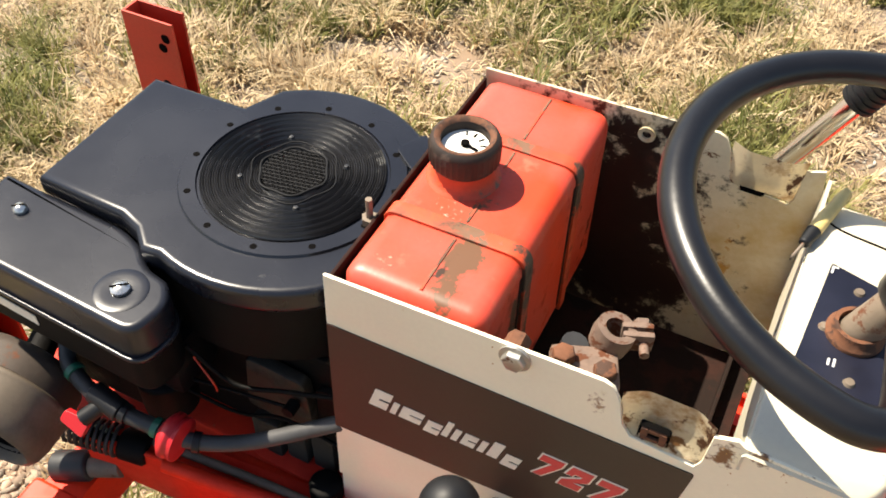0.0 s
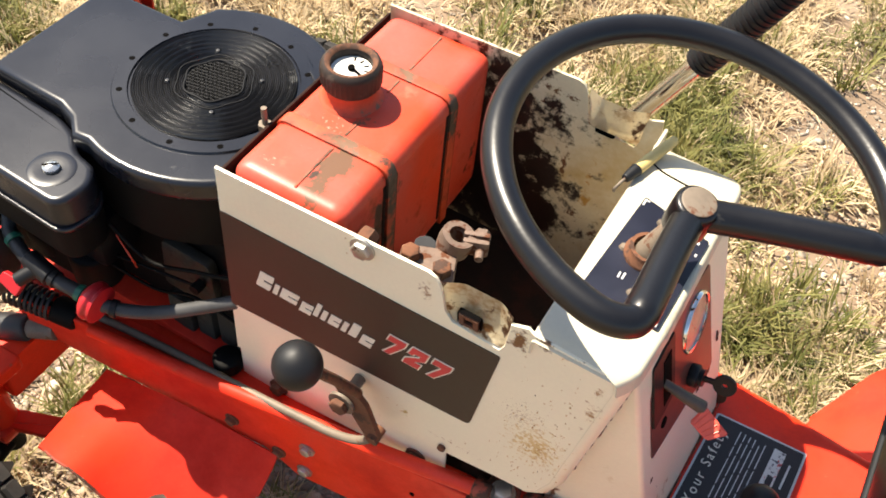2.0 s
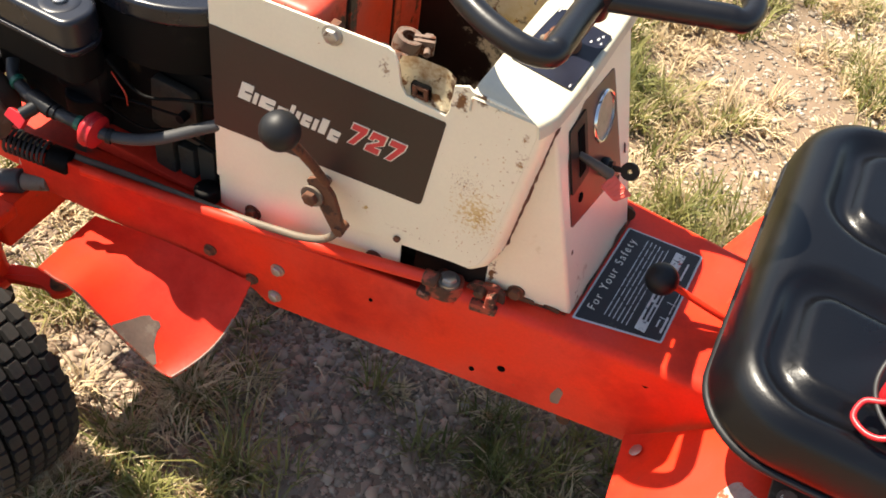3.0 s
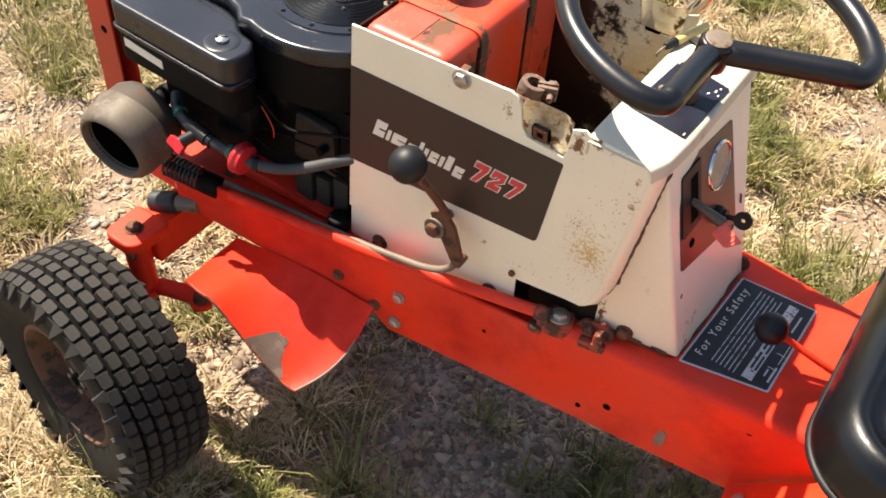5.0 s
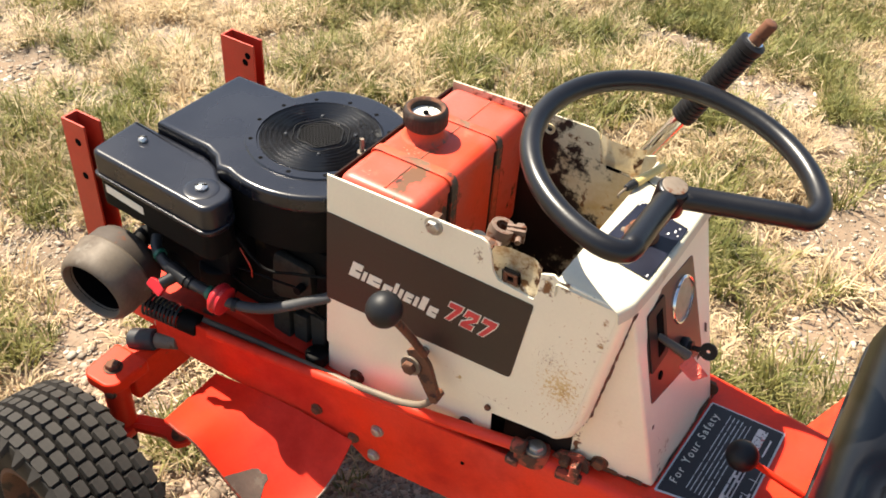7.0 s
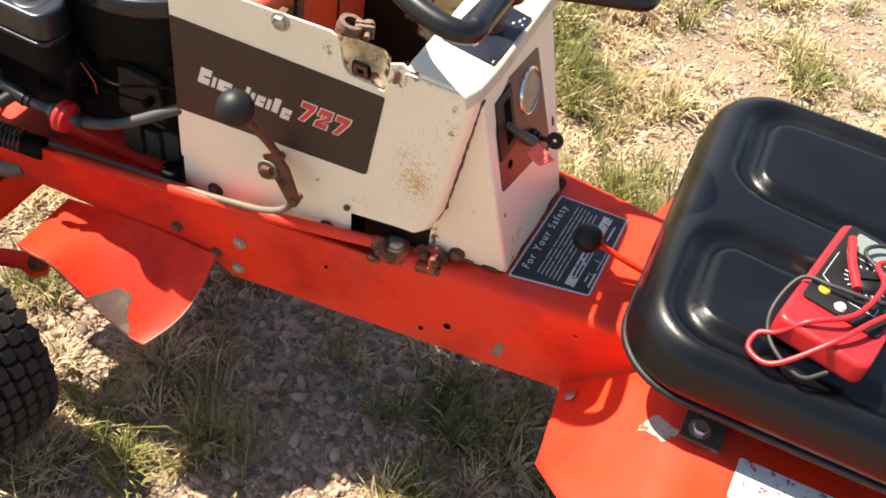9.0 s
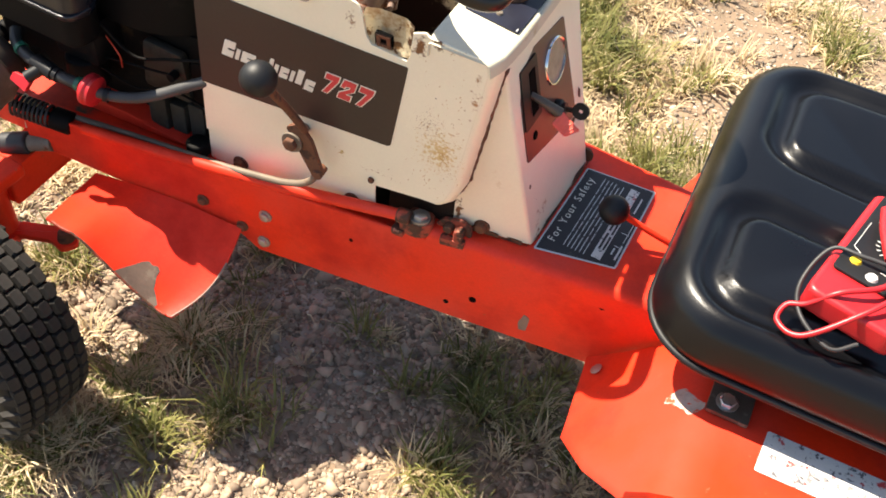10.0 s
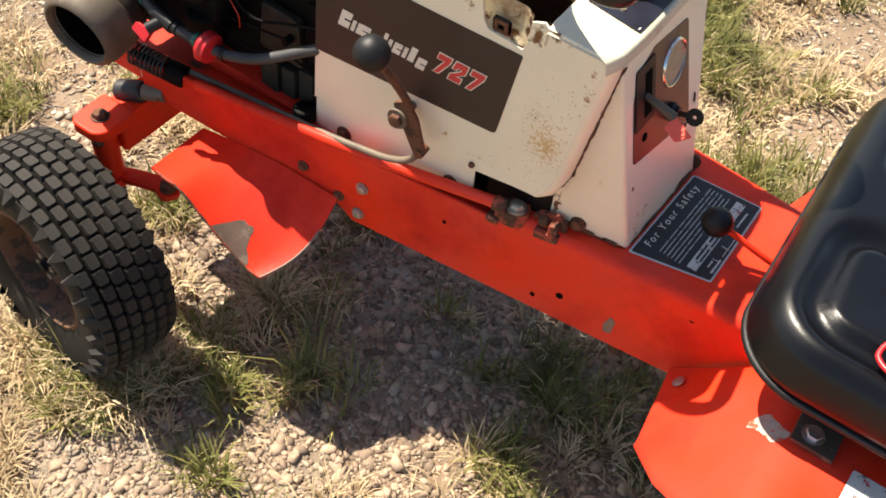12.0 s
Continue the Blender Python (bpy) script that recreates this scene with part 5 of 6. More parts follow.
lathe(bm, [(0, -0.010), (0.012, -0.010), (0.017, -0.007), (0.0215, -0.003), (0.0215, 0.001), (0.019, 0.003), (0.019, 0.005), (0.0205, 0.006), (0.0205, 0.009), (0.010, 0.012), (0, 0.012)], 32, Matrix.Translation((-0.142, -0.057, 0.5335)) @ frame_of(hd))
part("fuel_filter", bm, red_plastic, fuel, "red disc fuel filter")
bm = bmesh.new()
rod(bm, (-0.228, -0.056, 0.5425), (-0.194, -0.0605, 0.5385), 0.0105, 16, None, 0.001)
rod(bm, (-0.212, -0.058, 0.540), (-0.226, -0.078, 0.530), 0.0080, 14)
part("fuel_tap", bm, black_plastic, fuel, "black fuel tap body")
bm = bmesh.new()
prism(bm, rounded([(-0.013, -0.006), (0.013, -0.010), (0.014, 0.009), (-0.012, 0.006)], 0.003), "z", -0.004, 0.004, 0.001, 1,
      Matrix.Translation((-0.234, -0.080, 0.524)) @ Matrix.Rotation(radians(15), 4, "Y") @ Matrix.Rotation(radians(50), 4, "X"))
part("tap_lever", bm, red_plastic, fuel, "red tap lever")
for p, d, mt in (((-0.256, -0.048, 0.5445), (1, -0.3, -0.12), green_clamp), ((-0.158, -0.0575, 0.535), (1, 0.04, -0.1), green_clamp), ((-0.190, -0.0600, 0.5383), (1, 0, -0.1), black_plastic), ((-0.122, -0.051, 0.529), (1, 0.4, -0.15), black_plastic)):
    bm = bmesh.new()
    lathe(bm, [(0.0072, -0.003), (0.0094, -0.003), (0.0094, 0.003), (0.0072, 0.003)], 20, Matrix.Translation(p) @ frame_of(d), closed=True)
    part("hose_clip", bm, mt, fuel)
# spring and bumper at the rail's front
a, b = Vector((-0.294, -0.056, 0.441)), Vector((-0.240, -0.044, 0.432))
fr = frame_of(b - a)
bm = bmesh.new()
tube(bm, [a + fr.to_3x3() @ Vector((0.0150 * math.cos(t * 2 * math.pi * 9), 0.0150 * math.sin(t * 2 * math.pi * 9), t * (b - a).length)) for t in [i / 150 for i in range(151)]], 0.0021, 6)
part("coil_spring", bm, rubber, tractor, "dark coil spring")
bm = bmesh.new()
rod(bm, a - (b - a) * 0.1, b + (b - a) * 0.15, 0.0055, 12)
rod(bm, b, b + (b - a).normalized() * 0.030, 0.0165, 22, None, 0.003)
part("spring_rod", bm, dark_engine, tractor)
bm = bmesh.new()
rod(bm, (-0.324, -0.072, 0.364), (-0.284, -0.058, 0.374), 0.0165, 22, None, 0.003)
bumper = part("rubber_bumper", bm, rubber, tractor, "black rubber bumper with a steel end")
bm = bmesh.new()
rod(bm, (-0.284, -0.058, 0.374), (-0.252, -0.046, 0.380), 0.0125, 18, None, 0.001)
part("bumper_pin", bm, rod_steel, bumper, "steel pin")
bm = bmesh.new()
prism(bm, rounded([(-0.300, 0.385), (-0.245, 0.385), (-0.235, 0.43), (-0.285, 0.455)], 0.006), "y", -0.046, -0.041, 0.001)
part("cream_bracket", bm, cream_rusty, tractor, "grimy cream bracket plate")

# upright channel posts at the front
for y0, s in ((-0.030, 1), (0.303, -1)):
    bm = bmesh.new()
    x0, x1, z0, z1 = -0.432, -0.389 if s > 0 else -0.370, 0.36, 0.685
    chan = [(x0, 0), (x1, 0), (x1, 0.003), (x0 + 0.0035, 0.003), (x0 + 0.0035, 0.0235), (x1 + 0.004, 0.0235), (x1 + 0.004, 0.0265), (x0, 0.0265)]
    prism(bm, [(x, y0 + y * s) for x, y in chan], "z", z0, z1, 0.0006, 1)
    post = part("front_post", bm, post_red, tractor, "dull red steel channel post")
    for z in (0.655, 0.60):
        bm = bmesh.new()
        lathe(bm, [(0, 0.0004), (0.0045, 0.0004), (0.0058, 0.0)], 18, Matrix.Translation((x1 - 0.017, y0 - 0.0002 * s, z)) @ frame_of((0, -s, 0)))
        part("hole", bm, flat_black, post)
for x, z in ((-0.384, 0.652), (-0.390, 0.602), (-0.378, 0.665)):
    bm = bmesh.new()
    lathe(bm, [(0, 0.0004), (0.0045, 0.0004), (0.0058, 0.0)], 18, Matrix.Translation((x, 0.2763, z)) @ frame_of((0, -1, 0)))
    part("hole", bm, flat_black, post)
bm = bmesh.new()
box(bm, (-0.427, -0.026, 0.352), (-0.30, 0.299, 0.40), 0.006)
part("front_crossmember", bm, red, tractor, "red front cross member")

# axle, kingpin, steering arm
bm = bmesh.new()
prism(bm, [(-0.322, 0.300), (-0.276, 0.300), (-0.276, 0.362), (-0.322, 0.362)], "y", -0.115, 0.40, 0.006, 3)
prism(bm, rounded([(-0.332, -0.150), (-0.322, -0.160), (-0.282, -0.160), (-0.270, -0.148), (-0.268, -0.09), (-0.334, -0.09)], 0.008), "z", 0.346, 0.3655, 0.004, 3)
box(bm, (-0.326, -0.152, 0.236), (-0.276, -0.11, 0.254), 0.006)
rod(bm, (-0.301, -0.130, 0.24), (-0.301, -0.130, 0.35), 0.019, 22)
axle = part("front_axle", bm, red, tractor, "red painted front axle with kingpin bracket")
hexbolt(axle, (-0.301, -0.128, 0.3655), (0, 0, 1), 0.0095, 0.009, rust)
hexbolt(axle, (-0.282, -0.154, 0.345), (0.3, -1, 0), 0.006, 0.005, rust)
bm = bmesh.new()
prism(bm, rounded([(-0.31, -0.145), (-0.23, -0.118), (-0.205, -0.125), (-0.190, -0.105), (-0.205, -0.085), (-0.235, -0.09), (-0.29, -0.11)], 0.008), "z", 0.245, 0.255, 0.002)
part("steering_arm", bm, red, tractor, "red steering arm")
bm = bmesh.new()
rod(bm, (-0.210, -0.105, 0.255), (-0.210, -0.105, 0.272), 0.013, 18, 0.010, 0.002)
tube(bm, curve_points([(-0.210, -0.105, 0.25), (-0.205, 0.05, 0.248), (-0.200, 0.30, 0.25)], 4), 0.007)
part("tie_rod", bm, rust, tractor, "greasy tie rod with ball joint")


# wheels
def make_wheel(c, R, w, yaw, camber, rim_r, front, name, label):
    M = Matrix.Translation(c) @ Matrix.Rotation(yaw, 4, "Z") @ Matrix.Rotation(camber, 4, "X") @ Matrix.Rotation(radians(90), 4, "X")
    # local z points to the outer (near) side
    w2 = w / 2
    prof = [(rim_r, -w2 * 0.72), (rim_r + 0.012, -w2 * 0.86), (R * 0.80, -w2 * 1.0), (R * 0.905, -w2 * 0.93), (R * 0.935, -w2 * 0.74), (R * 0.945, -w2 * 0.35),
            (R * 0.947, 0), (R * 0.945, w2 * 0.35), (R * 0.935, w2 * 0.74), (R * 0.905, w2 * 0.93), (R * 0.80, w2 * 1.0), (rim_r + 0.012, w2 * 0.86), (rim_r, w2 * 0.72)]
    bm = bmesh.new()
    lathe(bm, prof, 64, M, closed=True)
    wheel_ob = part(name, bm, tyre_mat, tractor, label)
    # Band darker than the tyre rubber paints in the shade between the lugs
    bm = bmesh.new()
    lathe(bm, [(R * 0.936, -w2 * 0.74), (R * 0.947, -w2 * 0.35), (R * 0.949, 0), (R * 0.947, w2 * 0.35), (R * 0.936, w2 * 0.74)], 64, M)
    part("tread_base", bm, groove_shade, wheel_ob, "tread grooves with shade in their colour")
    count = 46 if front else 30
    cols = 6 if front else 3
    base = bmesh.new()
    sx, sy = 2 * math.pi * R / count * 0.43, w * 0.84 / cols * 0.44
    for lo, hi, z in ((1.0, 0.86, 0.0),):
        bot = [base.verts.new((x * sx * 1.08, y * sy * 1.08, -0.006)) for x, y in ((-1, -0.74), (-0.74, -1), (0.74, -1), (1, -0.74), (1, 0.74), (0.74, 1), (-0.74, 1), (-1, 0.74))]
        topv = [base.verts.new((x * sx * 0.9, y * sy * 0.9, 0.0035)) for x, y in ((-1, -0.74), (-0.74, -1), (0.74, -1), (1, -0.74), (1, 0.74), (0.74, 1), (-0.74, 1), (-1, 0.74))]
        base.faces.new(topv)
        for i in range(8):
            base.faces.new((bot[i], bot[(i + 1) % 8], topv[(i + 1) % 8], topv[i]))
    me = bpy.data.meshes.new("tread_lug")
    base.to_mesh(me)
    base.free()
    me.materials.append(lug_mat)
    me.shade_smooth()
    me.set_sharp_from_angle(angle=radians(30))
    for j in range(cols):
        u = (j - (cols - 1) / 2) / ((cols - 1) / 2)
        for k in range(count):
            a = 2 * math.pi * (k + 0.36 * j) / count
            rr = R * (0.975 - 0.026 * u * u)
            n = Vector((math.cos(a), math.sin(a), 0.30 * u * abs(u))).normalized()
            t = Vector((-math.sin(a), math.cos(a), 0))
            s = n.cross(t)
            L = Matrix((t, s, n)).transposed().to_4x4()
            ob = new("tread_lug", me)
            ob.parent = wheel_ob
            ob.matrix_basis = M @ Matrix.Translation((rr * math.cos(a), rr * math.sin(a), u * w * 0.40)) @ L
    shoulder = bpy.data.meshes.new("shoulder_lug")
    base = bmesh.new()
    ln = 0.026 if front else 0.03
    bot = [base.verts.new(p) for p in ((-sx * 1.15, -0.004, -0.004), (sx * 1.15, -0.004, -0.004), (sx * 0.22, ln, -0.004), (-sx * 0.22, ln, -0.004))]
    topv = [base.verts.new(p) for p in ((-sx * 0.85, -0.002, 0.0062), (sx * 0.85, -0.002, 0.0062), (sx * 0.12, ln * 0.8, 0.0030), (-sx * 0.12, ln * 0.8, 0.0030))]
    base.faces.new(topv)
    for i in range(4):
        base.faces.new((bot[i], bot[(i + 1) % 4], topv[(i + 1) % 4], topv[i]))
    base.to_mesh(shoulder)
    base.free()
    shoulder.materials.append(lug_mat)
    for side in (-1, 1):
        rim_count = 30 if front else 15
        for k in range(rim_count):
            a = 2 * math.pi * (k + 0.25) / rim_count
            n = Vector((math.cos(a) * 0.72, math.sin(a) * 0.72, 0.69 * side)).normalized()
            t = Vector((-math.sin(a), math.cos(a), 0)) * side
            s = n.cross(t)
            ob = new("shoulder_lug", shoulder)
            ob.parent = wheel_ob
            ob.matrix_basis = M @ Matrix.Translation((R * 0.915 * math.cos(a), R * 0.915 * math.sin(a), side * w2 * 0.86)) @ Matrix((t, s, n)).transposed().to_4x4() @ Matrix.Rotation(radians(180) if s.z * side < 0 else 0, 4, "Z")
    bm = bmesh.new()
    lathe(bm, [(rim_r + 0.006, w2 * 0.80), (rim_r, w2 * 0.82), (rim_r - 0.006, w2 * 0.66), (rim_r - 0.010, w2 * 0.2), (rim_r * 0.62, w2 * 0.02), (0.030, w2 * 0.05), (0.028, -w2 * 0.5), (rim_r - 0.01, -w2 * 0.6), (rim_r + 0.004, -w2 * 0.8)], 48, M, closed=True)
    part("rim", bm, rim_rust if front else cream, wheel_ob, "rusty steel rim" if front else "cream steel rim")
    bm = bmesh.new()
    lathe(bm, [(0, w2 * 0.62), (0.008, w2 * 0.62), (0.010, w2 * 0.5), (0.020, w2 * 0.42), (0.024, w2 * 0.1), (0.026, -w2 * 1.1), (0, -w2 * 1.1)], 24, M)
    part("hub", bm, dark_engine, wheel_ob, "greasy hub")
    for k in range(4):
        a = radians(90 * k + 20)
        p = M @ Vector((0.019 * math.cos(a), 0.019 * math.sin(a), w2 * 0.44))
        bm = bmesh.new()
        rod(bm, p, p + (M.to_3x3() @ Vector((0, 0, 1))) * 0.007, 0.0058, 6)
        part("hub_nut", bm, rod_steel, wheel_ob)
    return wheel_ob


make_wheel((-0.285, -0.254, 0.185), 0.190, 0.130, radians(-7), radians(-4), 0.097, True, "front_wheel", "dusty black front tyre with square tread lugs")
make_wheel((-0.285, 0.539, 0.185), 0.190, 0.130, radians(173), radians(-4), 0.097, True, "front_wheel", "dusty black front tyre with square tread lugs")
for y in (-0.145, 0.43):
    make_wheel((0.92, y, 0.222), 0.228, 0.18, 0 if y < 0 else radians(180), 0, 0.125, False, "rear_wheel", "black rear tyre under the fender")
for ky, wy in ((-0.13, -0.235), (0.415, 0.52)):
    bm = bmesh.new()
    rod(bm, (-0.302, ky, 0.19), (-0.302, ky, 0.345 if ky > 0 else 0.262), 0.014, 18)
    rod(bm, (-0.302, ky, 0.205), (-0.293, wy, 0.196), 0.012, 16)
    part("spindle", bm, dark_engine, tractor, "greasy wheel spindle")
bm = bmesh.new()
rod(bm, (0.92, -0.15, 0.222), (0.92, 0.435, 0.222), 0.03, 20)
box(bm, (0.66, 0.055, 0.20), (0.98, 0.23, 0.43), 0.02)
part("rear_axle", bm, dark_engine, tractor, "dark rear axle housing")

# curved step plate in front of the near rail
P00, P10, P11, P01 = Vector((-0.182, -0.046, 0.356)), Vector((-0.155, -0.170, 0.390)), Vector((0.022, -0.162, 0.272)), Vector((0.050, -0.028, 0.346))
bm = bmesh.new()
N = 14
g = []
for i in range(N + 1):
    u = i / N
    row = []
    for j in range(N + 1):
        v = j / N
        p = P00.lerp(P10, v).lerp(P01.lerp(P11, v), u)
        # a level shelf in front, bent down towards the rear, hollowed beside the rail
        p.z += 0.026 * v * max(0, 1 - abs(u - 0.26) / (0.26 if u < 0.26 else 0.5)) ** 1.3 - 0.016 * math.sin(math.pi * v) * u ** 2 + 0.012 * (1 - v) ** 2 * math.sin(math.pi * u * 0.9)
        p.z += 0.010 * max(0, (u - 0.86) / 0.14) ** 2 * (0.3 + v)
        p.x += 0.010 * u * math.sin(math.pi * v)
        if u < 0.12 and v > 0.88:
            p -= (P10 - P00) * 0.02
        row.append(bm.verts.new(p))
    g.append(row)
for i in range(N):
    for j in range(N):
        bm.faces.new((g[i][j], g[i][j + 1], g[i + 1][j + 1], g[i + 1][j]))
grid_pts = [[v.co.copy() for v in r] for r in g]
bmesh.ops.recalc_face_normals(bm, faces=bm.faces)
bmesh.ops.solidify(bm, geom=bm.faces[:], thickness=0.0035)
step_plate = part("step_plate", bm, red, tractor, "curved red step plate with a bare worn patch")


def on_plate(u, v):
    a, b = u * N, v * N
    i, j = min(int(a), N - 1), min(int(b), N - 1)
    fa, fb = a - i, b - j
    return grid_pts[i][j].lerp(grid_pts[i][j + 1], fb).lerp(grid_pts[i + 1][j].lerp(grid_pts[i + 1][j + 1], fb), fa)


bm = bmesh.new()
shape = [(0.54, 0.995, 0.97), (0.555, 0.995, 0.90), (0.58, 0.995, 0.80), (0.60, 0.995, 0.72), (0.625, 0.995, 0.675), (0.655, 0.995, 0.685), (0.68, 0.995, 0.66), (0.705, 0.995, 0.685), (0.715, 0.995, 0.75), (0.735, 0.995, 0.80), (0.76, 0.995, 0.86), (0.80, 0.995, 0.90), (0.85, 0.995, 0.96)]
rows = []
for u, v1, v0 in shape:
    rows.append([bm.verts.new(on_plate(u, v0 + (v1 - v0) * k / 5) + Vector((0, 0, 0.0005))) for k in range(6)])
for r, s in zip(rows, rows[1:]):
    for k in range(5):
        bm.faces.new((r[k], r[k + 1], s[k + 1], s[k]))
part("worn_patch", bm, worn_brown, step_plate, "bare grey-brown worn patch")
bm = bmesh.new()
tube(bm, [on_plate(1.0, 0.30 + 0.07 * k) + Vector((0.0005, 0, 0.001)) for k in range(11)], 0.0015, 8)
part("worn_edge", bm, primer, step_plate, "pale worn edge")
bm = bmesh.new()
tube(bm, [on_plate(0.05 + 0.09 * k, 1.0) + Vector((0, -0.0004, 0.001)) for k in range(11)], 0.0016, 8)
part("rolled_edge", bm, flaking, step_plate, "rusty plate edge")

# safety label on the tunnel cover
LZ = 0.4700
bm = bmesh.new()
prism(bm, rounded([(0.4395, 0.043), (0.5415, 0.0635), (0.5455, 0.2195), (0.4490, 0.2155)], 0.003), "z", LZ, LZ + 0.0004)
border = part("safety_label", bm, white_ink, tractor, "dark brown safety label with white print and border", smooth=False)
bm = bmesh.new()
prism(bm, rounded([(0.4420, 0.0462), (0.5392, 0.0655), (0.5430, 0.2170), (0.4512, 0.2132)], 0.002), "z", LZ + 0.0005, LZ + 0.0009)
part("label_face", bm, label_dark, border, "dark brown label face", smooth=False)
LM = Matrix.Translation((0.4440, 0.056, LZ + 0.0012)) @ Matrix.Rotation(radians(87.0), 4, "Z") @ Matrix.Diagonal((1.03, 1.04, 1, 1))


def text_mesh(words, size):
    cu = bpy.data.curves.new("text", "FONT")
    cu.body, cu.size, cu.extrude = words, size, 0.0001
    cu.space_character = 1.35
    ob = bpy.data.objects.new("text", cu)
    scene.collection.objects.link(ob)
    bpy.context.view_layer.update()
    me = bpy.data.meshes.new_from_object(ob.evaluated_get(bpy.context.evaluated_depsgraph_get()))
    bpy.data.objects.remove(ob)
    return me


me = text_mesh("For Your Safety", 0.0140)
me.materials.clear()
me.materials.append(white_ink)
wd = max(v.co.x for v in me.vertices)
t = new("lettering", me)
t.parent = border
me.materials[0] = cream_ink
t.matrix_basis = LM @ Matrix.Translation((0.010, -0.0135, 0)) @ Matrix.Diagonal((0.128 / wd, 1, 1, 1))
t["label"] = "white words For Your Safety"


def label_bar(x0, x1, y0, y1, mt=None, parent=None, up=0.0):
    bm = bmesh.new()
    box(bm, (x0, -y1, up), (x1, -y0, up + 0.0004), 0, LM)
    return part("print_line", bm, mt or white_ink, parent or border, smooth=False)


r3 = random.Random(9)
for k in range(6):
    yy = 0.0245 + 0.0052 * k
    xx = 0.012
    while xx < 0.145:
        L = r3.uniform(0.012, 0.035)
        label_bar(xx, min(xx + L, 0.147), yy, yy + 0.0010)
        xx += L + 0.003
label_bar(0.014, 0.150, 0.0600, 0.0720, label_white)
for a, b, c, d in ((0.03, 0.06, 0.0628, 0.0655), (0.065, 0.09, 0.0628, 0.0655), (0.03, 0.055, 0.068, 0.0705), (0.06, 0.085, 0.068, 0.0705), (0.10, 0.118, 0.064, 0.070)):
    label_bar(a, b, c, d, label_dark, None, 0.0006)
for a, b, c, d in ((0.045, 0.046, 0.078, 0.088), (0.07, 0.071, 0.078, 0.088), (0.030, 0.042, 0.079, 0.081), (0.055, 0.10, 0.0855, 0.0865), (0.024, 0.05, 0.0855, 0.088), (0.11, 0.14, 0.078, 0.080)):
    label_bar(a, b, c, d)
# gear lever by the label
bm = bmesh.new()
tube(bm, curve_points([(0.602, 0.124, 0.484), (0.568, 0.119, 0.496), (0.524, 0.111, 0.515)], 5), 0.0040, 12)
gl = part("gear_lever", bm, red, tractor, "red gear lever with a black ball knob")
bm = bmesh.new()
lathe(bm, [(0, -0.019)] + [(0.019 * math.sin(math.pi * k / 16), -0.019 * math.cos(math.pi * k / 16)) for k in range(1, 16)] + [(0, 0.019)], 28, Matrix.Translation((0.5125, 0.1085, 0.5195)))
part("ball_knob", bm, black_plastic, gl, "black ball knob")
# lift lever on the far side
a, b = Vector((0.10, 0.325, 0.40)), Vector((0.291, 0.329, 0.789))
d = Vector((0.064, 0.004, 0.132)).normalized()
bm = bmesh.new()
rod(bm, b - d * 0.42, b + d * 0.13, 0.0105, 20)
lift = part("lift_lever", bm, chrome, tractor, "chromed lift lever with a ribbed black grip")
bm = bmesh.new()
prof = [(0.0107, -0.004)]
for k in range(20):
    prof += [(0.0155, -0.003 + 0.006 * k), (0.0155, 0.0005 + 0.006 * k), (0.0142, 0.001 + 0.006 * k), (0.0142, 0.0025 + 0.006 * k)]
prof += [(0.0165, 0.118), (0.0165, 0.126), (0.0107, 0.128)]
lathe(bm, prof, 24, Matrix.Translation(b) @ frame_of(d))
part("grip", bm, black_plastic, lift, "ribbed black grip")
bm = bmesh.new()
rod(bm, b + d * 0.126, b + d * 0.158, 0.0082, 16, None, 0.002)
part("lever_tip", bm, rust, lift, "rusty lever tip")
bm = bmesh.new()
rod(bm, b - d * 0.42 - Vector((0, 0.06, 0)), b - d * 0.42 + Vector((0, 0.012, 0)), 0.014, 18)
part("lever_pivot", bm, rust, lift)

# ---- rear fenders ----
bm = bmesh.new()
prof = [(0.548, 0.330), (0.60, 0.383), (0.65, 0.433), (0.672, 0.452), (0.695, 0.464), (0.725, 0.469), (0.85, 0.470), (1.25, 0.470)]
rows = []
for x, z in prof:
    outer = -0.088 - 0.105 * min(1, max(0, (x - 0.556) / 0.075))
    outer = max(outer, -0.235) if x < 0.7 else -0.225
    ys = [0.0275 + (0.006 if x > 0.6 else 0)] + [0.03 + (outer - 0.03) * k / 6 for k in range(1, 7)]
    rows.append([bm.verts.new((x + (0.012 * (k / 6) if x < 0.56 else 0), y, z)) for k, y in enumerate(ys)])
for r, s in zip(rows, rows[1:]):
    for k in range(6):
        bm.faces.new((r[k], r[k + 1], s[k + 1], s[k]))
# outer skirt
sk = [bm.verts.new(r[-1].co + Vector((0, -0.006, -0.05 if i > 2 else -0.012))) for i, r in enumerate(rows)]
for i in range(len(rows) - 1):
    bm.faces.new((rows[i][-1], sk[i], sk[i + 1], rows[i + 1][-1]))
bmesh.ops.recalc_face_normals(bm, faces=bm.faces)
bmesh.ops.solidify(bm, geom=bm.faces[:], thickness=0.003)
bmesh.ops.subdivide_edges(bm, edges=[e for e in bm.edges if e.calc_length() > 0.05], cuts=1)
far_bm = bm.copy()
fender = part("rear_fender", bm, red, tractor, "bright red rear fender with a worn sticker")
bmesh.ops.transform(far_bm, matrix=MIRROR, verts=far_bm.verts)
part("rear_fender", far_bm, red, tractor, "bright red rear fender")
bm = bmesh.new()
prism(bm, rounded([(0.762, -0.125), (0.96, -0.122), (0.96, -0.068), (0.765, -0.070)], 0.003), "z", 0.4703, 0.4708)
stick = part("fender_sticker", bm, label_white, fender, "worn white sticker with red and black print", smooth=False)
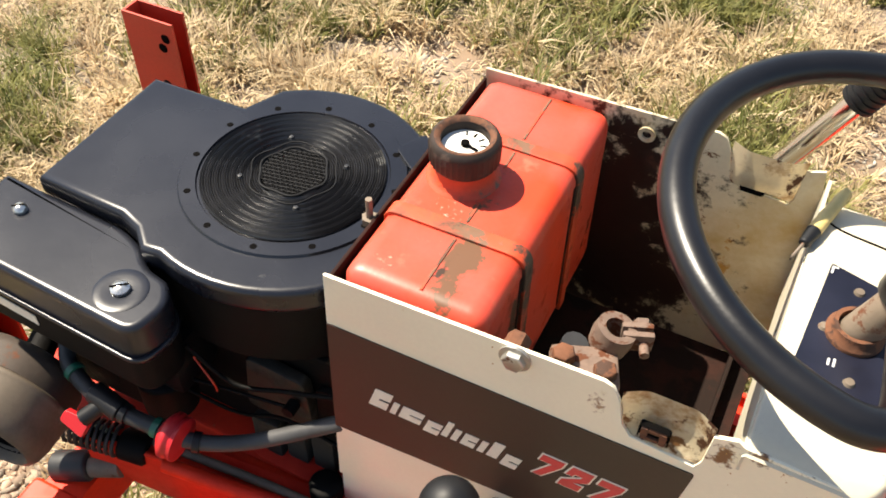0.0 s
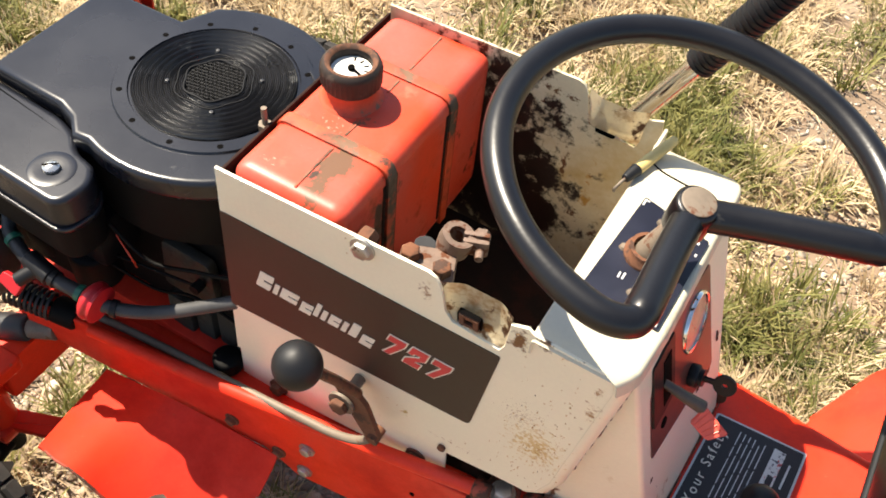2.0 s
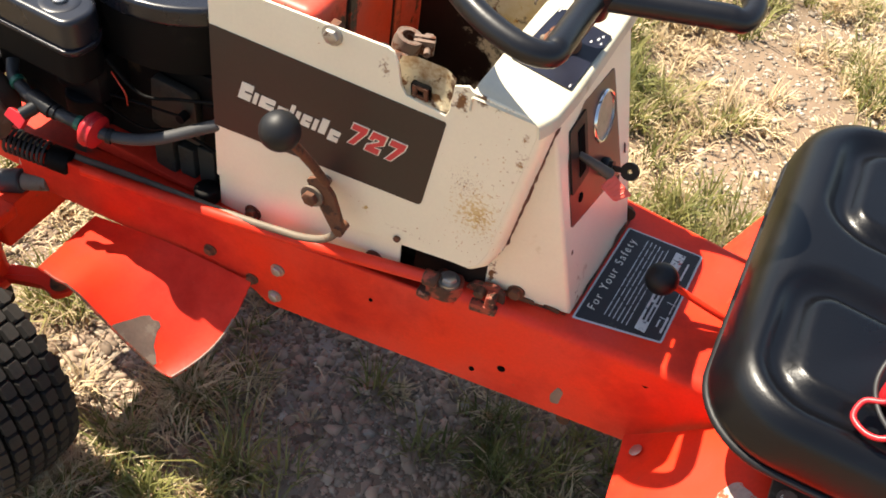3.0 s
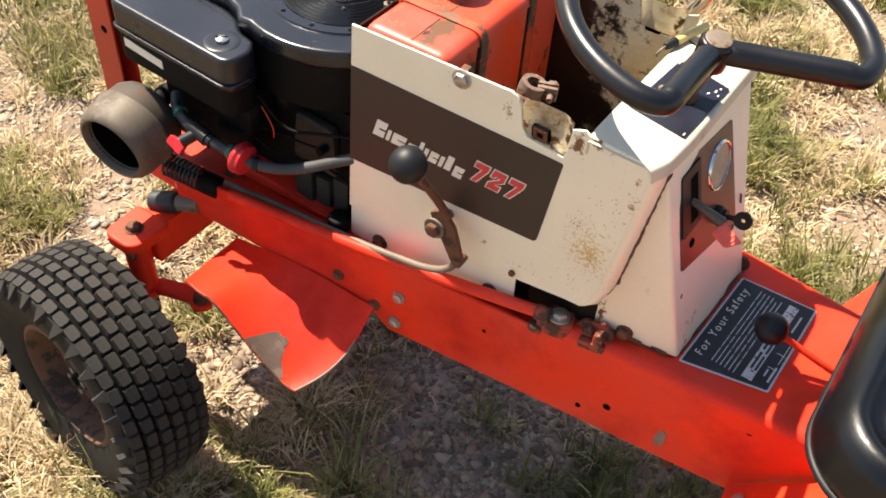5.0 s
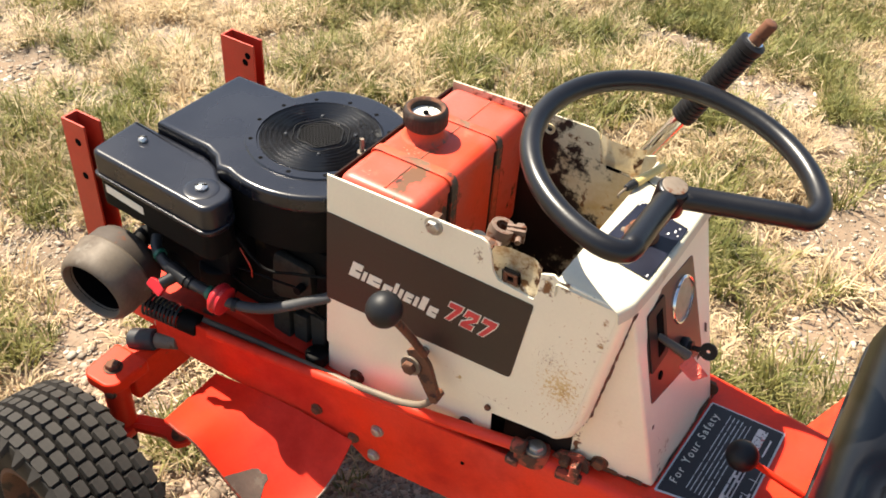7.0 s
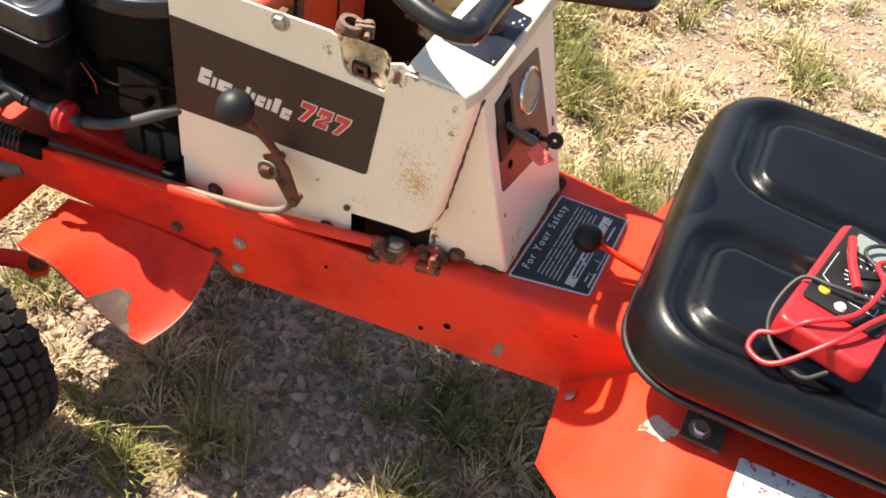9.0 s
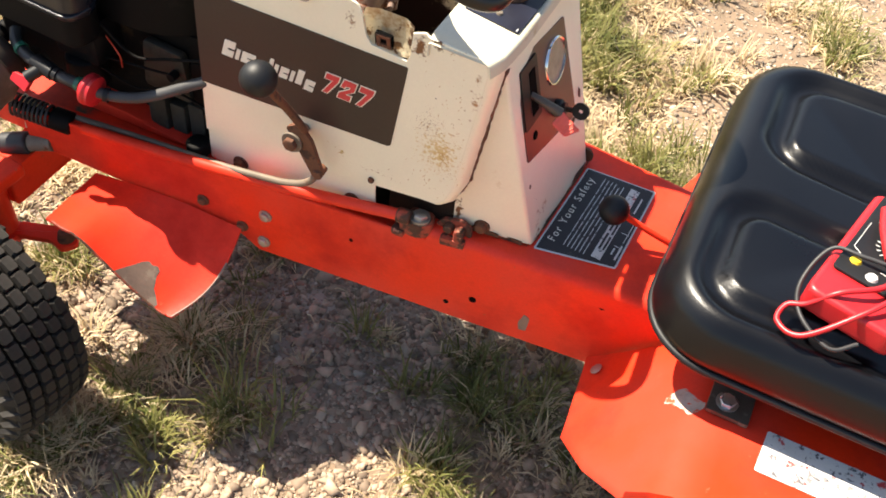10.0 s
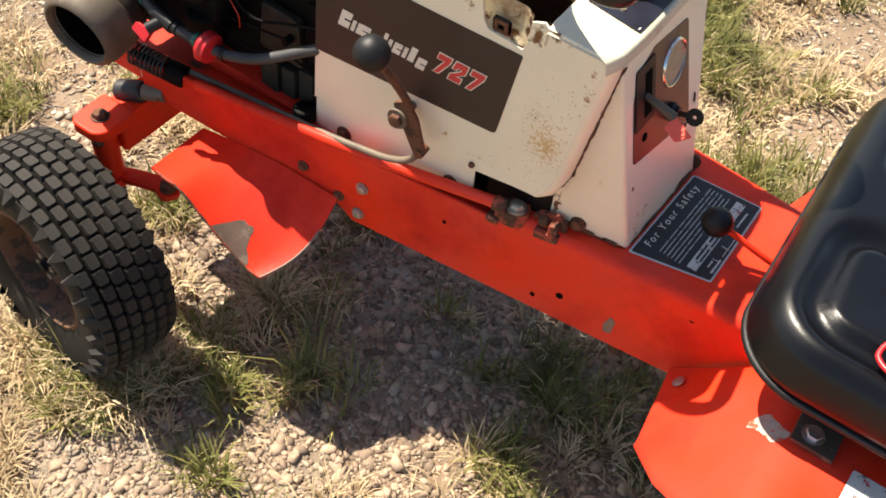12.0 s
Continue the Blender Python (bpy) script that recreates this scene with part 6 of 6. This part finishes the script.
for k in range(5):
    bm = bmesh.new()
    box(bm, (0.815 + 0.014 * k, -0.112, 0.4709), (0.8205 + 0.014 * k, -0.094, 0.4712))
    part("printed_bar", bm, grey_ink, stick, smooth=False)
bm = bmesh.new()
lathe(bm, [(0, 0.0015), (0.006, 0.0012), (0.0085, 0)], 18, Matrix.Translation((0.566, 0.0, 0.352)) @ frame_of((-0.7, 0, 0.7)))
part("rivet", bm, steel, fender, "worn rivet")
bm = bmesh.new()


def fender_z(x):
    for (x0, z0), (x1, z1) in zip(prof, prof[1:]):
        if x <= x1:
            return z0 + (z1 - z0) * (x - x0) / (x1 - x0)
    return prof[-1][1]


fr_ = random.Random(5)
rows = []
for k in range(13):
    x = 0.655 + 0.040 * k / 12
    mid, half = -0.066 + 0.006 * math.sin(k * 0.5), 0.003 + 0.012 * math.sin(math.pi * (k + 0.3) / 12.6) * fr_.uniform(0.8, 1.05)
    rows.append([bm.verts.new((x, mid + half * s_, fender_z(x) + 0.0004)) for s_ in (-1, 0, 1)])
for r, s in zip(rows, rows[1:]):
    for k in range(2):
        bm.faces.new((r[k], r[k + 1], s[k + 1], s[k]))
part("bare_patch", bm, pale_scuff, fender, "scuffed bare patch", smooth=False)

# ---- seat ----
bm = bmesh.new()
box(bm, (0.695, -0.080, 0.4700), (0.743, -0.02, 0.4765), 0.002)
box(bm, (0.698, -0.040, 0.478), (0.741, -0.02, 0.53), 0.002)
sb = part("seat_bracket", bm, bracket_steel, tractor, "dark steel seat bracket")
hexbolt(sb, (0.7145, -0.0615, 0.4765), (0, 0, 1), 0.0085, 0.006, bright_steel)
SX0, SX1, SY0, SY1 = 0.592, 1.06, -0.0835, 0.438
bm = bmesh.new()


def inset(x, y, x0, x1, y0, y1, r):
    """Distance inwards from a rounded rectangle's edge."""
    cx, cy, hx, hy = (x0 + x1) / 2, (y0 + y1) / 2, (x1 - x0) / 2 - r, (y1 - y0) / 2 - r
    qx, qy = abs(x - cx) - hx, abs(y - cy) - hy
    return r - (math.hypot(max(qx, 0), max(qy, 0)) + min(max(qx, qy), 0))


def smooth_step(t):
    t = min(1, max(0, t))
    return t * t * (3 - 2 * t)


PADS = [(0.648, 0.90, -0.030, 0.112), (0.663, 0.90, 0.224, 0.376)]


def seat_height(d, x, y):
    z = 0.553 + 0.052 * math.sqrt(max(0, 1 - (1 - min(1, d / 0.042)) ** 2)) if d < 0.042 else 0.605
    z -= 0.010 * smooth_step((d - 0.05) / 0.16)
    for x0, x1, y0, y1 in PADS:
        e = inset(x, y, x0, x1, y0, y1, 0.035)
        z -= 0.014 * smooth_step((e + 0.030) / 0.022) * (1 - smooth_step((e - 0.0) / 0.014)) + 0.0
        z -= 0.001 * smooth_step(e / 0.02)
    return z


cols = []
NA, NR = 168, 46
cx, cy = (SX0 + SX1) / 2, (SY0 + SY1) / 2
rings = []
for i in range(NR + 1):
    f = 1 - (i / NR) ** 1.0
    ring = []
    for k in range(NA):
        a = 2 * math.pi * k / NA
        dx, dy = math.cos(a), math.sin(a)
        # edge of the rounded rectangle in this direction
        lo_, hi_ = 0.0, 0.5
        for _ in range(22):
            mid = (lo_ + hi_) / 2
            if inset(cx + dx * mid, cy + dy * mid, SX0, SX1, SY0, SY1, 0.085) > 0:
                lo_ = mid
            else:
                hi_ = mid
        rr = lo_ * f
        x, y = cx + dx * rr, cy + dy * rr
        d = inset(x, y, SX0, SX1, SY0, SY1, 0.085)
        ring.append((x, y, seat_height(d, x, y)))
    rings.append(ring)
    if i == NR:
        break
edge = rings[0]
under = [[(cx + (x - cx) * s, cy + (y - cy) * s, z) for x, y, _ in edge] for s, z in ((0.94, 0.524), (0.985, 0.532), (0.999, 0.545))]
allr = under + rings
vr = [[bm.verts.new(p) for p in r] for r in allr[:-1]]
for r, s in zip(vr, vr[1:]):
    for k in range(NA):
        bm.faces.new((r[k], r[(k + 1) % NA], s[(k + 1) % NA], s[k]))
bm.faces.new(vr[0][::-1])
bm.faces.new(vr[-1])
seat = part("seat", bm, vinyl, tractor, "black moulded vinyl seat with raised pads")
bm = bmesh.new()
tube(bm, [(cx + (x - cx) * 0.992, cy + (y - cy) * 0.992, 0.5345) for x, y, _ in edge] + [(cx + (edge[0][0] - cx) * 0.992, cy + (edge[0][1] - cy) * 0.992, 0.5345)], 0.0048, 8)
part("piping", bm, black_plastic, seat, "stitched black edge piping")
bm = bmesh.new()
box(bm, (0.68, 0.0, 0.455), (1.0, 0.285, 0.524), 0.006)
part("seat_base", bm, dark_engine, seat, "dark seat base pan")

# ---- multimeter with its test leads, lying on the seat ----
meter = thing("multimeter", (0, 0, 0), "red and black multimeter with its test leads lying on the seat", "multimeter")
MT = Matrix.Translation((0.801, 0.066, 0.609)) @ Matrix.Rotation(radians(-14), 4, "Z") @ Matrix.Rotation(radians(-3), 4, "X")
bm = bmesh.new()
prism(bm, rounded([(-0.050, -0.100), (0.050, -0.100), (0.050, 0.100), (-0.050, 0.100)], 0.014), "z", 0.0, 0.030, 0.006, 3, MT)
part("holster", bm, red_plastic, meter, "red rubber holster")
bm = bmesh.new()
prism(bm, rounded([(-0.042, -0.056), (0.042, -0.056), (0.042, 0.094), (-0.042, 0.094)], 0.006), "z", 0.0301, 0.034, 0.002, 2, MT)
part("front_face", bm, black_plastic, meter, "black meter face")
bm = bmesh.new()
prism(bm, rounded([(-0.030, 0.052), (0.030, 0.052), (0.030, 0.084), (-0.030, 0.084)], 0.003), "z", 0.0342, 0.0352, 0, 1, MT)
part("display", bm, lcd, meter, "grey blank display")
bm = bmesh.new()
lathe(bm, [(0, 0.006), (0.010, 0.006), (0.016, 0.004), (0.0175, 0)], 28, MT @ Matrix.Translation((0.004, 0.014, 0.034)))
box(bm, (-0.014, -0.003, 0.006), (0.014, 0.003, 0.009), 0.001, MT @ Matrix.Translation((0.004, 0.014, 0.034)) @ Matrix.Rotation(radians(40), 4, "Z"))
part("selector", bm, black_plastic, meter, "black rotary selector")
for k in range(20):
    a = radians(18 * k)
    bm = bmesh.new()
    box(bm, (0.020, -0.0006, 0), (0.0245, 0.0006, 0.0004), 0, MT @ Matrix.Translation((0.004, 0.014, 0.0341)) @ Matrix.Rotation(a, 4, "Z"))
    part("scale_mark", bm, white_ink, meter, smooth=False)
for pts in ([(-0.036, 0.036), (-0.036, -0.012), (-0.024, -0.020)], [(-0.030, 0.044), (0.034, 0.044)], [(0.0, -0.030), (0.028, -0.030), (0.028, -0.016)]):
    bm = bmesh.new()
    for p, q in zip(pts, pts[1:]):
        rod(bm, MT @ Vector((*p, 0.0342)), MT @ Vector((*q, 0.0342)), 0.0005, 5)
    part("printed_line", bm, white_ink, meter)
for x, y, mt in ((-0.026, -0.032, yellow_plastic), (-0.004, -0.044, white_ink)):
    bm = bmesh.new()
    lathe(bm, [(0, 0.003), (0.005, 0.0028), (0.0065, 0)], 20, MT @ Matrix.Translation((x, y, 0.034)))
    part("button", bm, mt, meter, "yellow button" if mt is yellow_plastic else "white button")


def lead(name, pts, r, mt, label):
    bm = bmesh.new()
    tube(bm, curve_points([MT @ Vector(p) for p in pts], 9), r, 10)
    part(name, bm, mt, meter, label)


lead("red_lead", [(0.014, 0.050, 0.046), (0.004, 0.030, 0.048), (0.020, 0.0, 0.050), (0.012, -0.055, 0.044), (-0.020, -0.090, 0.036), (-0.040, -0.102, 0.012), (-0.056, -0.108, 0.002), (-0.054, -0.128, -0.005), (-0.026, -0.134, 0.002), (0.010, -0.096, 0.036), (0.03, -0.05, 0.045), (0.05, 0.0, 0.04)], 0.0030, red_plastic, "looped red test lead")
lead("black_lead", [(0.03, 0.085, 0.042), (-0.004, 0.068, 0.045), (-0.012, 0.04, 0.046), (0.03, 0.012, 0.048), (0.03, -0.018, 0.047), (-0.02, -0.03, 0.042), (-0.052, -0.035, 0.034), (-0.058, -0.075, 0.010), (-0.04, -0.112, 0.004), (0.0, -0.128, 0.000), (0.02, -0.11, 0.008)], 0.0024, rubber, "looped black test lead")
lead("test_probe", [(-0.032, 0.058, 0.042), (-0.020, 0.020, 0.045), (0.0, -0.02, 0.046)], 0.0050, red_plastic, "red test probe")

# ---- ground ----
def grow(p, f, seed):
    return noise.noise(Vector((p[0] * f + seed, p[1] * f - seed, seed * 0.7)))


NEAR_TUFTS = [(-0.02, 0.043, 0.026), (0.10, 0.02, 0.024), (0.23, 0.14, 0.034), (0.31, 0.07, 0.040), (0.06, -0.13, 0.040), (0.00, -0.20, 0.040), (0.40, -0.07, 0.050), (0.47, -0.15, 0.060), (0.50, 0.03, 0.055), (0.40, 0.08, 0.045), (-0.09, -0.17, 0.045), (-0.13, -0.29, 0.055), (-0.24, -0.36, 0.065), (0.16, 0.12, 0.022), (-0.06, 0.13, 0.026), (0.36, 0.16, 0.035)]
PATCHES = [(0.18, 0.12, 0.52, 0.44), (0.20, -0.18, 0.36, 0.26), (-0.18, 0.0, 0.34, 0.30), (0.62, 1.40, 0.30, 0.22), (-0.02, -0.42, 0.3, 0.10), (-0.50, -0.02, 0.2, 0.2), (-1.76, 0.66, 0.40, 0.22), (-1.05, 0.17, 0.36, 0.17), (-1.40, 0.32, 0.16, 0.08), (-0.95, 1.14, 0.30, 0.13),
           (-0.20, 2.06, 0.22, 0.12), (0.56, 1.0, 0.15, 0.17), (0.98, 1.70, 0.72, 0.46), (1.2, 1.2, 0.3, 0.3), (-0.70, 0.04, 0.22, 0.09), (0.17, 1.97, 0.14, 0.10)]
TUFTS = NEAR_TUFTS + [(-1.50, 0.50, 0.15), (-1.54, 0.40, 0.10), (-1.17, 0.38, 0.13), (-1.25, 0.50, 0.16), (-0.93, 1.24, 0.24), (-0.9, -0.1, 0.2), (-1.35, 0.12, 0.15), (0.60, 0.75, 0.12)]


def bare(x, y):
    """How bare the ground is, 0 for grown over to 1 for gravel."""
    b = 0.0
    for cx_, cy_, rx_, ry_ in PATCHES:
        b = max(b, 1.25 - math.hypot((x - cx_) / rx_, (y - cy_) / ry_))
    b = max(b, 0) + 0.55 * grow((x, y), 3.2, 3.1) + 0.35 * grow((x, y), 9.0, 7.7) + 0.18
    return min(1, max(0, b))


def height(x, y):
    return 0.010 * grow((x, y), 1.7, 1.5) + 0.005 * grow((x, y), 7, 2.2) + 0.003 * grow((x, y), 21, 4.4)


xs = [-60, -20, -8, -5] + [-3.4 + 0.04 * i for i in range(161)] + [5, 8, 20, 60]
ys = [-60, -20, -6, -3] + [-1.2 + 0.04 * i for i in range(136)] + [6, 9, 20, 60]
bm = bmesh.new()
grid = [[bm.verts.new((x, y, height(x, y) if -3.5 < x < 3.2 and -1.3 < y < 4.5 else 0)) for y in ys] for x in xs]
for a, b in zip(grid, grid[1:]):
    for j in range(len(ys) - 1):
        bm.faces.new((a[j], b[j], b[j + 1], a[j + 1]))
tagged(part("ground", bm, soil, None, recalc=False), "dry dusty soil with patches of gravel and worn grass", "ground", kind="structure")


def mesh_of(name, verts, faces_per, loops, material, label, category, smooth=False):
    """One object of kind stuff out of arrays: vertices, and loops of equal-sided faces."""
    me = bpy.data.meshes.new(name)
    me.vertices.add(len(verts))
    me.vertices.foreach_set("co", np.ascontiguousarray(verts, dtype=np.float32).ravel())
    nf = len(loops)
    me.loops.add(nf * faces_per)
    me.loops.foreach_set("vertex_index", np.ascontiguousarray(loops, dtype=np.int32).ravel())
    me.polygons.add(nf)
    me.polygons.foreach_set("loop_start", np.arange(nf, dtype=np.int32) * faces_per)
    me.update(calc_edges=True)
    me.materials.append(material)
    if smooth:
        me.shade_smooth()
    return tagged(new(name, me), label, category, kind="stuff")


rng = np.random.default_rng(11)


def blade_field(name, tufts, per_tuft, material, long_, spread, flat, label, keep):
    """Tufts of bent, tapering blades."""
    base, az, ln, lean, wd = [], [], [], [], []
    tries = 0
    got = 0
    while got < tufts and tries < tufts * 12:
        tries += 1
        far_ = rng.random()
        x, y = rng.normal(-0.1, 1.45), -0.75 + 4.2 * rng.random() ** 1.3
        if far_ < 0.30:
            x, y = rng.normal(-0.1, 2.6), rng.normal(1.0, 2.3)
        elif y < -0.3 and rng.random() > (y + 0.75) / 0.45:
            continue
        if rng.random() > keep(x, y):
            continue
        got += 1
        k = max(2, int(per_tuft * rng.uniform(0.4, 1.6)))
        size = rng.uniform(0.55, 1.2) * (1.55 if rng.random() < 0.12 else 1)
        s = spread * size
        r = s * np.sqrt(rng.random(k))
        t = rng.random(k) * 2 * np.pi
        bx, by = x + r * np.cos(t), y + r * np.sin(t)
        base.append(np.c_[bx, by, np.full(k, height(x, y) - 0.002)])
        az.append(t + rng.normal(0, 0.9, k))
        ln.append(long_ * size * rng.uniform(0.45, 1.25, k))
        lean.append(np.clip(flat + 0.30 * r / s + rng.normal(0, 0.22, k), 0.08, 1.5))
        wd.append(rng.uniform(0.0009, 0.0021, k) * (0.95 + 0.28 * max(0, y)))
    base, az, ln, lean, wd = np.concatenate(base), np.concatenate(az), np.concatenate(ln), np.concatenate(lean), np.concatenate(wd)
    n = len(base)
    d = np.c_[np.cos(az), np.sin(az)]
    s = np.c_[-np.sin(az), np.cos(az), np.zeros(n)] * wd[:, None]
    l1 = lean * 0.6
    m1 = base + np.c_[d * (np.sin(l1) * ln * 0.5)[:, None], np.cos(l1) * ln * 0.5]
    l2 = np.minimum(lean * 1.5, 1.75)
    tip = m1 + np.c_[d * (np.sin(l2) * ln * 0.5)[:, None], np.cos(l2) * ln * 0.5]
    tip[:, 2] = np.maximum(tip[:, 2], base[:, 2] + 0.004)
    V = np.stack([base - s, base + s, m1 + s * 0.8, m1 - s * 0.8, tip], 1).reshape(-1, 3)
    i = np.arange(n)[:, None] * 5
    near_ = i[np.hypot(base[:, 0], base[:, 1] * 0.9) < 1.5]
    far_i = i[np.hypot(base[:, 0], base[:, 1] * 0.9) >= 1.5]
    L = np.concatenate([near_ + [0, 1, 2], near_ + [0, 2, 3], near_ + [3, 2, 4], far_i + [0, 1, 2], far_i + [3, 2, 4]])
    return mesh_of(name, V, 3, L, material, label, "grass")


def shade_of_tractor(x, y):
    return -0.45 < x < 0.75 and -0.40 < y < 0.5


def tuft(x, y):
    """How near a place lies to a strong green tuft."""
    return max(0, max(1.2 - math.hypot(x - a, y - b) / r for a, b, r in TUFTS))


def clump(x, y):
    return min(1.4, max(0.05, 0.50 + 2.2 * grow((x, y), 5.5, 12.0) + 0.6 * grow((x, y), 15.0, 2.0)))


blade_field("dry_grass", 12500, 30, straw, 0.066, 0.023, 0.62, "dry straw-coloured lawn grass", lambda x, y: max(0.35 * min(1, tuft(x, y)), (1 - 0.96 * bare(x, y)) * clump(x, y) * (0.8 + 0.5 * grow((x, y), 2.0, 5.0))))
blade_field("lying_straw", 20000, 7, straw, 0.045, 0.045, 1.30, "flattened dry straw on the ground", lambda x, y: 1 - 0.98 * min(1, 1.2 * bare(x, y)))
blade_field("green_grass", 10500, 28, green, 0.074, 0.021, 0.50, "tufts of green grass among the straw",
            lambda x, y: min(1, max(0.55 * tuft(x, y), (1 - 0.98 * bare(x, y)) * min(1, max(0.04, 0.27 + 1.0 * grow((x, y), 1.3, 9.0) + 1.5 * grow((x, y), 4.5, 6.0) + 0.13 * (y - 1.0) - 0.75 * max(0, x) * max(0, min(1, 1.6 - 0.6 * y)))))))


def stones(name, count, size, material, label, keep, sink=0.35, fine=False, near=False):
    """Small rough stones."""
    tmpl = bmesh.new()
    if fine:
        top = [tmpl.verts.new(p) for p in ((1, 0.1, 0), (0, 1, 0.1), (-1, 0, 0), (0.1, -1, 0), (0.1, 0, 1), (0, 0, -1))]
        for a, b in ((0, 1), (1, 2), (2, 3), (3, 0)):
            tmpl.faces.new((top[a], top[b], top[4]))
            tmpl.faces.new((top[b], top[a], top[5]))
        tmpl.verts.index_update()
    else:
        bmesh.ops.create_icosphere(tmpl, subdivisions=1, radius=1)
    tv = np.array([v.co for v in tmpl.verts])
    tf = np.array([[v.index for v in f.verts] for f in tmpl.faces])
    tmpl.free()
    out_v, out_f = [], []
    got = tries = 0
    while got < count and tries < count * 10:
        tries += 1
        x, y = rng.uniform(-2.9, 2.6), -0.8 + 4.2 * rng.random() ** 1.7
        if near:
            x, y = rng.uniform(-0.65, 0.9), rng.uniform(-0.55, 0.45)
        if rng.random() > keep(x, y):
            continue
        r = size * min(1.9, 0.42 * np.exp(rng.exponential(0.5)))
        sc = r * np.array([rng.uniform(0.8, 1.5), rng.uniform(0.65, 1.1), rng.uniform(0.30, 0.65)])
        a = rng.random() * 2 * np.pi
        v = tv * sc * (1 + rng.normal(0, 0.30, (len(tv), 1)))
        c, s = np.cos(a), np.sin(a)
        v = v @ np.array([[c, s, 0], [-s, c, 0], [0, 0, 1]])
        v += [x, y, height(x, y) + sc[2] * (1 - 2 * sink) * 0.5]
        out_f.append(tf + len(tv) * got)
        out_v.append(v)
        got += 1
    return mesh_of(name, np.concatenate(out_v), 3, np.concatenate(out_f), material, label, "gravel")


stones("gravel", 15000, 0.0056, pebble, "grey and tan gravel stones on the soil", lambda x, y: bare(x, y) ** 1.5 * (0.35 if shade_of_tractor(x, y + 0.2) else 1))
stones("pale_gravel", 6500, 0.0052, pale_pebble, "pale gravel stones on the soil", lambda x, y: bare(x, y) ** 2 * (0.1 if shade_of_tractor(x, y + 0.2) else 1))
stones("fine_gravel", 36000, 0.0045, pebble, "fine tan gravel grit on the soil", lambda x, y: 0.08 + bare(x, y) ** 1.5, 0.35, True)
stones("near_gravel", 12000, 0.0062, brown_pebble, "tan gravel stones under the tractor", lambda x, y: bare(x, y), 0.35, False, True)
stones("near_grit", 17000, 0.0042, brown_pebble, "fine brown gravel grit under the tractor", lambda x, y: 0.15 + bare(x, y), 0.35, True, True)
